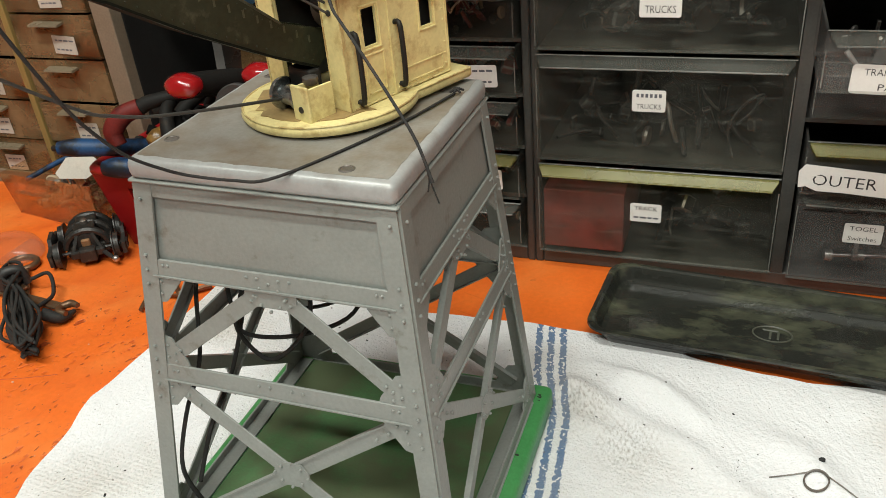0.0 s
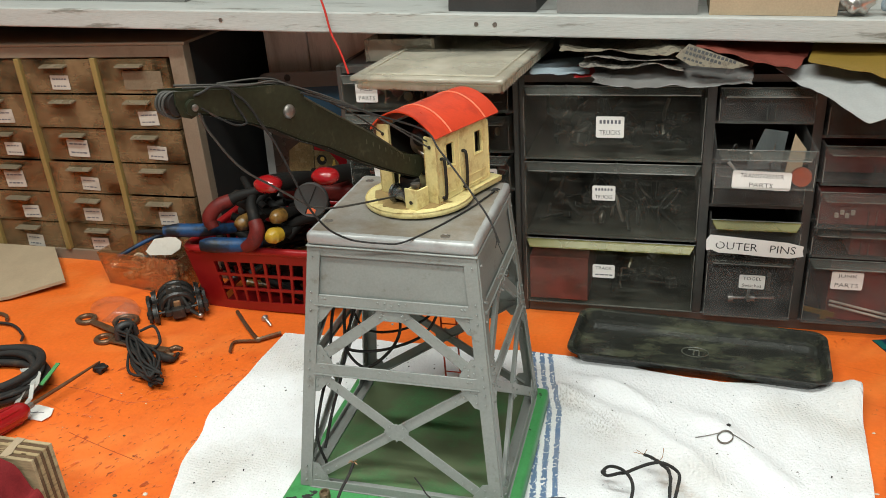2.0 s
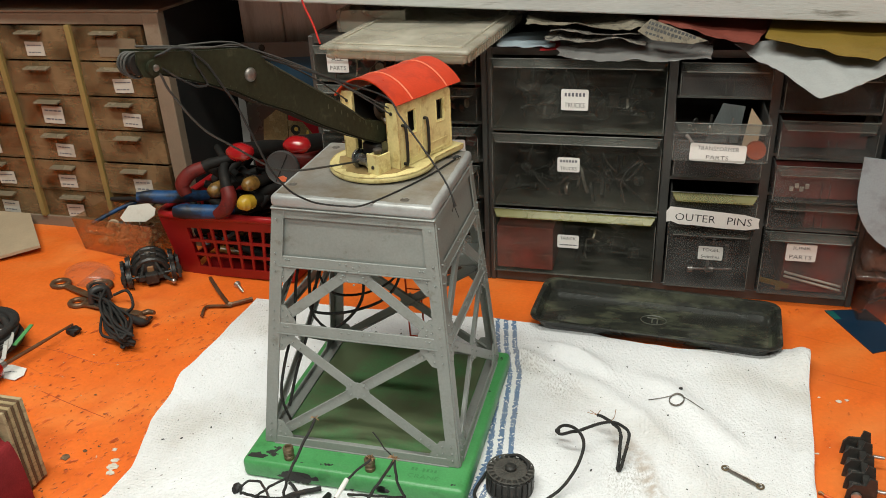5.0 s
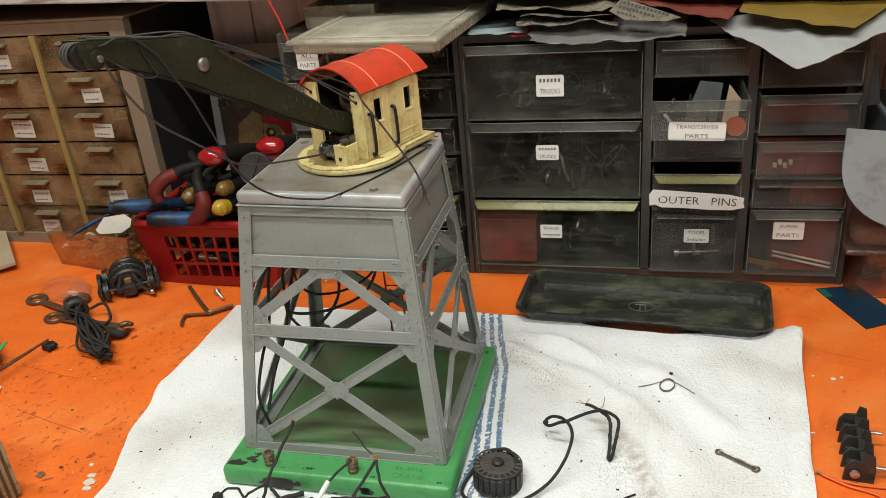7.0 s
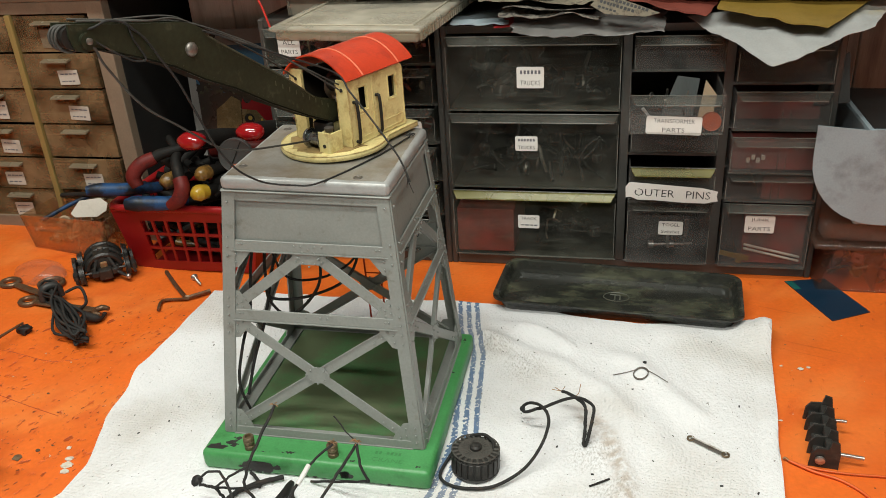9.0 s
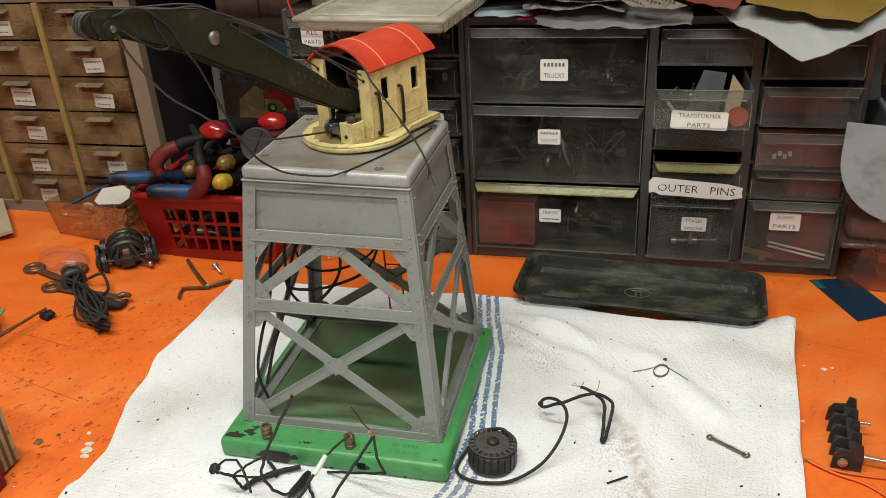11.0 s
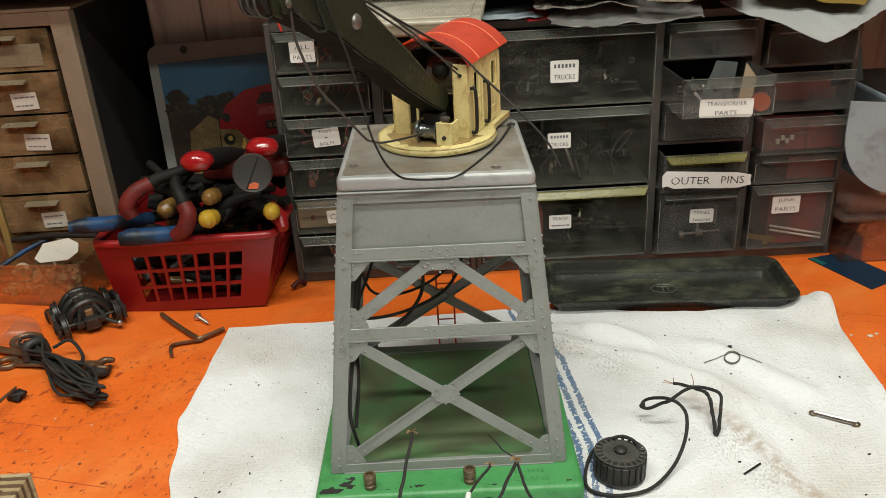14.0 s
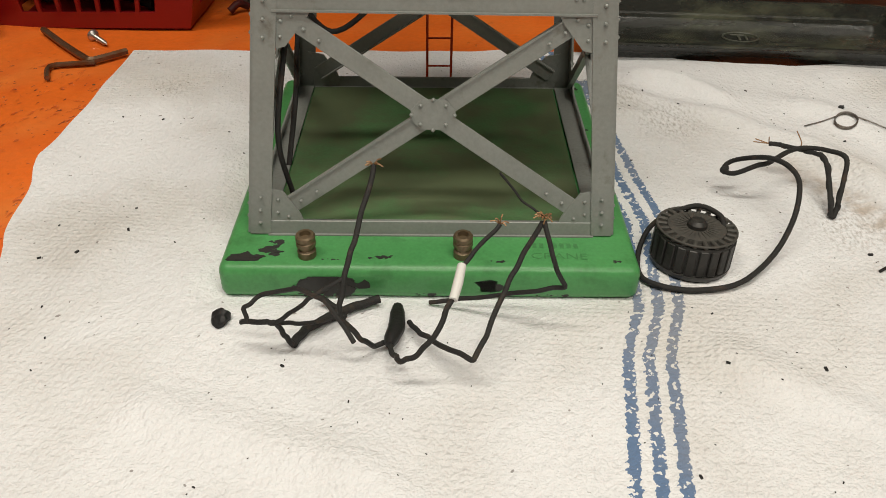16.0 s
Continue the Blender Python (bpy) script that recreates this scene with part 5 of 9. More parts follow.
    q = m @ Matrix.Translation((0.0122, -0.1230, 0.1012)) @ Matrix.Rotation(radians(90), 4, "Y")
    part("bolt_head", lathe(B(), [(0.0042, 0), (0.0042, 0.0008), (0.0036, 0.0018), (0.0018, 0.0025), (0.0006, 0.0026)], 24, q), DULL_STEEL, b, "domed dull bolt head", smooth=40)
    # worn maker's lettering: plain rubbed bars
    for k in range(9):
        u = k / 8
        y, z = -0.062 + 0.046 * u, 0.0655 - 0.0275 * u
        part("rubbed_mark", box(B(), (0.01235, y - 0.0006, z - 0.0015), (0.0125, y + 0.0003, z + 0.0015), 0, m), OLIVE_EDGE, b)
    # cords
    def cord(pts, r, material, label=""):
        part("cord", tube(B(), pts, r, 6), material, CRANE, label, smooth=80)

    V = lambda *p: m @ Vector(p)  # noqa: E731
    cord([V(0.0145, -0.1850, 0.1160), V(0.0140, -0.1834, 0.1145), V(0.012, -0.1800, 0.1070), V(0.010, -0.1750, 0.0995), V(0.009, -0.1665, 0.0860), V(0.008, -0.1560, 0.0735), V(0.007, -0.1385, 0.0590), V(0.005, -0.1130, 0.0378), V(0.004, -0.1020, 0.0318), V(0.003, -0.0830, 0.0253), V(0.002, -0.0340, 0.0150), V(0.002, -0.0270, 0.0145)], 0.0007, STRING, "grey string from the boom head to the winch")
    cord([V(0.008, -0.1900, 0.1235), V(0.0135, -0.1808, 0.1255), V(0.0145, -0.1738, 0.1273), V(0.0148, -0.1651, 0.1250), V(0.0145, -0.1593, 0.1201), V(0.0145, -0.1528, 0.1131), V(0.0145, -0.1450, 0.0989), V(0.0145, -0.1377, 0.0856), V(0.0140, -0.1266, 0.0574), (-0.0289, -0.0227, 0.2652), (-0.0265, -0.0170, 0.2540), (-0.0228, -0.0083, 0.2413), (-0.0180, 0.0030, 0.2310), (-0.0120, 0.0100, 0.2255), (0.0030, 0.0142, 0.2228), (0.0160, 0.0180, 0.2224), (0.0308, 0.0433, 0.2224), (0.0467, 0.0804, 0.2224), (0.0576, 0.1161, 0.2224)], 0.0007, CORD, "black cord draped over the cap")
    cord([V(0.0135, -0.113, 0.1100), V(0.020, -0.060, 0.0840), V(0.0275, -0.0213, 0.0640), (0.0344, 0.0560, 0.2750), (0.0458, 0.0483, 0.2648), (0.0630, 0.0369, 0.2480), (0.0735, 0.0300, 0.2360), (0.0801, 0.0254, 0.2226)], 0.0007, CORD, "stiff black cord hanging past the side of the cap")
    for end in ((0.0772, 0.0270, 0.2180), (0.0822, 0.0245, 0.2150)):
        cord([(0.0770, 0.0275, 0.2300), (0.0782, 0.0268, 0.2240), end], 0.0003, CORD, "frayed strand at the cord's end")
    cord([V(0.0135, -0.1825, 0.1188), V(0.0138, -0.1748, 0.1122), V(0.0138, -0.1675, 0.1070), V(0.0136, -0.1618, 0.1035), V(0.0136, -0.1550, 0.1030), V(0.0136, -0.1576, 0.1100), V(0.0136, -0.1599, 0.1151), V(0.0130, -0.1610, 0.1225)], 0.0006, CORD, "loop of dark string hanging under the boom")
    cord([V(0.010, -0.188, 0.1295), V(0.012, -0.150, 0.1225), V(0.008, -0.120, 0.1165), V(-0.002, -0.060, 0.0830), V(-0.0190, -0.0140, 0.0540)], 0.0006, STRING, "thin string along the boom")
    cord([V(0.002, -0.188, 0.1300), V(0.008, -0.150, 0.1225), V(0.008, -0.113, 0.1130), V(0.014, -0.060, 0.0845), V(0.0235, -0.0142, 0.0495)], 0.0006, STRING, "thin string along the boom")
    cord([V(0.0, -0.160, 0.1245), V(0.002, -0.128, 0.1205), V(0.004, -0.110, 0.1120), V(0.010, -0.055, 0.0820), V(0.022, -0.0130, 0.0530)], 0.0006, STRING, "thin string along the boom")
    for k in range(3):
        part("cord_turn", tube(B(), [V(0.001 + 0.0038 * k + 0.0012 * math.cos(a), -0.1935 + (0.0052 + 0.0006 * k) * math.cos(a), 0.1218 + (0.0060 + 0.0004 * k) * math.sin(a)) for a in np.linspace(0, 2 * math.pi, 9)[:-1]], 0.0007, 6, 4, True), STRING, CRANE, smooth=80)
    # knotted end on the cap
    bm = B()
    for k in range(5):
        d = Vector((random.uniform(-1, 1), random.uniform(-1, 1), 0)) * 0.004
        a = Vector((0.0585, 0.117, 0.2232))
        tube(bm, [a - d, a + Vector((0, 0, 0.0014)), a + d], 0.0006, 5, 3)
    part("cord_knot", bm, CORD, CRANE)


cab()
boom()


# ---- drawer cabinets ----
def card(parent, x, y, z, w, h, lines=(), bars=0, tilt=0.0, material=None, rounded=0.0015, ink=None):
    """A paper label on a drawer front that faces -y, with handwriting or illegible strokes."""
    m = upright(x, y, z) @ Matrix.Rotation(radians(tilt), 4, "Z")
    r = rounded
    pts = []
    for cx, cy, a0 in ((w / 2 - r, h / 2 - r, 0), (-w / 2 + r, h / 2 - r, 90), (-w / 2 + r, -h / 2 + r, 180), (w / 2 - r, -h / 2 + r, 270)):
        pts += [(cx + r * math.cos(radians(a0 + k * 30)), cy + r * math.sin(radians(a0 + k * 30))) for k in range(4)]
    part("label_card", prism(B(), pts, 0.0002, 0.0006, m), material or PAPER, parent, "white paper label")
    n = len(lines) + bars
    rows = [h * (0.5 - (k + 0.5) / n) for k in range(n)] if n else []
    for text, row in zip(lines, rows):
        if text.startswith("#"):
            # a maker's name: plain strokes
            k = int(text[1:])
            for j in range(k):
                u = (j + 0.5) / k - 0.5
                part("stroke", box(B(), (u * w * 0.8 - w * 0.24 / k, row - h * 0.17 / n, 0.0006), (u * w * 0.8 + w * 0.24 / k, row + h * 0.17 / n, 0.0007), 0, m), ink or INK_FAINT, parent)
        else:
            wide = min(w * 0.74, 0.46 * h / n * len(text))
            part("handwriting", lettering(text, wide, min(0.46 * h / n, 0.0062), m @ Matrix.Translation((0, row, 0.0007))), ink or INK, parent)
    rnd = random.Random(round(x * 1e4) + round(z * 1e4))
    for row in rows[len(lines):]:
        a = -w * 0.38
        while a < w * 0.3:
            l = w * rnd.uniform(0.08, 0.2)
            part("stroke", box(B(), (a, row - h * 0.05, 0.0006), (min(a + l, w * 0.42), row + h * 0.04, 0.0007), 0, m), INK_FAINT, parent)
            a += l + w * 0.05


def clutter(x0, x1, y0, y1, z0, n, seed, materials, size=0.012, label="small dark metal model parts lying in a drawer"):
    """Loose parts in a drawer: rods, rings, lumps and strips."""
    rnd = random.Random(seed)
    bm = B()
    for k in range(n):
        s = size * rnd.uniform(0.5, 1.3)
        p = Vector((rnd.uniform(x0 + s, x1 - s), rnd.uniform(y0 + s, y1 - s), z0 + s * 0.5 + rnd.random() ** 2 * size * 1.6))
        m = Matrix.Translation(p) @ Euler((rnd.uniform(0, 6), rnd.uniform(0, 6), rnd.uniform(0, 6))).to_matrix().to_4x4()
        mi = rnd.randrange(len(materials))
        kind = rnd.randrange(4)
        if kind == 0:
            lathe(bm, [(s * 0.45, -s * 0.12), (s * 0.5, 0), (s * 0.45, s * 0.12)], 12, m, mi)
        elif kind == 1:
            box(bm, (-s * 0.7, -s * 0.18, -s * 0.1), (s * 0.7, s * 0.18, s * 0.1), s * 0.04, m, 1, mi)
        elif kind == 2:
            tube(bm, [(-s, 0, 0), (-s * 0.2, s * 0.15, 0), (s * 0.4, -s * 0.1, s * 0.2), (s, 0, 0)], s * 0.09, 6, 3, False, m, mi)
        else:
            box(bm, (-s * 0.35, -s * 0.3, -s * 0.3), (s * 0.35, s * 0.3, s * 0.3), s * 0.08, m, 1, mi)
    return lone("loose_parts", bm, materials, label, "model parts", "loose parts in the drawers", "stuff")


def clear_drawer(cabinet, x0, x1, z0, z1, yf, depth, lip=None, ribs=True, lip_out=0.006, label="clear plastic drawer dulled by dust"):
    """An open-topped clear drawer with a finger lip along the top of its front."""
    t = 0.0016
    bm = open_box(B(), (x0, yf, z0), (x1, yf + depth, z1), t)
    d = part("drawer", bm, CLEAR_SMALL if x1 - x0 < 0.1 and x0 > 0.2 else CLEAR, cabinet, label)
    lipbm = prism(B(), [(0, 0.0012), (-lip_out * 0.9, -0.0026), (-lip_out, -0.0014), (-lip_out * 0.35, 0.0035), (0, 0.0040)], x0 + 0.002, x1 - 0.002, Matrix(((0, 0, 1, 0), (1, 0, 0, yf), (0, 1, 0, z1 - 0.004), (0, 0, 0, 1))))
    for v in lipbm.verts:
        if v.co.y < yf - lip_out * 0.6:
            v.co.x += 0.0035 if v.co.x < (x0 + x1) / 2 else -0.0035
    part("finger_lip", lipbm, lip or CLEAR_LIP, d, "yellowed plastic lip" if lip is YELLOWED else "clear plastic lip")
    part("lip_edge", box(B(), (x0 + 0.0055, yf - lip_out - 0.0006, z1 - 0.0068), (x1 - 0.0055, yf - lip_out * 0.9, z1 - 0.0057), 0.0002, None, 1), lip or CLEAR_EDGE, d)
    part("top_edge", box(B(), (x0 + 0.0005, yf - 0.0004, z1 + 0.0001), (x1 - 0.0005, yf + 0.0012, z1 + 0.0008), 0.0002, None, 1), CLEAR_EDGE, d)
    for a in (x0 + 0.0006, x1 - 0.0014):
        part("side_edge", box(B(), (a, yf - 0.0009, z0 + 0.003), (a + 0.0008, yf - 0.0001, z1 - 0.010), 0.0002, None, 1), CLEAR_EDGE, d)
    edge = box(B(), (x0 + 0.001, yf - 0.0012, z0 + 0.0005), (x1 - 0.001, yf - 0.0001, z0 + 0.0022), 0.0003, None, 1)
    part("lower_edge", edge, CLEAR_LIP, d)
    if ribs:
        c = (x0 + x1) / 2 + 0.004
        for dx in (-0.0035, 0.0035):
            part("rib", box(B(), (c + dx - 0.0006, yf - 0.0010, z0 + 0.004), (c + dx + 0.0006, yf - 0.0001, z0 + (z1 - z0) * 0.55), 0.0003, None, 1), CLEAR_LIP, d)
    return d


def frame_of(cabinet, x0, x1, yf, yb, z1, cols, rails):
    """The cabinet's shell: sides, top, bottom, back and the stiles and rails between the drawers."""
    for name, lo, hi, bev in (("side_panel", (x0, yf, 0.0), (x0 + 0.006, yb, z1), 0.001), ("side_panel", (x1 - 0.006, yf, 0.0), (x1, yb, z1), 0.001), ("top_panel", (x0 + 0.0061, yf + 0.001, z1 - 0.008), (x1 - 0.0061, yb, z1 - 0.001), 0), ("plinth", (x0 + 0.0061, yf + 0.001, 0.0), (x1 - 0.0061, yb, 0.012), 0.001), ("back_panel", (x0 + 0.0061, yb - 0.004, 0.0121), (x1 - 0.0061, yb, z1 - 0.0081), 0)):
        part(name, box(B(), lo, hi, bev, None, 1), BLACK, cabinet, "dusty black plastic panel")
    for x in cols:
        part("stile", box(B(), (x - 0.0042, yf + 0.0005, 0.0121), (x + 0.0042, yb - 0.0041, z1 - 0.0081), 0), BLACK, cabinet)
    for a, b, z in rails:
        part("rail", box(B(), (a, yf + 0.0020, z - 0.0014), (b, yb - 0.0042, z + 0.0014), 0), BLACK, cabinet)


def black_cabinets():
    YF, YB = 0.331, 0.50
    # two columns of small drawers
    a = thing("drawer_cabinet", (-0.055, 0.41, 0), "black plastic cabinet of small clear drawers standing on the bench", "drawer cabinet")
    lows = [0.0185 + 0.0412 * k for k in range(6)]
    frame_of(a, -0.1520, 0.0375, YF, YB, 0.270, [-0.0520], [(x0, x1, z) for x0, x1 in ((-0.1455, -0.0565), (-0.0475, 0.0312)) for z in [l - 0.0016 for l in lows[1:]]])
    for c, (x0, x1) in enumerate(((-0.1440, -0.0575), (-0.0465, 0.0300))):
        for k, z in enumerate(lows):
            d = clear_drawer(a, x0, x1, z + 0.0004, z + 0.0375, 0.3205, 0.14, YELLOWED if (c, k) == (1, 1) else None, ribs=False)
            if c == 0 and k == 5:
                card(d, -0.1165, 0.3203, z + 0.020, 0.0235, 0.0190, ("ALL", "PARTS"))
            if c == 0 and k == 3:
                card(d, -0.1035, 0.3203, z + 0.0195, 0.0260, 0.0180, ("NUTS", "+", "BOLTS"), tilt=4)
            if c == 0 and k == 1:
                card(d, -0.1000, 0.3203, z + 0.019, 0.0240, 0.0140, ("CLIP",), tilt=4)
            if c == 1 and k in (1, 3):
                card(d, 0.0035, 0.3203, z + 0.0165, 0.0250, 0.0165, (), 2, tilt=2)
            clutter(x0 + 0.002, x1 - 0.002, 0.324, 0.42, z + 0.0022, 26, 40 + 10 * c + k, (RED_BROWN, DULL_STEEL, RED_BROWN if c == 0 else BLACKENED, CARDBOARD))
    bm = box(B(), (-0.1435, 0.332, 0.0625), (-0.0580, 0.336, 0.0900), 0.0005)
    lone("folded_leaflet", bm, CARDBOARD, "brown folded leaflet standing inside a clear drawer", "leaflet")

    b = thing("drawer_cabinet", (0.22, 0.41, 0), "black plastic cabinet with large and small clear drawers", "drawer cabinet")
    small_c = [(0.0150, 0.0840), (0.0870, 0.1245), (0.1380, 0.1745), (0.1780, 0.2130), (0.2175, 0.2500)]
    right = [(0.0150, 0.0845, 0.3200), (0.0875, 0.1185, 0.3190), (0.1215, 0.1575, 0.3080), (0.1630, 0.2000, 0.3120), (0.2060, 0.2440, 0.3190)]
    frame_of(b, 0.0380, 0.4110, YF, YB, 0.2610, [0.2190, 0.3125], [(0.0442, 0.2146, 0.0935), (0.0442, 0.2146, 0.1765)] + [(0.2234, 0.3081, z) for z in (0.0855, 0.1315, 0.1762, 0.2152)] + [(0.3169, 0.4048, z) for z in (0.0860, 0.1200, 0.1602, 0.2030)])
    for k, (z0, z1) in enumerate(((0.0170, 0.0920), (0.0960, 0.1750), (0.1785, 0.2515))):
        d = clear_drawer(b, 0.0435, 0.2140, z0, z1, 0.3205, 0.15, YELLOWED if k == 0 else None, ribs=False, lip_out=0.007, label="large clear plastic drawer dulled by dust")
        if k == 2:
            card(d, 0.1275, 0.3203, 0.2125, 0.0265, 0.0210, ("#6", "TRUCKS"))
        elif k == 1:
            card(d, 0.1230, 0.3203, 0.1450, 0.0225, 0.0155, ("#6", "TRUCKS"))
        else:
            card(d, 0.1245, 0.3203, 0.0585, 0.0225, 0.0150, ("TRACK",), 1)
            lone("cardboard_box", box(B(), (0.0465, 0.326, z0 + 0.002), (0.1080, 0.43, z0 + 0.052), 0.001), RED_BROWN, "red-brown box lying in a clear drawer", "box")
        clutter(0.0465 if k else 0.111, 0.2110, 0.326, 0.44, z0 + 0.002, 46 if k else 20, 7 + k, (BLACKENED, DIECAST, RUBBER, DULL_STEEL), 0.019)
    # a looped wire in the middle drawer
    lone("wire_loop", tube(B(), [(0.180, 0.327, 0.104), (0.176, 0.327, 0.125), (0.184, 0.327, 0.142), (0.196, 0.328, 0.150), (0.190, 0.328, 0.138), (0.181, 0.327, 0.128)], 0.0011, 6), CORD, "black looped wire lying in a clear drawer", "wire", smooth=80)
    for k, (z0, z1) in enumerate(small_c):
        x0, x1 = 0.2250, 0.3075
        if k == 3:
            # the open drawer stands out 66 mm and sags
            d = clear_drawer(b, 0.2215, 0.3030, 0.1785, 0.2130, 0.2550, 0.155, lip_out=0.006, ribs=False, label="small clear drawer pulled out of its cabinet")
            card(d, 0.2605, 0.2548, 0.1870, 0.0475, 0.0165, ("TRANSFORMER", "PARTS"), tilt=-1.5, rounded=0.002)
            continue
        yf = 0.3205 if k != 1 else 0.3120
        d = clear_drawer(b, x0, x1, z0, z1, yf, 0.15, YELLOWED if k == 1 else None, ribs=k in (4,))
        if k == 1:
            lm = upright(0.2655, yf - 0.0065, 0.1015) @ Matrix.Rotation(radians(-2.0), 4, "Z")
            torn = [(-0.0435, 0.0040), (-0.0425, -0.0075), (-0.0380, -0.0062), (-0.0310, -0.0090), (-0.0150, -0.0086), (0.0120, -0.0094), (0.0330, -0.0090), (0.0400, -0.0072), (0.0450, -0.0060), (0.0435, -0.0010), (0.0440, 0.0040), (0.0300, 0.0068), (0.0000, 0.0078), (-0.0250, 0.0088), (-0.0400, 0.0092)]
            part("label_card", prism(B(), torn, 0.0002, 0.0006, lm), PAPER, d, "torn white paper label")
            part("handwriting", lettering("OUTER   PINS", 0.072, 0.0078, lm @ Matrix.Translation((0.0015, -0.0008, 0.0007))), INK, d)
            part("scuff", box(B(), (-0.0350, 0.0015, 0.0006), (-0.0290, 0.0022, 0.0008), 0, lm), PAPER, d)
        if k == 0:
            card(d, 0.2690, 0.3203, 0.0565, 0.0240, 0.0150, ("TOGEL", "Switches"))
    # what lies in the small drawers
    lone("card_sheet", prism(B(), [(0.2510, 0.1815), (0.2800, 0.1815), (0.2835, 0.2165), (0.2640, 0.2190)], -0.0008, 0.0, upright(0, 0.300, 0)), COOL_GREY, "grey card standing in the open drawer", "card")
    lone("card_sheet", prism(B(), [(0.2830, 0.1815), (0.2960, 0.1815), (0.2985, 0.2040), (0.2880, 0.2180)], -0.0008, 0.0, upright(0, 0.290, 0)), CARDBOARD, "tan card standing in the open drawer", "card")
    ring = lathe(B(), [(0.0035, 0.0), (0.0080, 0.0), (0.0085, 0.003), (0.0080, 0.006), (0.0035, 0.006)], 24, Matrix.Translation((0.2925, 0.2640, 0.1885)) @ Matrix.Rotation(radians(80), 4, "X"))
    lone("plastic_ring", ring, ORANGE_PART, "orange-red plastic ring lying in the open drawer", "ring", smooth=40)
    lone("bolt", tube(B(), [(0.2330, 0.2600, 0.2010), (0.2400, 0.2590, 0.1930)], [0.0016, 0.0010], 8, 3), WHITE_PLASTIC, "small pale bolt in the open drawer", "bolt", smooth=70)
    clutter(0.2240, 0.3005, 0.262, 0.36, 0.1805, 14, 91, (BLACKENED, DULL_STEEL, BRASS), 0.011)
    # toggle switch behind the lowest small drawer's front
    s = thing("toggle_switch", (0.262, 0.326, 0.028), "steel toggle switch lying in a clear drawer", "switch")
    q = Matrix.Translation((0.2480, 0.3255, 0.0345)) @ Matrix.Rotation(radians(90), 4, "Y") @ Matrix.Rotation(radians(-8), 4, "X")
    part("body", lathe(B(), [(0.0042, 0), (0.0042, 0.005), (0.0014, 0.0055), (0.0014, 0.018), (0.0036, 0.0185), (0.0036, 0.026), (0.0012, 0.0265), (0.0012, 0.045)], 14, q), STEEL, s, smooth=35)
    part("nut", lathe(B(), [(0.0048, 0.019), (0.0048, 0.021)], 6, q), STEEL, s)
    part("lug", box(B(), (0.2660, 0.3250, 0.0330), (0.2690, 0.3262, 0.0470), 0.0003), STEEL, s)
    lone("bolt", tube(B(), [(0.2850, 0.3262, 0.0450), (0.2850, 0.3262, 0.0640)], 0.0018, 8, 2), DULL_STEEL, "dull steel bolt standing in a clear drawer", "bolt", smooth=70)
    clutter(0.2280, 0.3045, 0.332, 0.44, 0.0172, 12, 95, (BLACKENED, RUBBER), 0.012)
    for k, (z0, z1, yf) in enumerate(right):
        x0, x1 = 0.3175, 0.4020
        d = clear_drawer(b, x0, x1, z0, z1, yf, 0.15, ribs=k in (1, 2, 3, 4))
        if k == 0:
            card(d, 0.3540, yf - 0.0002, 0.0640, 0.0280, 0.0185, ("JUNK", "PARTS"))
    for lo, hi in (((0.3400, 0.3270, 0.0172), (0.3990, 0.43, 0.0760)), ((0.3205, 0.3165, 0.1235), (0.3995, 0.42, 0.1515)), ((0.3520, 0.3230, 0.0900), (0.3990, 0.42, 0.1140)), ((0.3230, 0.3420, 0.1655), (0.3990, 0.42, 0.1880))):
        lone("cardboard_box", box(B(), lo, hi, 0.001), RED_BROWN, "red-brown box lying in a clear drawer", "box", "boxes in the drawers")
    for p, q in (((0.3190, 0.3230, 0.0300), (0.3480, 0.3235, 0.0235)), ((0.3380, 0.3232, 0.0185), (0.3395, 0.3232, 0.0290))):
        lone("plastic_strip", beam(B(), p, q, (0, -1, 0), 0.0055, 0.0012, 0.0002), PAPER_YELLOW, "yellow plastic strip lying in a clear drawer", "strip")
    for dz in (0.0, 0.0045):
        lone("wooden_stick", tube(B(), [(0.3420, 0.3235, 0.0350 + dz), (0.3960, 0.3245, 0.0225 + dz)], 0.0013, 7, 2), PALE, "pale wooden stick lying in a clear drawer", "stick", smooth=70)
    for k in range(4):
        x = 0.3330 + 0.0045 * k
        lone("terminal_clip", box(B(), (x, 0.3115, 0.1320 + 0.003 * (k % 2)), (x + 0.0034, 0.3140, 0.1365 + 0.003 * (k % 2)), 0.0004), PALE, "tiny pale metal clip in a clear drawer", "clip", "clips in the drawer")


black_cabinets()


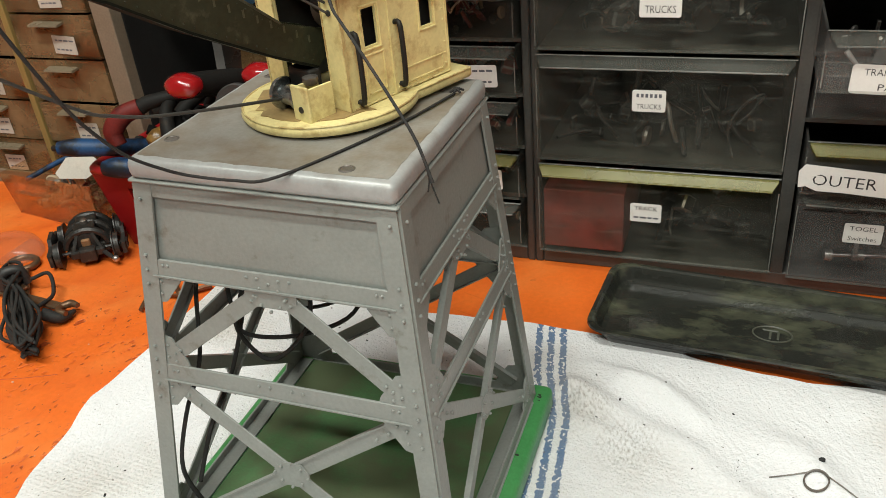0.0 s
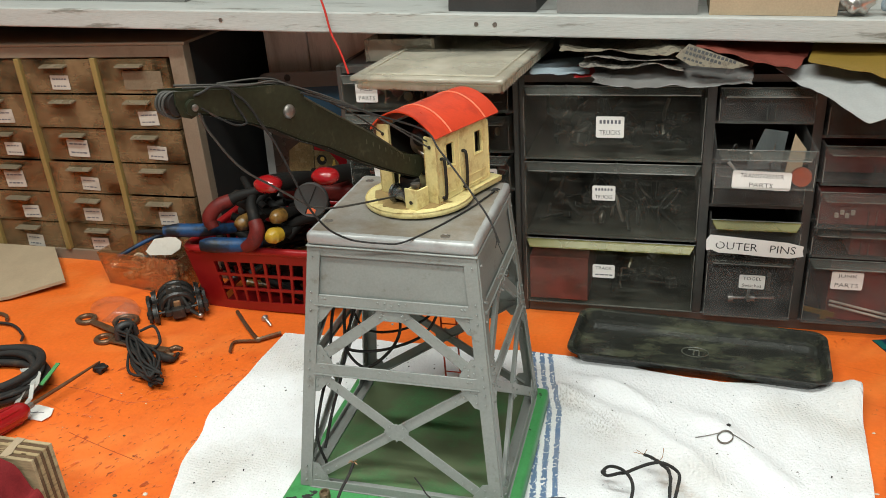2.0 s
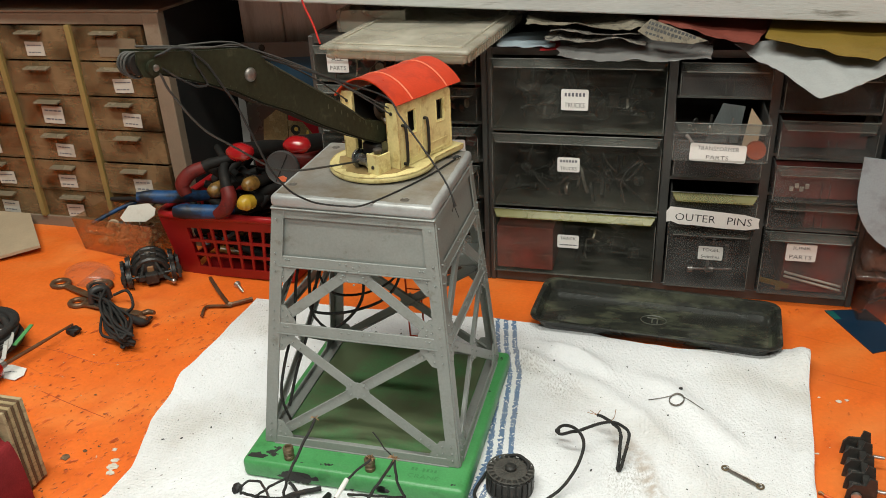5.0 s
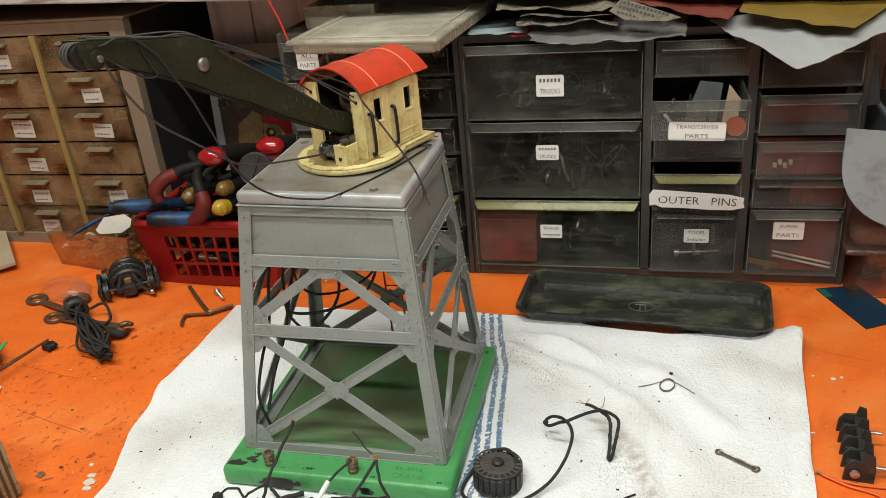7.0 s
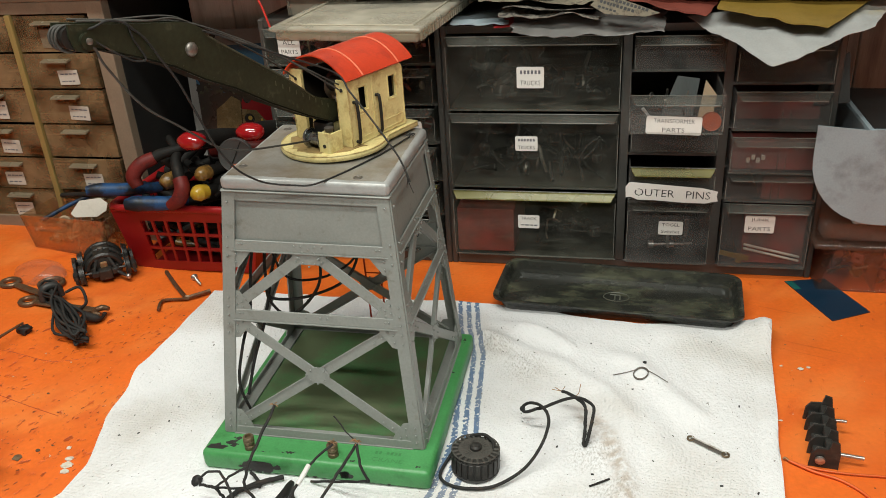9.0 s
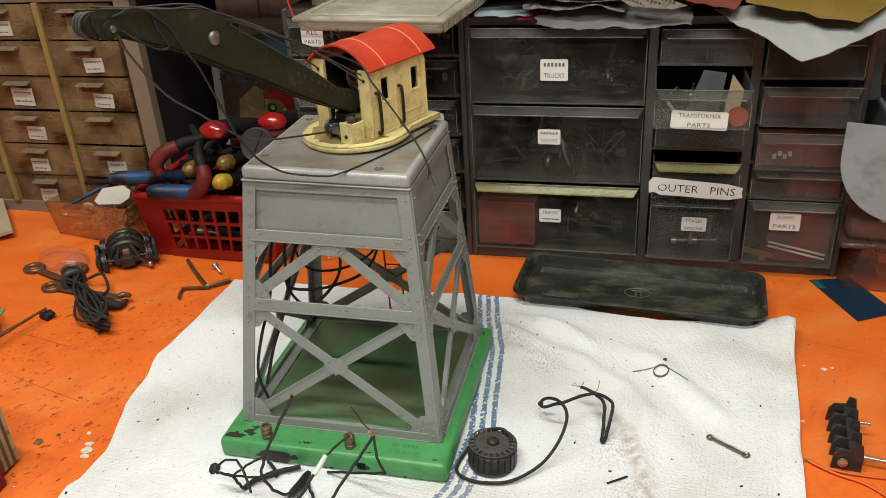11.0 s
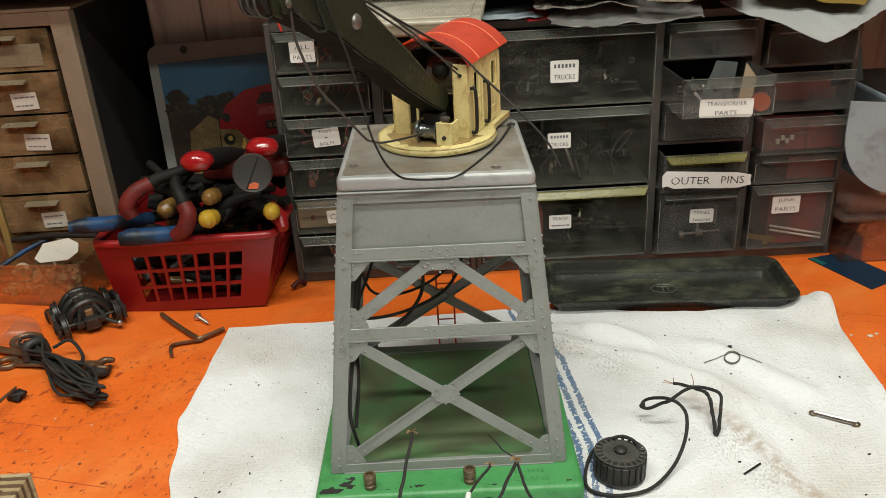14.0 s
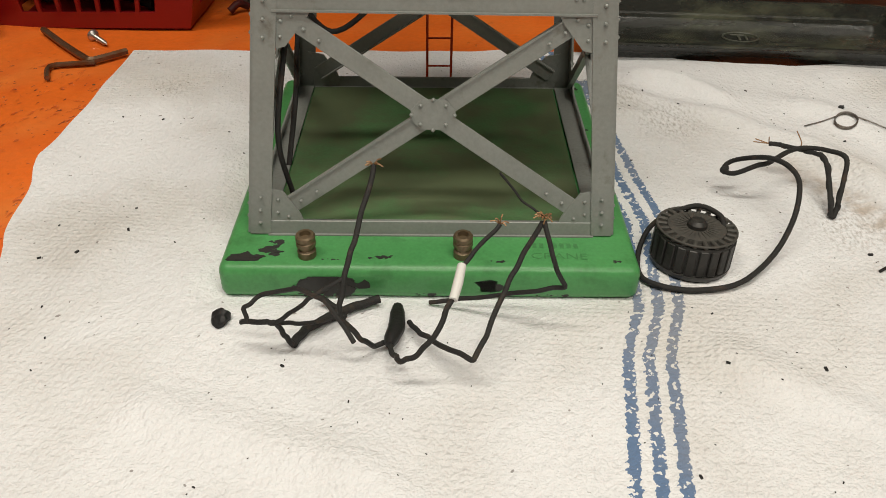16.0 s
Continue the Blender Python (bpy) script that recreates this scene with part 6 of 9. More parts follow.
def left_cabinet():
    """The old steel cabinet with smoky drawers and yellow wooden stiles."""
    Y, YB, X1, X0, ZT, ZB = 0.346, 0.556, -0.3325, -0.885, 0.2930, 0.0150
    t = thing("drawer_cabinet", (-0.60, 0.43, 0.0), "old beige steel cabinet of smoky brown drawers with paper labels", "drawer cabinet")
    part("side_panel", box(B(), (X1 - 0.003, Y + 0.010, ZB - 0.010), (X1, YB, ZT - 0.002), 0.0008), CHARCOAL, t, "charcoal side panel")
    part("side_panel", box(B(), (X0, Y + 0.010, ZB - 0.004), (X0 + 0.003, YB, ZT - 0.002), 0.0008), CHARCOAL, t)
    part("top_panel", box(B(), (X0 - 0.002, Y - 0.004, ZT - 0.0018), (X1 + 0.002, YB, ZT + 0.0015), 0.001), CAB_METAL, t, "scuffed steel top")
    part("back_panel", box(B(), (X0 + 0.003, YB - 0.003, ZB), (X1 - 0.003, YB, ZT - 0.002), 0), CHARCOAL, t)
    part("corner_post", box(B(), (X1 - 0.0200, Y - 0.004, ZB - 0.011), (X1 - 0.0002, Y + 0.0098, ZT - 0.002), 0.001), CAB_METAL, t, "rusty beige steel corner post")
    part("top_rail", box(B(), (X0, Y - 0.003, ZT - 0.0150), (X1 - 0.0202, Y + 0.009, ZT - 0.002), 0.0008), CAB_METAL, t)
    part("bottom_rail", box(B(), (X0, Y - 0.003, ZB + 0.001), (X1 - 0.0202, Y + 0.009, ZB + 0.0180), 0.0008), CAB_METAL, t)
    xs = [-0.3530, -0.4520, -0.5560, -0.6600, -0.7640, -0.8820]
    pitch = 0.0415
    for x in xs[1:-1]:
        part("stile", box(B(), (x - 0.0034, Y - 0.0060, ZB + 0.0185), (x + 0.0034, Y + 0.020, ZT - 0.0152), 0.0006), YELLOW_STRIP, t, "yellow varnished wooden stile")
    labels = {(0, 1): 1, (0, 2): 1, (0, 4): 1, (1, 0): 1, (1, 2): 2, (1, 3): 1, (1, 4): 1, (1, 5): 1, (2, 1): 1, (2, 2): 1, (2, 3): 2, (2, 4): 1, (2, 5): 1, (3, 0): 1, (3, 2): 1, (3, 4): 1, (4, 1): 1}
    rnd = random.Random(5)
    for c in range(5):
        xr, xl = xs[c] - 0.0046, xs[c + 1] + 0.0046
        for r in range(6):
            z1 = ZT - 0.0168 - pitch * r
            z0 = z1 - pitch + 0.0024
            yf = Y - rnd.uniform(0.0, 0.004)
            bm = open_box(B(), (xl, yf, z0), (xr, yf + 0.13, z1), 0.0018)
            d = part("drawer", bm, SMOKE, t, "smoky brown plastic drawer")
            cx = (xl + xr) / 2 - 0.002
            g = prism(B(), [(0, 0), (-0.0085, -0.0012), (-0.0090, -0.0028), (-0.0075, -0.0030), (0, -0.0022)], cx - 0.0165, cx + 0.0165, Matrix(((0, 0, 1, 0), (1, 0, 0, yf), (0, 1, 0, z1 - 0.0055), (0, 0, 0, 1))))
            part("grip", g, SMOKE_TAB, d, "pale plastic finger grip")
            if (c, r) in labels:
                big = labels[c, r] == 2
                card(d, cx + rnd.uniform(-0.002, 0.012), yf - 0.0002, z0 + (0.0150 if big else 0.0125), 0.0290 if big else 0.0250, 0.0215 if big else 0.0165, (), 2, tilt=rnd.uniform(-3, 2), rounded=0.0006, material=PAPER_OLD)
            elif (c, r) == (0, 0):
                card(d, cx + 0.012, yf - 0.0002, z0 + 0.0150, 0.050, 0.0210, (), 0, material=SMOKE_TAB, rounded=0.0006)
            part("drawer_divider", box(B(), (xl - 0.0002, Y + 0.004, z0 - 0.0018), (xr + 0.0002, YB - 0.0035, z0 - 0.0006), 0), CHARCOAL, t)
            if r < 5 or c > 0:
                clutter(xl + 0.003, xr - 0.003, yf + 0.006, yf + 0.09, z0 + 0.0017, 7, 200 + c * 10 + r, (DULL_STEEL, CARDBOARD, BRASS, RUBBER), 0.011, "small metal and brown parts in a smoky drawer")


left_cabinet()


# ---- things on the cabinets and the shelf ----
def sheet(name, at, turn, lean, corners, material, label, category, bend=0.003, seed=1.0, n=34, thick=0.0004):
    """A creased sheet of paper or film over a four-cornered outline."""
    bm = B()
    a, b, c, d = [Vector(p) for p in corners]
    m = Matrix.Translation(at) @ Matrix.Rotation(radians(turn), 4, "Z") @ Matrix.Rotation(radians(lean), 4, "X")
    grid = []
    for j in range(n + 1):
        row = []
        for i in range(n + 1):
            u, v = i / n, j / n
            p = a.lerp(b, u).lerp(d.lerp(c, u), v)
            edge = 0.004 * noise.noise((u * 5, v * 5, seed + 9)) if i in (0, n) or j in (0, n) else 0
            z = bend * noise.noise((p.x * 22, p.y * 22, seed)) + bend * 0.7 * abs(noise.noise((p.x * 45 + p.y * 20, p.y * 9, seed * 2))) - bend * 0.45 * abs(noise.noise((p.x * 70 - p.y * 40, p.y * 50, seed * 3)))
            row.append(bm.verts.new(m @ Vector((p.x + edge, p.y + edge, (p.z if len(p) > 2 else 0) + z))))
        grid.append(row)
    low = [[bm.verts.new(v.co - Vector((0, 0, thick))) for v in row] for row in grid]
    for j in range(n):
        for i in range(n):
            bm.faces.new((grid[j][i], grid[j][i + 1], grid[j + 1][i + 1], grid[j + 1][i]))
            bm.faces.new((low[j][i], low[j + 1][i], low[j + 1][i + 1], low[j][i + 1]))
    for i in range(n):
        bm.faces.new((low[0][i], low[0][i + 1], grid[0][i + 1], grid[0][i]))
        bm.faces.new((grid[n][i], grid[n][i + 1], low[n][i + 1], low[n][i]))
        bm.faces.new((grid[i][0], grid[i + 1][0], low[i + 1][0], low[i][0]))
        bm.faces.new((low[i][n], low[i + 1][n], grid[i + 1][n], grid[i][n]))
    return lone(name, bm, material, label, category, smooth=60)


def on_cabinets():
    # the flat clear case that overhangs the drawers
    m = Matrix.Translation((-0.019, 0.310, 0.2690)) @ Matrix.Rotation(radians(-6), 4, "Z") @ Matrix.Rotation(radians(1.0), 4, "X")
    t = thing("storage_case", (-0.02, 0.33, 0.27), "flat scuffed clear plastic case lying on the cabinet", "plastic case")
    bm = box(B(), (-0.0690, -0.0760, 0.0), (0.0690, 0.110, 0.0085), 0.003, m, 2)
    part("tray", bm, CASE, t, smooth=50)
    bm = box(B(), (-0.0730, -0.0800, 0.0087), (0.0730, 0.114, 0.0135), 0.002, m, 2)
    part("lid", bm, CASE, t, smooth=50)
    for lo, hi in (((-0.0640, -0.0720, 0.0136), (0.0640, -0.0690, 0.0150)), ((-0.0640, -0.0690, 0.0136), (-0.0610, 0.105, 0.0150)), ((0.0610, -0.0690, 0.0136), (0.0640, 0.105, 0.0150))):
        part("lid_ridge", box(B(), lo, hi, 0.0007, m), CASE, t)
    for k in range(26):
        y = -0.070 + 0.0068 * k
        part("rib", box(B(), (0.0688, y, 0.0006), (0.0706, y + 0.003, 0.0080), 0.0004, m, 1), CASE, t)
    part("contents", box(B(), (-0.0650, -0.0720, 0.0012), (0.0650, 0.104, 0.0055), 0.001, m), CARDBOARD, t, "brown paper seen through the case")
    for k in range(9):
        part("embossed_mark", box(B(), (-0.036 + 0.0085 * k, -0.0765, 0.0022), (-0.0315 + 0.0085 * k, -0.0759, 0.0062), 0.0002, m, 1), CASE, t)
    tray = thing("plastic_tray", (-0.085, 0.40, 0.270), "small clear plastic tray on the cabinet", "tray")
    part("surround", lattice(B(), [-0.125, -0.122, -0.053, -0.050], [0.350, 0.353, 0.437, 0.440], {(1, 1)}, 0.022, lambda u, v, k: Vector((u, v, 0.2702 + k))), CASE, tray)
    # papers
    sheet("newspaper", (0, 0, 0), 0, 0, ((0.080, 0.315, 0.2865), (0.193, 0.311, 0.2840), (0.210, 0.400, 0.2830), (0.070, 0.400, 0.2850)), NEWS_PALE, "crumpled yellowed newspaper under the shelf", "newspaper", 0.007, 3.0)
    sheet("newspaper", (0, 0, 0), 0, 0, ((0.100, 0.308, 0.2735), (0.192, 0.304, 0.2715), (0.200, 0.400, 0.2700), (0.100, 0.400, 0.2720)), NEWS, "folded old newspaper under the shelf", "newspaper", 0.006, 6.0)
    sheet("newspaper", (0, 0, 0), 0, 0, ((0.103, 0.312, 0.2800), (0.182, 0.307, 0.2775), (0.200, 0.400, 0.2740), (0.100, 0.400, 0.2760)), NEWS, "folded old newspaper under the shelf", "newspaper", 0.005, 21.0)
    sheet("wrapper", (0, 0, 0), 0, 0, ((0.093, 0.316, 0.2605), (0.111, 0.315, 0.2605), (0.113, 0.345, 0.2690), (0.094, 0.345, 0.2670)), RED_PLASTIC, "small crimson wrapper lying on the cabinet", "wrapper", 0.003, 23.0)
    sheet("red_paper", (0, 0, 0), 0, 0, ((0.200, 0.313, 0.2885), (0.284, 0.300, 0.2715), (0.318, 0.400, 0.2860), (0.210, 0.400, 0.2880)), RED_PAPER, "brick-red paper under the shelf", "paper", 0.004, 8.0)
    sheet("plastic_bag", (0, 0, 0), 0, 0, ((0.112, 0.302, 0.2590), (0.250, 0.301, 0.2555), (0.252, 0.335, 0.2720), (0.112, 0.335, 0.2700)), FILM_BAG, "crumpled clear plastic bag on the cabinet", "plastic bag", 0.006, 11.0)
    sheet("blue_paper", (0.085, 0.335, 0.2630), 8, 0, ((-0.035, -0.016, 0.003), (0.020, -0.020, 0.002), (0.03, 0.05, 0.002), (-0.035, 0.05, 0.002)), PAPER_BLUE, "pale blue paper lying on the cabinet", "paper", 0.003, 13.0)
    # a torn strip of newsprint with rows of illegible print
    news = thing("newsprint_strip", (0.235, 0.30, 0.285), "torn strip of newspaper with bold headline print under the shelf", "newspaper")
    nm = upright(0.2095, 0.3015, 0.2825, -25) @ Matrix.Rotation(radians(-18), 4, "Z")
    part("paper", prism(B(), [(-0.0244, -0.0074), (-0.0215, -0.0010), (-0.0174, 0.0065), (-0.0020, 0.0058), (0.0361, 0.0038), (0.0250, -0.0030), (0.0080, -0.0072), (-0.0096, -0.0110)], 0, 0.0005, nm), NEWS_PALE, news)
    for row, (y, h, end) in enumerate(((0.0015, 0.0026, 0.026), (-0.0028, 0.0026, 0.014), (-0.0072, 0.0018, -0.002))):
        x = -0.0175
        while x < end:
            w = 0.0012 + 0.0014 * abs(math.sin(x * 900 + row))
            part("print_bar", box(B(), (x, y, 0.0005), (x + w, y + h, 0.0007), 0, nm), INK, news)
            x += w + 0.0010
    # white sheet with a yellow envelope, hanging over the edge
    sheet("white_paper", (0.338, 0.2880, 0.2610), 0, 0, ((-0.004, -0.048, -0.019), (0.082, 0.004, 0.002), (0.12, 0.09, 0.012), (-0.068, 0.035, 0.008)), PAPER_SHEET, "white sheet of paper hanging over the cabinet's edge", "paper", 0.004, 15.0)
    sheet("envelope", (0, 0, 0), 0, 0, ((0.2935, 0.305, 0.2765), (0.380, 0.277, 0.2645), (0.440, 0.360, 0.2790), (0.310, 0.400, 0.2860)), PAPER_YELLOW, "yellow envelope lying on the white sheet", "envelope", 0.0015, 17.0)
    # box and tub at the end of the cabinet
    tub = thing("plastic_tub", (0.46, 0.36, 0), "clear plastic tub of red-brown parts standing on the bench", "plastic tub")
    bm = B()
    x0, x1, y0, y1 = 0.412, 0.520, 0.306, 0.42
    lattice(bm, [x0, x0 + 0.002, 0.4640, 0.4655, x1 - 0.002, x1], [y0, y0 + 0.002, y1 - 0.002, y1], {(1, 1), (3, 1)}, 0.048, lambda u, v, k: Vector((u - 0.010 * (k / 0.048) * (0.466 - u) / 0.054 * -1, v - 0.008 * k / 0.048 * (1 if v < 0.35 else -1), 0.0005 + k)))
    part("surround", bm, TUB, tub)
    part("lid", box(B(), (x0 - 0.010, y0 - 0.011, 0.0500), (x1 + 0.008, y1 + 0.008, 0.0560), 0.002), TUB, tub, smooth=50)
    part("lid_top", box(B(), (x0 - 0.004, y0 - 0.004, 0.0562), (x1 + 0.002, y1 + 0.002, 0.0800), 0.004), TUB, tub, smooth=50)
    clutter(x0 + 0.004, x1 - 0.004, y0 + 0.004, y1 - 0.01, 0.002, 60, 77, (RED_BROWN, RED_BROWN, ORANGE_PART, AMBER), 0.016, "red-brown and orange plastic parts filling a clear tub")
    bx = thing("plastic_box", (0.45, 0.32, 0.081), "pale blue-white plastic box with a bent flap on the tub", "box")
    front = [(0.386, 0.178)] + [(0.450 + 0.064 * math.cos(radians(v)), 0.147 + 0.064 * math.sin(radians(v))) for v in range(180, 271, 10)] + [(0.520, 0.0830), (0.520, 0.178), (0.428, 0.174)]
    part("front_panel", prism(B(), front, -0.0014, 0.0, upright(0, 0.2850, 0)), BOX_BLUE, bx)
    part("body", box(B(), (0.4290, 0.2868, 0.0815), (0.5200, 0.420, 0.1740), 0.003), BOX_BLUE, bx)
    part("tape", box(B(), (0.4700, 0.2834, 0.0850), (0.4745, 0.2849, 0.1740), 0, None), CLEAR_EDGE, bx, "clear tape down the front")
    # the body is solid; this dark sheet paints the shade inside an open top
    part("shade_sheet", prism(B(), [(0.4330, 0.2900), (0.5170, 0.2900), (0.5170, 0.4160), (0.4330, 0.4160)], 0.1741, 0.1745), CHARCOAL, bx, "charcoal sheet standing for shade in the open top")
    part("flap", prism(B(), [(0.392, 0.186), (0.424, 0.190), (0.420, 0.236), (0.400, 0.226)], 0, 0.0012, Matrix.Translation((-0.004, 0.292, 0)) @ Matrix.Rotation(radians(75), 4, "X") @ Matrix.Translation((0.003, -0.001, 0))), RUBBER, bx, "dark folded flap")
    # grey boards behind the tub
    lone("grey_board", box(B(), (0.4150, 0.5300, 0.0), (0.4720, 0.5420, 0.2900), 0.002), GREY_PLANK, "dusty grey board standing against the wall", "board")
    lone("grey_board", box(B(), (0.4740, 0.5360, 0.0), (0.6200, 0.5500, 0.2850), 0.002), GREY_PLANK, "dusty grey plank standing against the wall", "board")
    # a dark card under the tub
    c = thing("blue_card", (0.415, 0.29, 0), "dark blue card lying on the bench under the tub", "card")
    part("sheet", prism(B(), [(0.3850, 0.3200), (0.4160, 0.2470), (0.4530, 0.2670), (0.4250, 0.3300)], 0.0003, 0.0011), BLUE_CARD, c)
    part("edge", prism(B(), [(0.3850, 0.3195), (0.3920, 0.3030), (0.3985, 0.3050), (0.3930, 0.3195)], 0.0012, 0.0014), TEAL, c)


def on_shelf():
    m = SHELF
    for x0, x1, y0, h, material, name, label in ((-0.60, -0.34, 0.05, 0.07, GREY_BOARD, "storage_box", "grey box standing on the shelf"), (-0.30, -0.06, 0.08, 0.09, CHARCOAL, "storage_box", "dark box standing on the shelf"), (-0.03, 0.055, 0.012, 0.055, RUBBER, "parts_tray", "dark rubber parts tray on the shelf"), (0.075, 0.20, 0.008, 0.05, GREY_BOARD, "parts_tray", "grey parts tray on the shelf"), (0.21, 0.315, 0.010, 0.05, CARDBOARD, "parts_tray", "brown parts tray on the shelf"), (0.43, 0.60, 0.03, 0.08, CHARCOAL, "storage_box", "dark box standing on the shelf")):
        t = thing(name, m @ Vector(((x0 + x1) / 2, 0.1, 0.021)), label, "box", "boxes on the shelf")
        part("surround", lattice(B(), [x0, x0 + 0.003, x1 - 0.003, x1], [y0, y0 + 0.003, 0.20, 0.203], {(1, 1)}, h, lambda u, v, k: m @ Vector((u, v, 0.0208 + k))), material, t)
        part("bottom", box(B(), (x0 + 0.0032, y0 + 0.0032, 0.0208), (x1 - 0.0032, 0.1998, 0.023), 0, m), material, t)
    for x, y, s in ((0.330, 0.016, 1), (0.365, 0.018, 2), (0.385, 0.02, 3)):
        lone("metal_part", blob(B(), (x, y, 0.0315), 0.011, (1.3, 0.9, 0.9), 0.5, 3, m, 0, s), STEEL if s != 2 else PAPER_BLUE, "bright metal part lying on the shelf", "metal part", "parts on the shelf", smooth=50)
    # red wire that hangs from the shelf
    lone("red_wire", tube(B(), [(-0.155, 0.318, 0.345), (-0.150, 0.317, 0.327), (-0.146, 0.317, 0.305), (-0.138, 0.317, 0.285), (-0.132, 0.316, 0.265)], 0.0011, 7), RED_CORD, "red wire hanging down from the shelf", "wire", smooth=80)


on_cabinets()
on_shelf()


# ---- on the bench, behind ----
def cloth_z(x, y):
    return towel_height(x, y) + rise(x)


def drip_tray():
    t = thing("drip_tray", (0.215, 0.27, 0), "shallow oily black plastic tray lying on the bench", "tray")
    a = Matrix.Translation((0.2178, 0.2612, 0.0)) @ Matrix.Rotation(radians(-4.2), 4, "Z")

    def ring(hx, hy, r, z, n=8):
        pts = []
        for cx, cy, a0 in ((hx - r, hy - r, 0), (-hx + r, hy - r, 90), (-hx + r, -hy + r, 180), (hx - r, -hy + r, 270)):
            pts += [Vector((cx + r * math.cos(radians(a0 + 90 * k / n)), cy + r * math.sin(radians(a0 + 90 * k / n)), z)) for k in range(n + 1)]
        return pts

    bm = B()
    loops = [ring(0.1075, 0.0345, 0.010, 0.0005), ring(0.1090, 0.0360, 0.011, 0.0025), ring(0.1140, 0.0410, 0.013, 0.0140), ring(0.1165, 0.0440, 0.015, 0.0152), ring(0.1185, 0.0458, 0.015, 0.0163), ring(0.1182, 0.0456, 0.015, 0.0178), ring(0.1158, 0.0430, 0.014, 0.0180), ring(0.1138, 0.0412, 0.013, 0.0170), ring(0.1100, 0.0385, 0.011, 0.0078), ring(0.1070, 0.0360, 0.010, 0.0064), ring(0.1010, 0.0300, 0.008, 0.0069)]
    vs = [[bm.verts.new(a @ p) for p in l] for l in loops]
    for p, q in zip(vs, vs[1:]):
        for k in range(len(p)):
            j = (k + 1) % len(p)
            bm.faces.new((p[k], p[j], q[j], q[k]))
    bm.faces.new(vs[0][::-1]), bm.faces.new(vs[-1])
    bmesh.ops.recalc_face_normals(bm, faces=bm.faces)
    part("pan", bm, TRAY, t, smooth=24)
    # moulded round mark
    c = a @ Matrix.Translation((0.0, -0.0015, 0.0069))
    part("mark", tube(B(), [c @ Vector((0.0125 * math.cos(v), 0.0085 * math.sin(v), 0.0004)) for v in np.linspace(0, 2 * math.pi, 13)[:-1]], 0.0006, 6, 3, True), TRAY_MARK, t, "raised oval mark")
    for lo, hi in (((-0.0065, 0.0030, 0), (0.0035, 0.0046, 0.0009)), ((-0.0020, -0.0060, 0), (-0.0004, 0.0030, 0.0009)), ((0.0030, -0.0055, 0), (0.0046, 0.0028, 0.0009))):
        part("mark", box(B(), lo, hi, 0.0003, c, 1), TRAY_MARK, t)


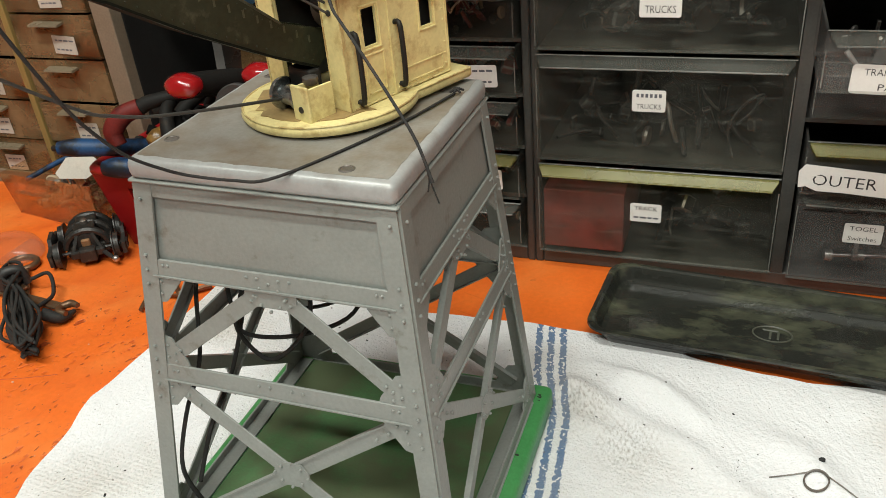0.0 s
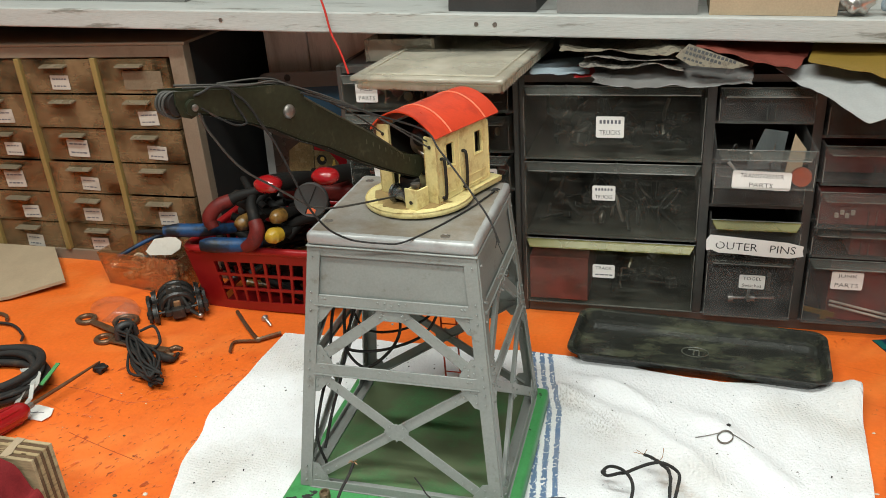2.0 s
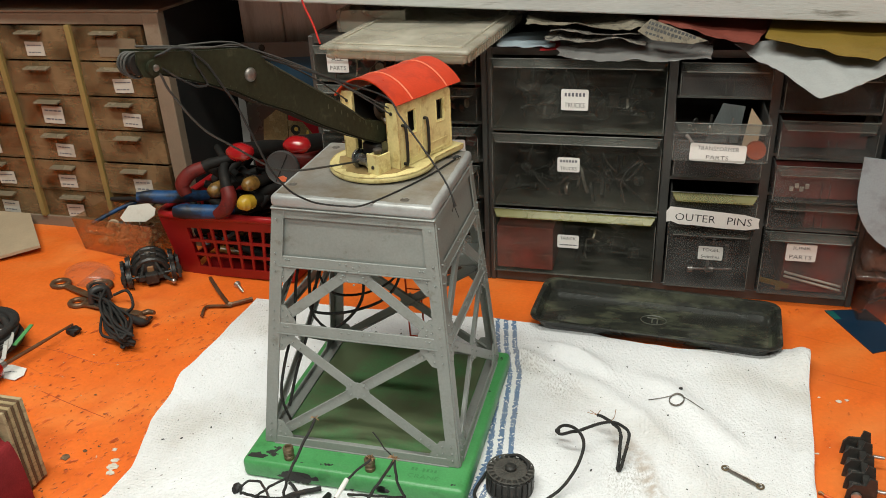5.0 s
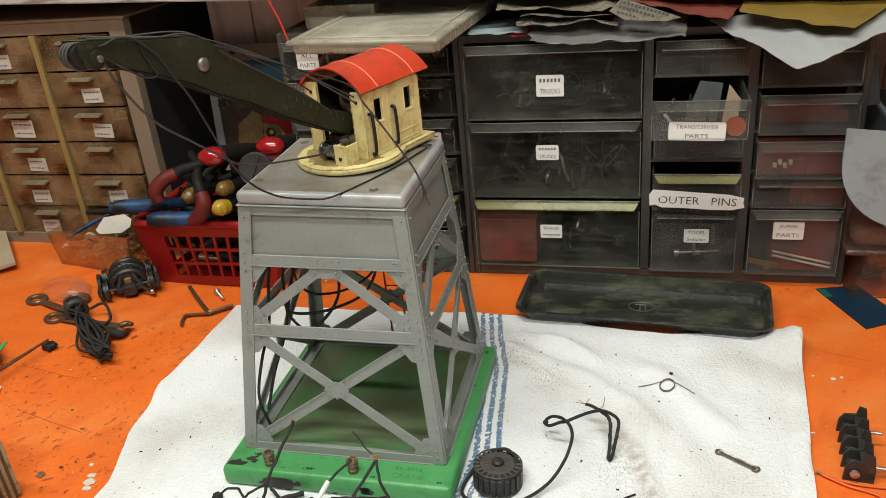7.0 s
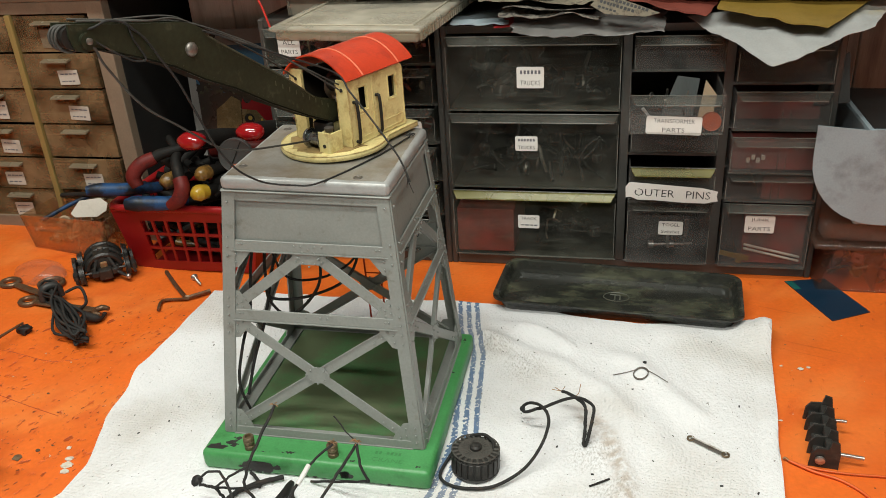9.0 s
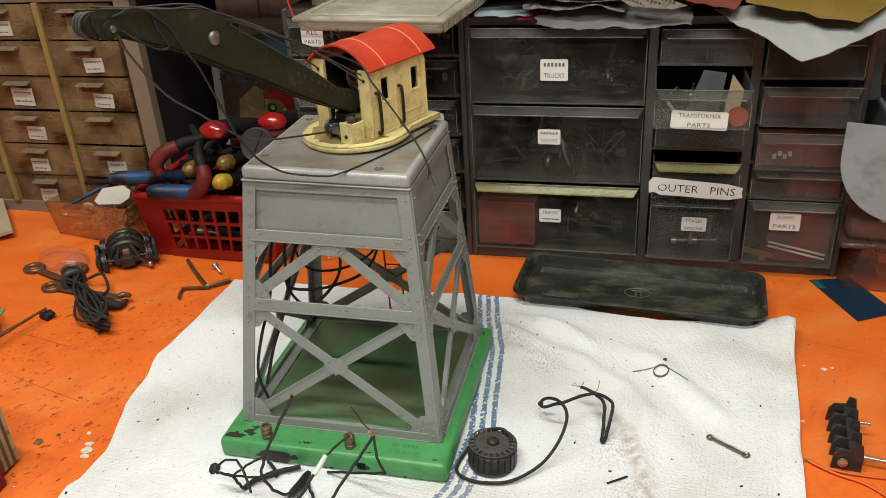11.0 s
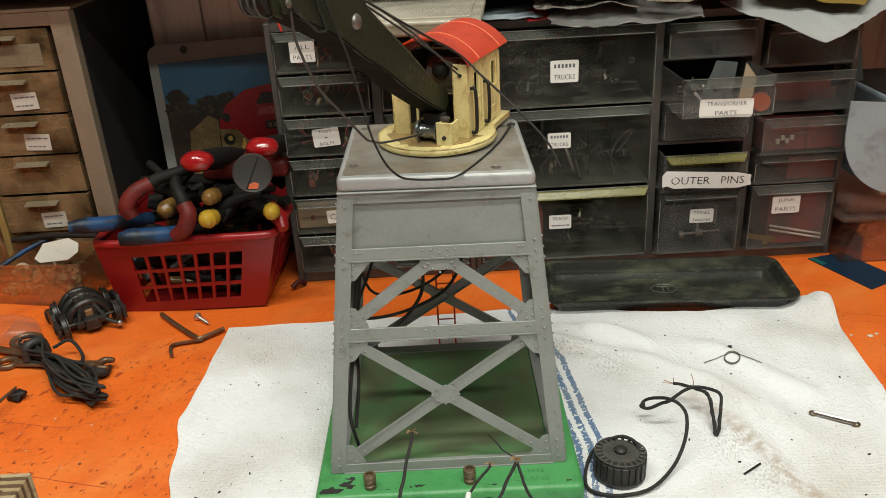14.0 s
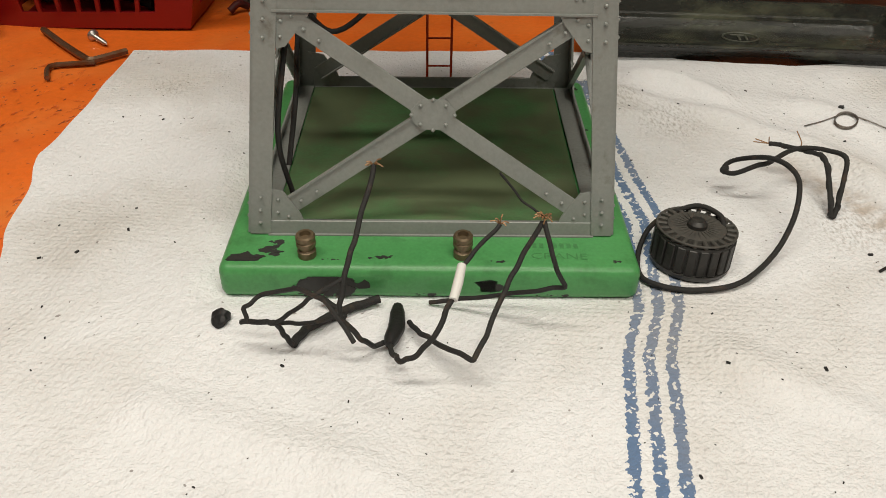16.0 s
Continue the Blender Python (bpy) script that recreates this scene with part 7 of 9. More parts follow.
def basket():
    t = thing("basket", (-0.245, 0.335, 0), "red plastic basket full of hand tools on the bench", "basket")
    zb, zt = rise(-0.25) * 0.5 + 0.002, 0.0860
    low = [(-0.3215, 0.2790), (-0.1780, 0.2800), (-0.1720, 0.385), (-0.3160, 0.385)]
    top = [(-0.3260, 0.2600), (-0.1540, 0.2620), (-0.1480, 0.405), (-0.3200, 0.405)]
    for k, (name, n, gap) in enumerate((("front_wall", 7, 0.17), ("side_wall", 5, 0.16), ("back_wall", 7, 0.15), ("side_wall", 5, 0.16))):
        us = [0.0]
        w = (1 - 2 * gap) / n
        for i in range(n):
            us += [gap + i * w + w * 0.10, gap + (i + 1) * w - w * 0.10]
        us += [1.0]
        vs = [0.0]
        for j in range(3):
            vs += [0.13 + j * 0.235 + 0.022, 0.13 + (j + 1) * 0.235 - 0.022]
        vs += [1.0]
        holes = {(1 + 2 * i, 1 + 2 * j) for i in range(n) for j in range(3)}
        inward = (Vector((-0.242, 0.335)) - Vector(low[k]).lerp(Vector(low[(k + 1) % 4]), 0.5)).normalized()

        def at(u, v, d, k=k, inward=inward):
            p = Vector(low[k]).lerp(Vector(low[(k + 1) % 4]), u).lerp(Vector(top[k]).lerp(Vector(top[(k + 1) % 4]), u), v)
            p = p + inward * d
            return Vector((p.x, p.y, zb + (zt - zb) * v))

        part(name, lattice(B(), us, vs, holes, 0.0022, at), RED_PLASTIC, t)
    part("floor", prism(B(), [(x * 0.985 - 0.0035, y * 0.985 + 0.005) for x, y in low], zb - 0.0005, zb + 0.0015), RED_PLASTIC, t)
    rim = [Vector((x, y, zt + 0.001)) for x, y in top]
    pts = []
    for k in range(4):
        a, b = rim[k], rim[(k + 1) % 4]
        pts += [a.lerp(b, 0.07), a.lerp(b, 0.35), a.lerp(b, 0.65), a.lerp(b, 0.93)]
    part("rim", tube(B(), pts, 0.0042, 8, 4, True), RED_PLASTIC, t, smooth=70)

    def handle(name, pts, radii, material, label, category="pliers", extra=None):
        o = thing(name, pts[-1], label, category, "tools in the basket")
        k = {6: 3, 5: 3, 4: 2}.get(len(pts), len(pts))
        cut = [*pts[:k], Vector(pts[k - 1]).lerp(Vector(pts[k]), 0.6)] if k < len(pts) else pts
        part("grip", tube(B(), cut, [*radii[:k], radii[min(k, len(radii) - 1)]][:len(cut)], 12, 8), material, o, smooth=70)
        # the shank is near black, so the tool seems to fade into shade
        if k < len(pts):
            part("shank", tube(B(), [cut[-1], *pts[k:]], [radii[k] * 0.85] + [r * 0.8 for r in radii[k:]], 10, 6), SHADED_TOOL, o, "steel shank, coloured black for the basket's shade", smooth=70)
        if extra:
            part("jaw", tube(B(), extra, [0.004, 0.006, 0.004], 8, 6), DULL_STEEL, o, smooth=70)
        return o

    handle("pliers", [(-0.3385, 0.2480, 0.1110), (-0.325, 0.2540, 0.1100), (-0.300, 0.270, 0.1050), (-0.262, 0.305, 0.0960), (-0.235, 0.335, 0.088)], [0.0055, 0.0078, 0.0072, 0.006, 0.004], BLUE_GRIP, "pliers with blue dipped handles in the red basket", extra=[(-0.235, 0.335, 0.088), (-0.21, 0.36, 0.082), (-0.19, 0.375, 0.078)])
    handle("pliers", [(-0.2930, 0.2440, 0.0985), (-0.281, 0.2470, 0.0985), (-0.255, 0.258, 0.0950), (-0.225, 0.282, 0.0900), (-0.195, 0.32, 0.084)], [0.0060, 0.0088, 0.0080, 0.006, 0.004], BLUE_GRIP, "pliers with blue dipped handles in the red basket")
    handle("pliers", [(-0.2800, 0.2540, 0.1150), (-0.2840, 0.2560, 0.1260), (-0.2760, 0.2620, 0.1370), (-0.2550, 0.275, 0.1450), (-0.2280, 0.290, 0.1480), (-0.205, 0.305, 0.145)], [0.0062, 0.0080, 0.0078, 0.0072, 0.0062, 0.005], RED_GRIP, "pliers with worn red dipped handles in the basket")
    handle("pliers", [(-0.2440, 0.2480, 0.0960), (-0.2330, 0.2500, 0.1040), (-0.2290, 0.2540, 0.1150), (-0.2350, 0.2620, 0.1290), (-0.2420, 0.275, 0.1400), (-0.240, 0.295, 0.147)], [0.0060, 0.0080, 0.0082, 0.0076, 0.0066, 0.005], RED_GRIP, "pliers with worn red dipped handles in the basket")
    handle("screwdriver", [(-0.2140, 0.2490, 0.1085), (-0.213, 0.2560, 0.1085), (-0.208, 0.272, 0.1060), (-0.200, 0.31, 0.098)], [0.0052, 0.0090, 0.0080, 0.006], YELLOW_PLASTIC, "screwdriver with yellow plastic handle in the basket", "screwdriver")
    handle("screwdriver", [(-0.2110, 0.2590, 0.1260), (-0.210, 0.2650, 0.1265), (-0.206, 0.280, 0.1250), (-0.198, 0.31, 0.118)], [0.0050, 0.0078, 0.0078, 0.006], AMBER, "screwdriver with amber plastic handle in the basket", "screwdriver")
    handle("screwdriver", [(-0.1530, 0.2520, 0.1105), (-0.153, 0.2590, 0.1110), (-0.157, 0.275, 0.1080), (-0.165, 0.31, 0.10)], [0.0050, 0.0080, 0.0078, 0.006], YELLOW_PLASTIC, "screwdriver with yellow plastic handle in the basket", "screwdriver")
    handle("screwdriver", [(-0.2560, 0.2620, 0.1140), (-0.253, 0.2680, 0.1160), (-0.244, 0.285, 0.1180), (-0.23, 0.31, 0.116)], [0.0060, 0.0088, 0.0080, 0.006], AMBER, "screwdriver with amber plastic handle in the basket", "screwdriver")
    handle("file_handle", [(-0.145, 0.262, 0.092), (-0.150, 0.272, 0.100), (-0.160, 0.29, 0.105)], [0.005, 0.008, 0.006], RED_PLASTIC, "tool with red plastic handle in the basket", "hand tool")
    # two gun-shaped red tools lying at the back
    for k, (x, y, z) in enumerate(((-0.2165, 0.2700, 0.1610), (-0.1600, 0.2900, 0.1645))):
        o = thing("caulking_cap", (x, y, z - 0.02), "glossy red plastic tool end standing in the basket", "hand tool", "tools in the basket")
        part("knob", blob(B(), (x, y, z), 0.0135, (1.15, 0.9, 0.72), 0.05, 4, None, 0, k + 1.0), RED_GLOSS, o, smooth=80)
        part("shaft", tube(B(), [(x, y + 0.006, z - 0.002), (x + 0.012, y + 0.05, z - 0.012), (x + 0.02, y + 0.10, z - 0.03)], [0.010, 0.009, 0.008], 12, 6), SHADED_TOOL, o, smooth=70)
    lone("tool_case", box(B(), (-0.2300, 0.318, 0.1230), (-0.1450, 0.360, 0.1420), 0.006, None, 3), RED_GRIP, "dark red plastic tool body lying in the basket", "hand tool", "tools in the basket", smooth=50)
    o = thing("round_pad", (-0.1640, 0.2570, 0.128), "round dark rubber pad with an orange spot in the basket", "pad")
    q = Matrix.Translation((-0.1655, 0.2600, 0.1495)) @ Matrix.Rotation(radians(80), 4, "X") @ Matrix.Rotation(radians(8), 4, "Y")
    part("disc", lathe(B(), [(0.0165, -0.006), (0.0180, -0.004), (0.0180, 0.0), (0.0170, 0.0012), (0.0158, 0.0006)], 40, q), RUBBER, o, smooth=35)
    part("seam", box(B(), (-0.0005, -0.0158, 0.0004), (0.0005, 0.0158, 0.0012), 0, q @ Matrix.Rotation(radians(-25), 4, "Z")), SHADED_TOOL, o)
    part("orange_spot", prism(B(), [(-0.005, -0.0138), (0.0035, -0.0142), (0.005, -0.0100), (0.001, -0.0080), (-0.004, -0.0095)], 0.0006, 0.0013, q), ORANGE_PART, o)
    bm = B()
    rnd = random.Random(31)
    for k in range(64):
        p = Vector((rnd.uniform(-0.305, -0.190), rnd.uniform(0.293, 0.37), rnd.uniform(0.018, 0.085)))
        d = Vector((rnd.uniform(-1, 1), rnd.uniform(-0.4, 0.4), rnd.uniform(-0.5, 0.5))).normalized() * rnd.uniform(0.015, 0.03)
        tube(bm, [p - d, p, p + d], rnd.uniform(0.003, 0.006), 8, 2, False, None, rnd.randrange(4))
    lone("small_tools", bm, (SHADED_TOOL, RUBBER, SHADED_TOOL, AMBER), "jumbled small tools filling the basket, darkened as in shade", "hand tools", "", "stuff", smooth=70)
    # a second heap, its black colour standing for the shade among the tools
    bm = B()
    for k in range(26):
        p = Vector((rnd.uniform(-0.30, -0.17), rnd.uniform(0.283, 0.375), rnd.uniform(0.085, 0.128)))
        d = Vector((rnd.uniform(-1, 1), rnd.uniform(-0.6, 0.6), rnd.uniform(-0.2, 0.4))).normalized() * rnd.uniform(0.02, 0.035)
        tube(bm, [p - d, p + Vector((0, 0, 0.004)), p + d], rnd.uniform(0.004, 0.007), 8, 3)
    lone("dark_tools", bm, SHADED_TOOL, "tools heaped in the basket, coloured black for its shade", "hand tools", "", "stuff", smooth=70)
    lone("wire_stub", tube(B(), [(-0.1560, 0.3120, 0.004), (-0.1500, 0.3170, 0.008), (-0.1440, 0.3220, 0.004)], 0.0028, 8), RED_GRIP, "short red rubber piece lying on the bench", "scrap", smooth=70)


def picture():
    t = thing("framed_print", (-0.225, 0.47, 0.0), "framed colour print of a red locomotive leaning behind the basket", "picture")
    m = Matrix.Translation((-0.222, 0.4300, 0.150)) @ Matrix.Rotation(radians(84), 4, "X") @ Matrix.Rotation(radians(1.5), 4, "Z")
    pts = []
    for cx, cy, a0 in ((0.090, 0.078, 0), (-0.066, 0.078, 90), (-0.068, -0.140, 180), (0.090, -0.140, 270)):
        pts += [(cx + 0.012 * math.cos(radians(a0 + 22.5 * k)), cy + 0.012 * math.sin(radians(a0 + 22.5 * k))) for k in range(5)]
    part("board", prism(B(), pts, -0.003, 0.0, m), GREY_BOARD, t, "grey hardboard backing")
    part("hole", lathe(B(), [(0.0042, 0.0), (0.0042, 0.0004)], 16, m @ Matrix.Translation((-0.038, 0.0835, 0))), PRINT_DARK, t)
    part("sky", prism(B(), [(-0.068, -0.05), (0.095, -0.05), (0.095, 0.0745), (-0.068, 0.0705)], 0.0002, 0.0006, m), SKY, t)
    part("ground", prism(B(), [(-0.068, -0.138), (0.095, -0.138), (0.095, 0.0), (0.03, 0.016), (-0.03, 0.012), (-0.068, 0.028)], 0.0007, 0.0010, m), PRINT_DARK, t)
    for k in range(16):
        x = -0.060 + 0.0058 * k
        y = 0.018 + 0.014 * math.sin(k * 1.3) * (k % 3 != 0)
        r = 0.008 + 0.004 * math.sin(k * 2.1)
        part("tree", prism(B(), [(x + r * math.cos(a) * (1 + 0.3 * math.sin(5 * a + k)), y + r * math.sin(a)) for a in np.linspace(0, 2 * math.pi, 12)[:-1]], 0.0010 + 0.00002 * k, 0.0012 + 0.00002 * k, m), PRINT_DARK, t)
    part("engine_nose", prism(B(), [(-0.016, -0.052), (0.090, -0.052), (0.094, 0.010), (0.088, 0.034), (0.056, 0.042), (0.020, 0.036), (-0.002, 0.022), (-0.012, 0.004)], 0.0016, 0.0019, m), PRINT_RED, t)
    rnd = random.Random(41)
    for k in range(60):
        x, y, r = rnd.uniform(-0.066, 0.012), rnd.uniform(0.004, 0.030), rnd.uniform(0.0012, 0.0030)
        y += 0.010 * math.sin(x * 120)
        part("leaf_mark", prism(B(), [(x + r * math.cos(v), y + r * math.sin(v) * 0.8) for v in (0.3, 1.4, 2.6, 3.9, 5.2)], 0.00142, 0.00146 + 0.000001 * k, m), PRINT_LEAF if k % 3 else PRINT_DARK, t)
    part("nose_band", prism(B(), [(-0.015, -0.052), (0.016, -0.052), (0.018, -0.020), (0.006, -0.006), (-0.013, -0.004)], 0.00192, 0.0020, m), PRINT_TAN, t)
    part("nose_shine", prism(B(), [(0.030, 0.008), (0.086, 0.010), (0.080, 0.016), (0.034, 0.016)], 0.00192, 0.0020, m), PRINT_PINK, t)
    part("engine_window", prism(B(), [(0.030, 0.020), (0.078, 0.020), (0.074, 0.032), (0.038, 0.032)], 0.0020, 0.0022, m), PRINT_DARK, t)
    part("engine_side", prism(B(), [(-0.052, -0.052), (-0.017, -0.052), (-0.013, 0.006), (-0.024, 0.012), (-0.034, 0.004), (-0.046, -0.004)], 0.0016, 0.0019, m), PRINT_TAN, t)
    wing = [(0.022, -0.036), (0.040, -0.040), (0.088, -0.038), (0.088, -0.031), (0.046, -0.031), (0.036, -0.027)]
    part("gold_wing", prism(B(), wing, 0.0020, 0.0022, m), PRINT_GOLD, t)
    part("gold_wing", prism(B(), [(0.006, -0.034), (0.020, -0.042), (0.022, -0.036), (0.014, -0.026), (0.013, -0.016), (0.011, -0.016)], 0.0020, 0.0022, m), PRINT_GOLD, t)
    part("number_board", box(B(), (0.038, -0.008, 0.0020), (0.066, 0.001, 0.0022), 0, m), PRINT_DARK, t)
    for k in range(4):
        part("number_bar", box(B(), (0.041 + 0.006 * k, -0.006, 0.0023), (0.0450 + 0.006 * k, -0.001, 0.0024), 0, m), PRINT_TAN, t)
    for x, y, r in ((-0.004, -0.016, 0.0065), (-0.004, 0.008, 0.005), (-0.016, -0.030, 0.004)):
        part("lamp_ring", lathe(B(), [(r, 0.0020), (r, 0.0022)], 16, m @ Matrix.Translation((x, y, 0))), PRINT_DARK, t)
    part("lamp", lathe(B(), [(0.0028, 0.0023), (0.0028, 0.0024)], 12, m @ Matrix.Translation((-0.003, -0.015, 0))), PRINT_GOLD, t)


def parts_bin():
    t = thing("parts_bin", (-0.412, 0.318, rise(-0.41)), "open amber clear plastic bin with odds and ends on the bench", "bin")
    z = rise(-0.41) + 0.0005
    low = [(-0.4630, 0.2930), (-0.3580, 0.2830), (-0.3530, 0.3300), (-0.4580, 0.3400)]
    top = [(-0.4680, 0.2880), (-0.3530, 0.2780), (-0.3480, 0.3350), (-0.4630, 0.3430)]
    for k, name in enumerate(("front_wall", "side_wall", "back_wall", "side_wall")):
        a, b, c, d = Vector(low[k]), Vector(low[(k + 1) % 4]), Vector(top[(k + 1) % 4]), Vector(top[k])
        inward = (Vector((-0.41, 0.312)) - a.lerp(b, 0.5)).normalized() * 0.0016
        part(name, lattice(B(), [0, 1], [0, 1], set(), 1, lambda u, v, q, a=a, b=b, c=c, d=d, inward=inward: (lambda p: Vector((p.x, p.y, z + 0.047 * v)))(a.lerp(b, u).lerp(d.lerp(c, u), v) + inward * q)), BIN, t)
    part("floor", prism(B(), [(x * 0.99 - 0.004, y * 0.99 + 0.003) for x, y in low], z, z + 0.0015), BIN, t)
    part("grip", beam(B(), (-0.447, 0.2835, z + 0.036), (-0.405, 0.2800, z + 0.036), (0, 0, 1), 0.0060, 0.010, 0.001), BIN, t, "moulded grip on the front")
    clutter(-0.458, -0.360, 0.294, 0.332, z + 0.002, 95, 12, (CARDBOARD, AMBER, CARDBOARD, RED_BROWN, DULL_STEEL), 0.014, "odds and ends of metal and plastic in the bin")
    lone("pen", tube(B(), [(-0.450, 0.300, z + 0.036), (-0.425, 0.322, z + 0.047), (-0.400, 0.338, z + 0.055)], 0.0026, 8, 3), BLUE_GRIP, "blue pen lying in the bin", "pen", smooth=70)
    lone("hang_tag", prism(B(), [(-0.021, -0.006), (-0.016, -0.011), (0.010, -0.012), (0.020, -0.005), (0.021, 0.004), (0.012, 0.011), (-0.012, 0.009)], 0, 0.0012, Matrix.Translation((-0.384, 0.303, z + 0.053)) @ Matrix.Rotation(radians(14), 4, "Z") @ Matrix.Rotation(radians(48), 4, "X")), PAPER_OLD, "off-white card tag lying on the bin", "card")
    lone("black_rod", tube(B(), [(-0.445, 0.338, z + 0.052), (-0.40, 0.330, z + 0.058), (-0.345, 0.315, z + 0.062)], 0.0030, 8, 3), BLACKENED, "black metal rod resting on the bin", "rod", smooth=70)


def toy_truck():
    t = thing("train_truck", (-0.348, 0.256, rise(-0.348)), "black die-cast toy train truck with four wheels", "toy train truck", turn=36)
    r = 0.0125
    for y in (-0.0195, 0.0195):
        part("axle", tube(B(), [(-0.031, y, r), (0.031, y, r)], 0.0018, 8, 1), DIECAST, t, own=True)
        for x, s in ((-0.0265, -1), (0.0265, 1)):
            q = Matrix.Translation((x, y, r)) @ Matrix.Rotation(radians(90 * s), 4, "Y")
            w = part("wheel", lathe(B(), [(r + 0.0015, -0.003), (r + 0.0015, -0.0018), (r, -0.0012), (r - 0.0006, 0.003), (r * 0.72, 0.0032), (r * 0.66, 0.0018), (r * 0.3, 0.0018), (r * 0.26, 0.0036)], 26, q), DIECAST, t, "black toy train wheel", smooth=35, own=True)
    for x in (-0.0335, 0.0335):
        bm = prism(B(), [(-0.029, 0.006), (-0.022, 0.004), (-0.012, 0.010), (0.012, 0.010), (0.022, 0.004), (0.029, 0.006), (0.028, 0.017), (0.012, 0.020), (0.009, 0.026), (-0.009, 0.026), (-0.012, 0.020), (-0.028, 0.017)], -0.0018, 0.0018, Matrix.Translation((x, 0, 0)) @ Matrix.Rotation(radians(90), 4, "Z") @ Matrix.Rotation(radians(90), 4, "X"))
        part("side_frame", bm, DIECAST, t, own=True)
        for y in (-0.0195, 0.0195):
            part("journal_box", box(B(), (x - 0.0035, y - 0.004, 0.008), (x + 0.0035, y + 0.004, 0.017), 0.001), DIECAST, t, own=True)
    part("bolster", box(B(), (-0.0200, -0.0150, 0.0050), (0.0200, 0.0265, 0.0160), 0.0015), DIECAST, t, own=True)
    # the motor: an iron yoke over a copper-wound armature, with a brush plate before it
    for y in (-0.014, 0.004, 0.020):
        arc = [(0.0200 * math.cos(v), y, 0.012 + 0.0190 * math.sin(v)) for v in np.linspace(0.15, math.pi - 0.15, 9)]
        part("yoke", tube(B(), arc, 0.0038, 8, 2), DIECAST, t, own=True)
    part("top_plate", box(B(), (-0.010, -0.016, 0.0280), (0.010, 0.024, 0.0325), 0.0018), DIECAST, t, own=True)
    part("armature", lathe(B(), [(0.001, -0.018), (0.0085, -0.017), (0.0105, -0.013), (0.0105, 0.018), (0.001, 0.020)], 20, Matrix.Translation((0, 0, 0.0185)) @ Matrix.Rotation(radians(90), 4, "X")), DIECAST, t, smooth=40, own=True)
    part("brush_plate", box(B(), (-0.0160, -0.0260, 0.0075), (0.0160, -0.0200, 0.0150), 0.0015), DIECAST, t, own=True)
    part("brush_holder", box(B(), (-0.0080, -0.0300, 0.0040), (0.0080, -0.0190, 0.0175), 0.0020), DIECAST, t, own=True)
    part("winding", box(B(), (-0.0042, -0.0215, 0.0165), (0.0042, -0.0160, 0.0245), 0.0015), COPPER, t, "reddish copper winding", own=True)
    for x in (-0.0135, 0.0135):
        part("strut", beam(B(), (x, -0.024, 0.013), (x * 0.5, -0.016, 0.029), (0, 1, 0), 0.003, 0.002), DIECAST, t, own=True)
    part("post", lathe(B(), [(0.0036, 0.032), (0.0036, 0.0355), (0.0018, 0.0365)], 14), DULL_STEEL, t, own=True)
    part("coupler", tube(B(), [(0.014, -0.024, 0.010), (0.020, -0.031, 0.007), (0.0235, -0.0345, 0.0055)], [0.0026, 0.0022, 0.0018], 8), DIECAST, t, own=True)
    part("coupler_ball", blob(B(), (0.0245, -0.0355, 0.0055), 0.0034, (1, 1, 1), 0.03, 2), STEEL, t, "bright worn coupler ball", smooth=70, own=True)
    t.scale = (0.90, 0.90, 0.90)


drip_tray()
basket()
picture()
parts_bin()
toy_truck()


# ---- on the bench, at the open end ----
def wrench(points, ring, width, label, jaw=False):
    z = rise(points[0][0]) + 0.0022
    a, b = Vector((*points[0], z)), Vector((*points[1], z))
    d = (b - a).normalized()
    t = thing("wrench", a, label, "wrench", "wrenches")
    part("shank", beam(B(), a + d * ring * 0.9, b, (0, 0, 1), width, 0.0030, 0.0008), RUSTY_STEEL, t)
    m = Matrix.Translation(a)
    pts = [a + Vector((math.cos(v) * ring, math.sin(v) * ring * 0.85, 0)) for v in np.linspace(0, 2 * math.pi, 13)[:-1]]
    part("ring_end", tube(B(), pts, 0.0030, 8, 3, True), RUSTY_STEEL, t, smooth=70)
    if jaw:
        s = Vector((-d.y, d.x, 0))
        for k in (1, -1):
            part("jaw", tube(B(), [b, b + s * 0.006 * k + d * 0.004, b + s * 0.006 * k + d * 0.012], [0.003, 0.0032, 0.0022], 8, 4), RUSTY_STEEL, t, smooth=70)


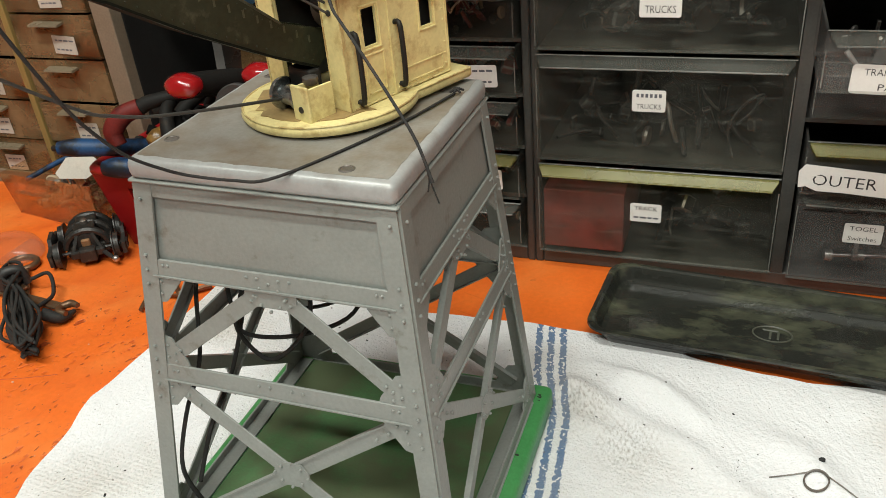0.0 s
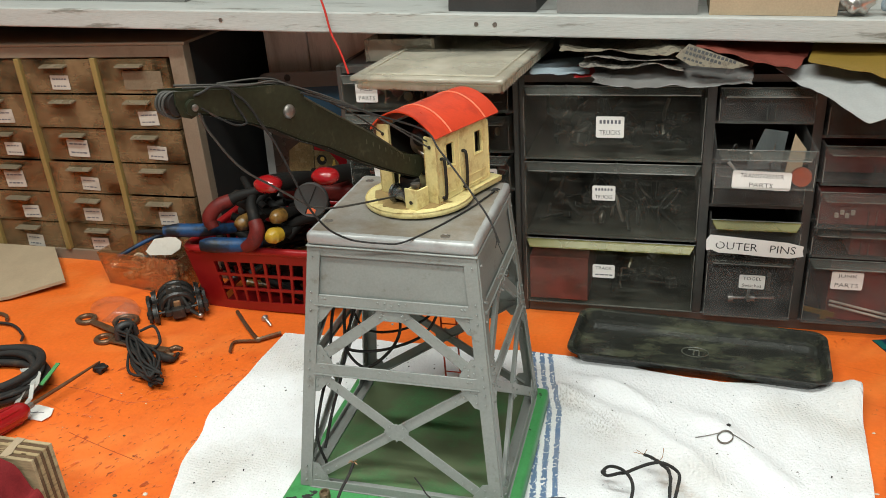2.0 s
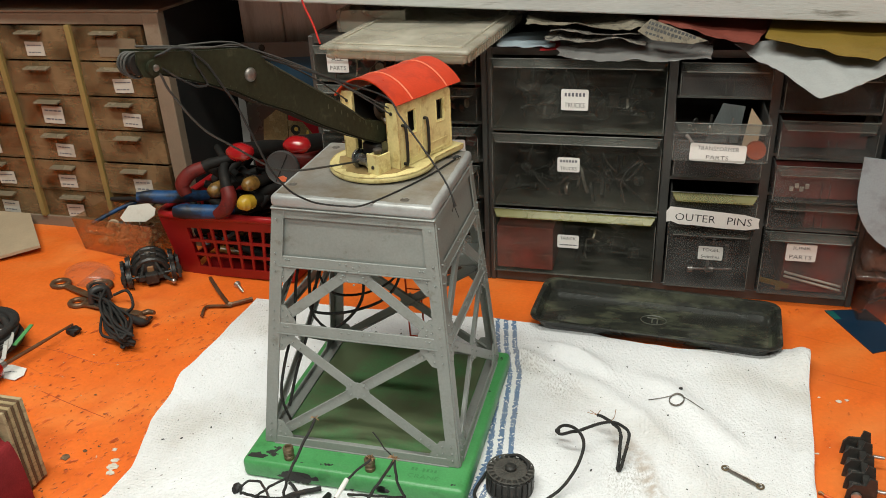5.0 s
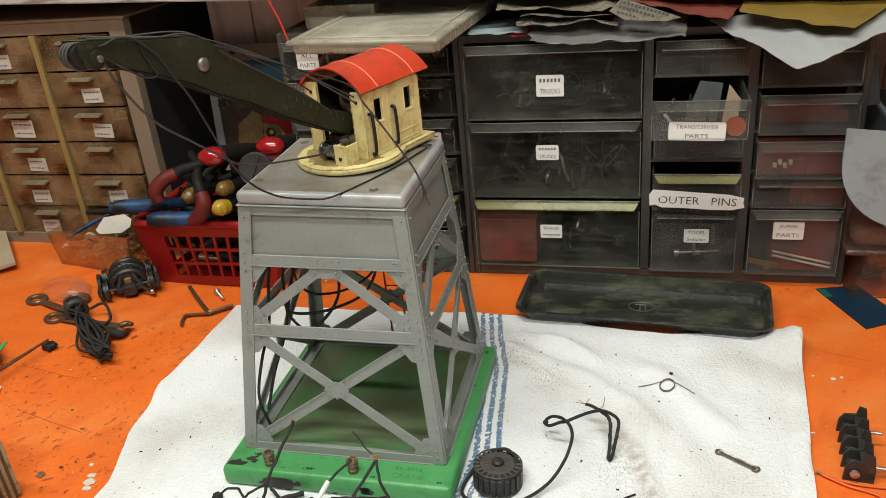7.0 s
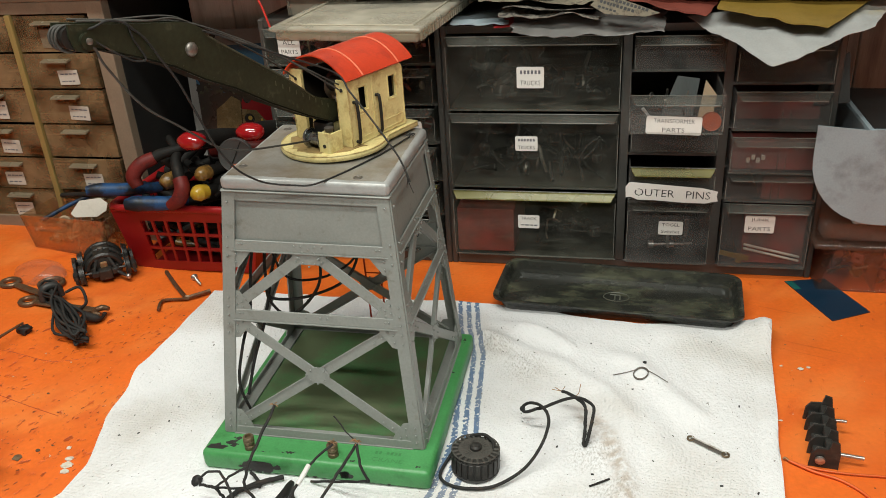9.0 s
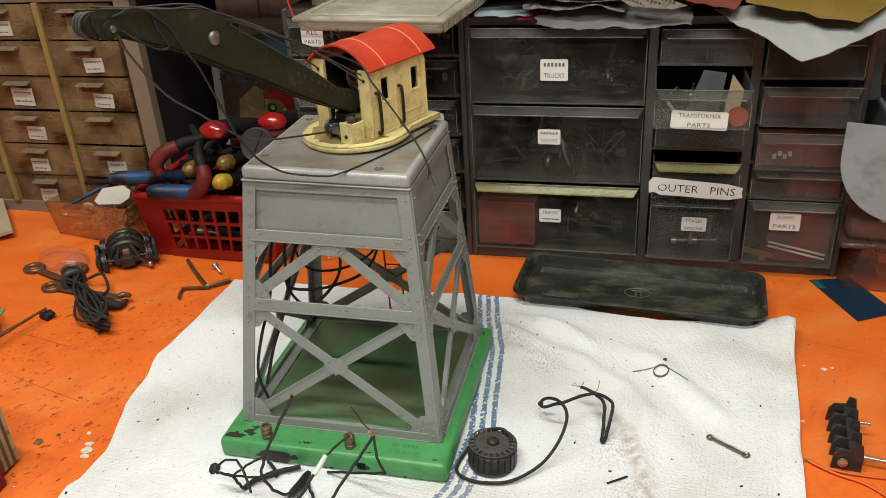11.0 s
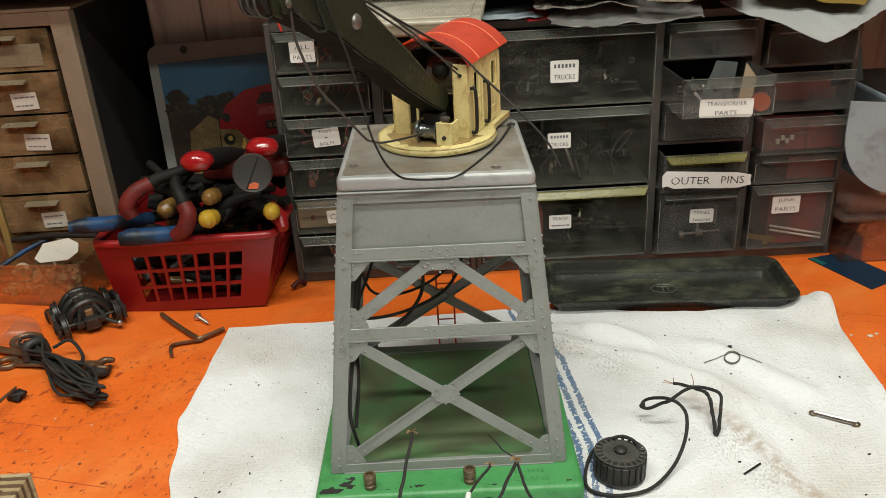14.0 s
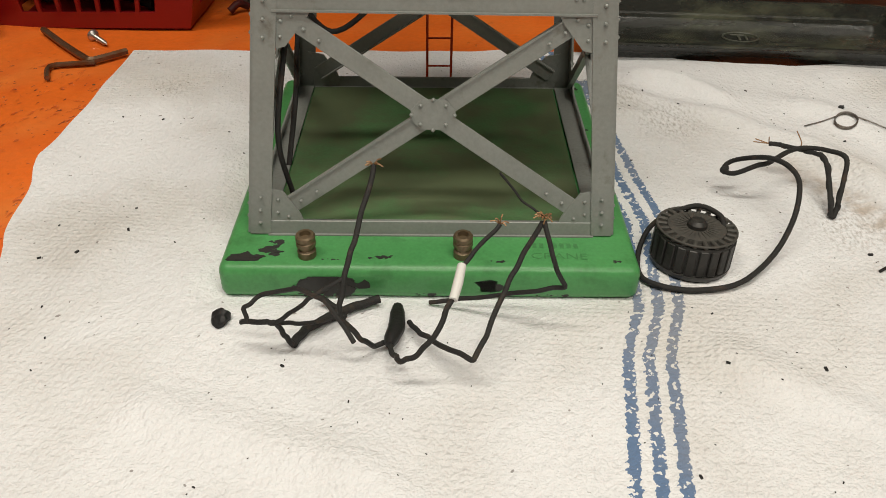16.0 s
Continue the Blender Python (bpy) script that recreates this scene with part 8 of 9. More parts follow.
def open_end():
    wrench(((-0.4340, 0.2080), (-0.350, 0.178)), 0.0095, 0.008, "dull steel ring wrench under a black cable")
    wrench(((-0.3900, 0.2170), (-0.325, 0.150)), 0.0125, 0.010, "dull steel ring wrench under a black cable")
    wrench(((-0.3900, 0.1780), (-0.3050, 0.1690)), 0.0085, 0.008, "dull steel open wrench under a black cable", True)
    # the bundled cable: a long figure of eight with a tie round its waist
    t = thing("cable_bundle", (-0.33, 0.15, rise(-0.33)), "bundled thin black cable lying on wrenches", "cable")
    rnd = random.Random(3)
    a, b = Vector((-0.3830, 0.2000)), Vector((-0.2790, 0.1090))
    d = (b - a).normalized()
    s = Vector((-d.y, d.x))
    for k in range(15):
        w0, w1 = rnd.uniform(0.001, 0.007), rnd.uniform(0.001, 0.011)
        l0, l1 = rnd.uniform(0.000, 0.012), rnd.uniform(-0.022, 0.0)
        o0, o1 = rnd.uniform(-0.003, 0.003), rnd.uniform(-0.006, 0.006)
        z = rise(-0.33) + 0.004 + 0.0010 * k
        up = lambda: rnd.uniform(-0.001, 0.0045)  # noqa: E731
        pts = [(*(a + d * l0), z + up()), (*(a.lerp(b, 0.15) + s * (w0 + o0)), z + up()), (*(a.lerp(b, 0.42) - s * (0.004 + o0)), z + up()), (*(a.lerp(b, 0.72) - s * (w1 + o1)), z + up()), (*(b + d * l1 + s * o1), z), (*(a.lerp(b, 0.75) + s * (w1 - o1)), z + up()), (*(a.lerp(b, 0.42) + s * (0.004 - o0)), z + up()), (*(a.lerp(b, 0.16) - s * (w0 + o0)), z + up())]
        part("loop", tube(B(), pts, 0.0014, 7, 5, True), CORD, t, smooth=80)
    c = a.lerp(b, 0.18)
    zc = rise(-0.36) + 0.013
    part("tie", tube(B(), [(*(c + s * 0.009), zc - 0.006), (*(c + s * 0.006), zc + 0.007), (*(c - s * 0.006), zc + 0.007), (*(c - s * 0.009), zc - 0.006)], 0.0042, 8, 5), RUBBER, t, smooth=70)
    part("plug_end", tube(B(), [(*(a.lerp(b, 0.62) + s * 0.014), rise(-0.3) + 0.012), (*(a.lerp(b, 0.66) + s * 0.026), rise(-0.3) + 0.006), (*(a.lerp(b, 0.60) + s * 0.036), rise(-0.3) + 0.004)], [0.005, 0.004, 0.0018], 8), CORD, t, smooth=70)
    part("stray_loop", tube(B(), [(-0.352, 0.190, rise(-0.35) + 0.012), (-0.338, 0.196, rise(-0.33) + 0.017), (-0.322, 0.180, rise(-0.32) + 0.010), (-0.318, 0.160, rise(-0.32) + 0.012)], 0.0016, 8), CORD, t, smooth=80)
    # hex keys and a screw
    for pts, r, label in (([(-0.2790, 0.2660, 0.004), (-0.2560, 0.2420, 0.004), (-0.2330, 0.2200, 0.004), (-0.2285, 0.2180, 0.004), (-0.2240, 0.2210, 0.004), (-0.2100, 0.2340, 0.004)], 0.0024, "rusty steel hex key lying on the bench"), ([(-0.2475, 0.1900, 0.003), (-0.2525, 0.2040, 0.003), (-0.2510, 0.2095, 0.003), (-0.2450, 0.2120, 0.003), (-0.2260, 0.2165, 0.003)], 0.0017, "small rusty hex key lying on the bench")):
        pts = [(x, y, z + rise(x)) for x, y, z in pts]
        lone("hex_key", tube(B(), pts, r, 6, 4), RUSTY_STEEL, label, "hex key", "hex keys", smooth=50)
    m = Matrix.Translation((-0.2420, 0.2600, 0.0042 + rise(-0.242))) @ Matrix.Rotation(radians(48), 4, "Z") @ Matrix.Rotation(radians(96), 4, "X")
    s = thing("wood_screw", (-0.236, 0.256, 0), "bright steel screw lying on the bench", "screw")
    part("screw_head", lathe(B(), [(0.0042, 0.0), (0.0040, 0.0012), (0.0018, 0.0032)], 14, m), STEEL, s, smooth=35)
    part("screw_shank", lathe(B(), [(0.0016, 0.003)] + [(0.0019 if k % 2 else 0.0014, 0.0036 + 0.0009 * k) for k in range(14)] + [(0.0003, 0.0185)], 10, m), STEEL, s, smooth=50)
    # clear blister dome
    q = Matrix.Translation((-0.415, 0.2330, rise(-0.415) + 0.0003)) @ Matrix.Rotation(radians(-12), 4, "Z") @ Matrix.Diagonal((1.25, 0.85, 1, 1))
    lone("blister_dome", lathe(B(), [(0.0260, 0.0), (0.0255, 0.004), (0.0235, 0.0085), (0.0180, 0.0120), (0.0090, 0.0135), (0.0010, 0.0138)], 32, q), CLEAR_LIGHT, "small clear plastic blister lying on the bench", "plastic blister", smooth=60)
    lone("rubber_scrap", blob(B(), (-0.358, 0.1270, rise(-0.358) + 0.0042), 0.0066, (1.15, 0.85, 0.7), 0.5, 3, None, 0, 4.0), RUBBER_BLACK, "black rubber scrap lying on the bench", "scrap", smooth=40)
    # corrugated card leaning at the steel cabinet
    bm = B()
    pts = [(-0.5060, 0.2680), (-0.5750, 0.3380), (-0.6900, 0.3380), (-0.6900, 0.2450), (-0.6000, 0.2050), (-0.5530, 0.2260)]
    prism(bm, pts, 0, 0.0035, Matrix(((1, 0, 0, 0), (0, 1, 0, 0), (0.0, 0.10, 1, rise(-0.55) - 0.0195), (0, 0, 0, 1))))
    lone("cardboard_piece", bm, CARDBOARD, "torn brown cardboard lying on the bench", "cardboard")
    # cable coil with a white tag
    t = thing("cable_coil", (-0.440, 0.078, rise(-0.44)), "coil of thick and thin black cable with a white tag", "cable")
    for k in range(9):
        rx, ry = 0.047 + 0.005 * math.sin(k * 2.3), 0.037 + 0.005 * math.cos(k * 1.7)
        z = rise(-0.44) + 0.0040 + 0.0021 * k
        pts = [(-0.440 + 0.003 * math.sin(k) + rx * math.cos(v), 0.078 + 0.003 * math.cos(k) + ry * math.sin(v), z + 0.0016 * math.sin(2 * v + k)) for v in np.linspace(0, 2 * math.pi, 13)[:-1]]
        part("turn", tube(B(), pts, 0.0036 if k % 3 else 0.0022, 10, 4, True), CORD, t, smooth=80)
    zc = rise(-0.40)
    for run in (((-0.408, 0.098, 0.008), (-0.412, 0.086, 0.019), (-0.401, 0.087, 0.021), (-0.388, 0.082, 0.021), (-0.383, 0.072, 0.017), (-0.386, 0.066, 0.012)), ((-0.394, 0.085, 0.021), (-0.386, 0.070, 0.018), (-0.381, 0.058, 0.010), (-0.386, 0.050, 0.003)), ((-0.392, 0.084, 0.022), (-0.392, 0.064, 0.014), (-0.394, 0.050, 0.004))):
        for a, b in zip(run, run[1:]):
            a, b = Vector(a) + Vector((0, 0, zc)), Vector(b) + Vector((0, 0, zc))
            part("tie_strip", beam(B(), a, b + (b - a) * 0.08, (0.2, -0.5, 1), 0.0042, 0.0008, 0.0002), WHITE_TIE, t, "limp translucent white tie")
    part("green_tie", beam(B(), (-0.381, 0.074, zc + 0.014), (-0.384, 0.104, zc + 0.019), (0, 0, 1), 0.0042, 0.0010), GREEN_TIE, t, "green plastic tie")
    part("tag", prism(B(), [(-0.3900, 0.0440), (-0.3920, 0.0600), (-0.3800, 0.0640), (-0.3610, 0.0610), (-0.3560, 0.0510), (-0.3590, 0.0420)], rise(-0.372) + 0.0004, rise(-0.372) + 0.0010), PAPER, t, "white card tag")
    for k in range(3):
        part("stroke", beam(B(), (-0.384 + 0.006 * k, 0.0485 + 0.002 * k, rise(-0.375) + 0.0012), (-0.372 + 0.003 * k, 0.0535, rise(-0.372) + 0.0013), (0, 0, 1), 0.0005, 0.0002), INK_FAINT, t)
    # screwdriver with a red handle
    z = rise(-0.375)
    t = thing("screwdriver", (-0.375, 0.06, z), "screwdriver with red see-through handle on the bench", "screwdriver")
    part("blade", tube(B(), [(-0.3560, 0.1270, z + 0.0110), (-0.3640, 0.0870, z + 0.0115), (-0.3735, 0.0440, z + 0.0120)], [0.0010, 0.0018, 0.0020], 8, 3), RUSTY_STEEL, t, smooth=70)
    part("ferrule", tube(B(), [(-0.3722, 0.0500, z + 0.0119), (-0.3738, 0.0425, z + 0.0120)], 0.0030, 10, 2), DULL_STEEL, t, smooth=60)
    part("handle", tube(B(), [(-0.3735, 0.0440, z + 0.0120), (-0.3750, 0.0370, z + 0.0122), (-0.3850, 0.0080, z + 0.0122), (-0.3930, -0.0200, z + 0.0120)], [0.0050, 0.0095, 0.0098, 0.0085], 12, 6), RED_GLOSS, t, smooth=60)
    for k in range(8):
        v = radians(45 * k)
        d = Vector((0.0096 * math.cos(v), 0, 0.0096 * math.sin(v)))
        part("flute", tube(B(), [Vector((-0.3765, 0.0330, z + 0.0122)) + d, Vector((-0.3850, 0.0080, z + 0.0122)) + d * 1.03], 0.0010, 6, 2), RED_GLOSS, t, smooth=70)
    lone("hex_key", tube(B(), [(-0.580, 0.200, rise(-0.55) + 0.003), (-0.545, 0.196, rise(-0.55) + 0.003), (-0.527, 0.192, rise(-0.52) + 0.003), (-0.519, 0.184, rise(-0.52) + 0.003)], 0.0021, 6, 4), RUSTY_STEEL, "rusty steel hex key lying on the bench", "hex key", "hex keys", smooth=50)
    lone("thin_cable", tube(B(), [(-0.560, 0.170, rise(-0.55) + 0.002), (-0.510, 0.176, rise(-0.51) + 0.004), (-0.478, 0.160, rise(-0.48) + 0.004), (-0.462, 0.142, rise(-0.46) + 0.010)], 0.0016, 7), CORD, "thin dark cable lying on the bench", "cable", smooth=80)
    # upright plywood board and red cloth
    t = thing("plywood_board", (-0.33, -0.07, rise(-0.3)), "thick scuffed plywood board standing on its edge", "plywood board")
    x1, x0, y0, y1, zt, zb = -0.2455, -0.440, -0.0790, -0.0570, 0.0790, 0.004
    n = 7
    for k in range(n):
        a = y0 + (y1 - y0) * k / n
        b = y0 + (y1 - y0) * (k + 1) / n
        j = 0.0004 * (k % 2)
        part("ply", box(B(), (x0, a + 0.0001, zb), (x1 - j, b - 0.0001, zt - j), 0.0004, None, 1), PLY_FACE if k in (0, n - 1) else (PLY_DARK if k % 2 else PLY_EDGE), t)
    part("tape", prism(B(), [(-0.2765, -0.0570), (-0.2735, -0.0780), (-0.2680, -0.0785), (-0.2660, -0.0740), (-0.2690, -0.0660), (-0.2685, -0.0575)], zt + 0.0001, zt + 0.0006), CARDBOARD, t, "torn dirty beige tape")
    rnd = random.Random(19)
    for k in range(16):
        x, y = rnd.uniform(x0 + 0.10, x1 - 0.004), rnd.uniform(y0 + 0.002, y1 - 0.003)
        part("splinter", box(B(), (x, y, zt - 0.0002), (x + rnd.uniform(0.004, 0.014), y + rnd.uniform(0.0006, 0.0014), zt + 0.0003), 0.0001, None, 1), PLY_DARK if k % 2 else PLY_EDGE, t)
    # the cloth lies bundled against the board: a rounded end with a deep fold, creases along it
    bm = B()
    nu, nv = 90, 44
    g = []
    for j in range(nv + 1):
        v = j / nv
        row = []
        for i in range(nu + 1):
            u = i / nu
            e = max(0.0, (u - 0.80) / 0.20)
            x = -0.430 + 0.152 * min(1, u / 0.80) + 0.040 * math.sin(e * math.pi / 2)
            f = 1 + 0.05 * noise.noise((x * 26, v * 3, 2.0)) - 0.14 * abs(noise.noise((x * 9, v * 3.6 + x * 6, 5.0))) + 0.02 * noise.noise((x * 70, v * 7, 9.0))
            f -= 0.20 * math.exp(-(((e - 0.42 - 0.10 * v) / 0.10) ** 2))
            y = -0.0820 - (1 - v) * 0.120 * (1 - 0.25 * e * e) * (1 + 0.05 * noise.noise((x * 20, v * 3, 7.0)))
            row.append(bm.verts.new((x, y, rise(x) + 0.001 + 0.086 * f * math.cos(e * math.pi / 2) ** 0.55 * math.sin(math.pi * min(0.60, 0.60 * v * 1.05)) ** 0.55)))
        g.append(row)
    for j in range(nv):
        for i in range(nu):
            bm.faces.new((g[j][i], g[j][i + 1], g[j + 1][i + 1], g[j + 1][i]))
    lone("red_cloth", bm, RED_CLOTH, "crumpled dark red cotton cloth against the plywood", "cloth", smooth=80)


CLEAR_LIGHT = clear_plastic("thin_clear_plastic", (0.985, 0.975, 0.965), 0.04, (0.75, 0.62, 0.52), 0.25, 0.05, 0.25)
RUBBER_BLACK = mat("black_scrap", (0.012, 0.011, 0.011), 0.6, vary=0.3, bump=0.3)
open_end()


# ---- on the towel ----
def magnet():
    cx, cy = 0.1190, 0.0020
    z = cloth_z(cx, cy)
    t = thing("electromagnet", (cx, cy, z), "black ribbed electromagnet with its cloth cord on the towel", "electromagnet")
    m = Matrix.Translation((cx, cy, z - 0.0008)) @ Matrix.Rotation(radians(-4), 4, "X") @ Matrix.Rotation(radians(2), 4, "Y") @ Matrix.Diagonal((1.05, 1.05, 0.78, 1))
    part("drum", lathe(B(), [(0.0160, 0), (0.0168, 0.0010), (0.0172, 0.0035), (0.0162, 0.0040), (0.0160, 0.0190), (0.0166, 0.0196), (0.0166, 0.0212), (0.0155, 0.0222), (0.0122, 0.0226), (0.0115, 0.0212), (0.0060, 0.0206)], 56, m), BAKELITE, t, "black bakelite drum", smooth=35)
    for k in range(22):
        a = 360 * k / 22 + 7
        part("rib", box(B(), (0.0150, -0.00185, 0.0040), (0.0171, 0.00185, 0.0205), 0.0004, m @ Matrix.Rotation(radians(a), 4, "Z"), 1), BAKELITE, t)
    for k in range(22):
        part("tooth", box(B(), (0.0122, -0.0009, 0.0215), (0.0168, 0.0009, 0.0246), 0.0005, m @ Matrix.Rotation(radians(360 * k / 22 + 7), 4, "Z"), 1), BAKELITE_DUST, t)
    part("top_plate", lathe(B(), [(0.0125, 0.0214), (0.0122, 0.0240), (0.0112, 0.0244), (0.0040, 0.0238)], 40, m), BAKELITE_DUST, t, "dusty grey-brown top plate", smooth=40)
    part("rim_ring", tube(B(), [m @ Vector((0.0166 * math.cos(v), 0.0166 * math.sin(v), 0.0236)) for v in np.linspace(0, 2 * math.pi, 25)[:-1]], 0.0006, 6, 2, True), BAKELITE_DUST, t, smooth=80)
    part("hub", lathe(B(), [(0.0042, 0.0205), (0.0042, 0.0262), (0.0030, 0.0282), (0.0010, 0.0286)], 20, m), BAKELITE, t, smooth=35)
    for k in range(26):
        part("groove_rib", box(B(), (0.0050, -0.0003, 0.0232), (0.0110, 0.0003, 0.0246), 0.0001, m @ Matrix.Rotation(radians(360 * k / 26), 4, "Z"), 1), BAKELITE_DUST, t)
    C = lambda x, y, h=0.0022: (x, y, cloth_z(x, y) + h)  # noqa: E731
    cord = [(0.1325, 0.0045, z + 0.0165), (0.1315, 0.0105, z + 0.0190), (0.1240, 0.0165, z + 0.0200), (0.1150, 0.0180, z + 0.0165), (0.1045, 0.0195, z + 0.0070), C(0.0970, 0.0075), C(0.0945, -0.0100), C(0.1030, -0.0195), C(0.1180, -0.0220), C(0.1370, -0.0170, 0.0030), (0.1555, -0.0014, 0.0100), (0.1665, 0.0125, 0.0205), (0.1710, 0.0257, 0.0300), (0.1692, 0.0360, 0.0330), (0.1635, 0.0450, 0.0325), (0.1575, 0.0540, 0.0275), (0.1520, 0.0605, 0.0220), (0.1482, 0.0600, 0.0190), (0.1480, 0.0562, 0.0180), (0.1520, 0.0528, 0.0195), (0.1600, 0.0500, 0.0255), (0.1645, 0.0490, 0.0275), (0.1730, 0.0565, 0.0272), (0.1815, 0.0640, 0.0262), (0.1900, 0.0675, 0.0258), (0.1980, 0.0610, 0.0280), (0.2033, 0.0519, 0.0290), (0.2022, 0.0455, 0.0205), (0.1997, 0.0388, 0.0090), (0.1980, 0.0362, 0.0050), (0.1968, 0.0374, 0.0068), (0.1974, 0.0480, 0.0162), (0.1966, 0.0578, 0.0245), (0.1935, 0.0636, 0.0248), (0.1870, 0.0735, 0.0222), (0.1810, 0.0790, 0.0212), (0.1770, 0.0810, 0.0206)]
    part("cord", tube(B(), cord, 0.00125, 8, 5), CORD, t, "stiff black cloth cord", smooth=80)
    part("cord_end", blob(B(), (0.1480, 0.0580, 0.0182), 0.0024, (1, 0.9, 0.9), 0.3, 2), CORD, t)
    twist = [Vector(p) for p in curve_points(cord[-10:-1], 6)]
    part("cord_twist", tube(B(), [p + 0.0008 * Vector((math.cos(k * 0.9), math.sin(k * 0.9), math.cos(k * 0.9 + 1))) for k, p in enumerate(twist)], 0.0009, 6, 2), CORD, t, smooth=80)
    for d in ((-0.006, 0.004), (-0.008, 0.001), (0.002, 0.006)):
        part("strand", tube(B(), [(0.1770, 0.0810, 0.0206), (0.1770 + d[0], 0.0810 + d[1], 0.0212)], 0.0003, 4, 2), COPPER, t)
    part("strand", tube(B(), [(0.1880, 0.0690, 0.0250), (0.1905, 0.0740, 0.0250), (0.1912, 0.0790, 0.0255), (0.1915, 0.0845, 0.0262)], 0.0003, 5, 4), COPPER, t)


def tangle():
    C = lambda x, y, h=0.0018: (x, y, cloth_z(x, y) + h)  # noqa: E731
    t = thing("lead_tangle", (-0.045, -0.045, 0.003), "tangle of stiff black cloth-covered leads before the crane", "wire")
    rnd = random.Random(17)

    def kinked(pts, amount=0.0007):
        out = [Vector(pts[0])]
        for a, b in zip(pts, pts[1:]):
            a, b = Vector(a), Vector(b)
            for f in (0.33, 0.66):
                out.append(a.lerp(b, f) + amount * Vector((rnd.uniform(-1, 1), rnd.uniform(-1, 1), rnd.uniform(-0.3, 0.8))))
            out.append(b)
        return out

    for pts, r in (
        ([(-0.0666, -0.0658, 0.0241), (-0.0676, -0.0637, 0.0297), (-0.0605, -0.0611, 0.0340), (-0.0450, -0.0715, 0.0453), (-0.0334, -0.0841, 0.0503), (-0.0229, -0.0964, 0.0430)], 0.0009),
        ([(-0.0715, -0.0578, 0.0172), (-0.0620, -0.0620, 0.0210), (-0.0566, -0.0639, 0.0225), (-0.0545, -0.0625, 0.0150), (-0.0521, -0.0602, 0.0079)], 0.0011),
        ([C(-0.0525, -0.0590, 0.002), C(-0.048, -0.0500, 0.003), C(-0.041, -0.0440, 0.003), C(-0.030, -0.0360, 0.003), C(-0.020, -0.0310, 0.004)], 0.0019),
        ([(-0.0590, -0.0628, 0.0210), (-0.0500, -0.0560, 0.0150), (-0.0400, -0.0480, 0.0100), C(-0.033, -0.042, 0.003)], 0.0009),
        ([(-0.0204, -0.0239, 0.0677), (-0.0225, -0.0350, 0.0610), (-0.0262, -0.0500, 0.0510), (-0.0296, -0.0594, 0.0426), (-0.0316, -0.0655, 0.0330), (-0.0305, -0.0668, 0.0260), (-0.0246, -0.0670, 0.0172), (-0.0203, -0.0600, 0.0070), (-0.0140, -0.0570, 0.0070)], 0.0011),
        ([(-0.0298, -0.0600, 0.0415), (-0.0400, -0.0640, 0.0365), (-0.0480, -0.0650, 0.0300), (-0.0566, -0.0639, 0.0225)], 0.0009),
        ([C(-0.046, -0.031, 0.005), C(-0.037, -0.038, 0.003), C(-0.034, -0.043)], 0.0013),
        ([(0.0278, -0.0419, 0.0530), (0.0210, -0.0480, 0.0490), (0.0131, -0.0556, 0.0427)], 0.0009),
        ([(0.0103, -0.0680, 0.0390), (0.0040, -0.0765, 0.0290), (-0.0030, -0.0790, 0.0205), (-0.0088, -0.0779, 0.0162), (-0.0125, -0.0700, 0.0125), (-0.0140, -0.0600, 0.0100)], 0.0011),
        ([(-0.0070, -0.0460, 0.0075), (-0.0020, -0.0560, 0.0100), (0.0060, -0.0670, 0.0140), (0.0165, -0.0788, 0.0185), (0.0180, -0.0790, 0.0190), (0.0228, -0.0705, 0.0226), (0.0300, -0.0560, 0.0320), (0.0371, -0.0450, 0.0416), (0.0442, -0.0400, 0.0530)], 0.0011),
        ([(0.0448, -0.0400, 0.0535), (0.0468, -0.0450, 0.0470), (0.0490, -0.0484, 0.0400), (0.0538, -0.0493, 0.0288), (0.0400, -0.0440, 0.0220), (0.0200, -0.0360, 0.0120), (0.0010, -0.0302, 0.0045)], 0.0010),
        ([(0.0440, -0.0392, 0.0550), (0.0360, -0.0360, 0.0600), (0.0275, -0.0327, 0.0700)], 0.0005),
    ):
        part("lead", tube(B(), kinked(pts, 0.0005), r, 7, 3), CORD, t, smooth=80)
    part("lead_sleeve", tube(B(), [(0.0134, -0.0545, 0.0432), (0.0120, -0.0620, 0.0412), (0.0101, -0.0691, 0.0386)], [0.0017, 0.0019, 0.0017], 10, 4), WHITE_PLASTIC, t, "white plastic sleeve on a lead", smooth=70)
    for x, y, z in ((0.0440, -0.0392, 0.0545), (0.0278, -0.0419, 0.0530), (-0.0204, -0.0239, 0.0677), (0.0455, -0.0395, 0.0540)):
        bm = B()
        for k in range(7):
            d = Vector((rnd.uniform(-1, 1), rnd.uniform(-0.6, 0.6), rnd.uniform(-0.3, 0.9))) * 0.0040
            a = Vector((x, y, z))
            tube(bm, [a, a + d * 0.5 + Vector((0, 0, 0.001)), a + d], 0.0003, 4, 2)
        part("frayed_end", bm, COPPER, t, "frayed copper strands")
    part("sleeve", tube(B(), [(-0.0138, -0.0640, 0.0112), (-0.0135, -0.0590, 0.0100), (-0.0119, -0.0500, 0.0085), (-0.0120, -0.0410, 0.0070), (-0.0122, -0.0350, 0.0060)], [0.0016, 0.0030, 0.0035, 0.0032, 0.0022], 10), RUBBER_BLACK, t, "thick black rubber sleeve", smooth=70)
    lone("rubber_scrap", blob(B(), C(-0.0840, -0.0440, 0.0022), 0.0042, (0.85, 1.0, 0.75), 0.5, 3, None, 0, 8.0), RUBBER_BLACK, "black rubber scrap lying on the towel", "scrap", smooth=40)


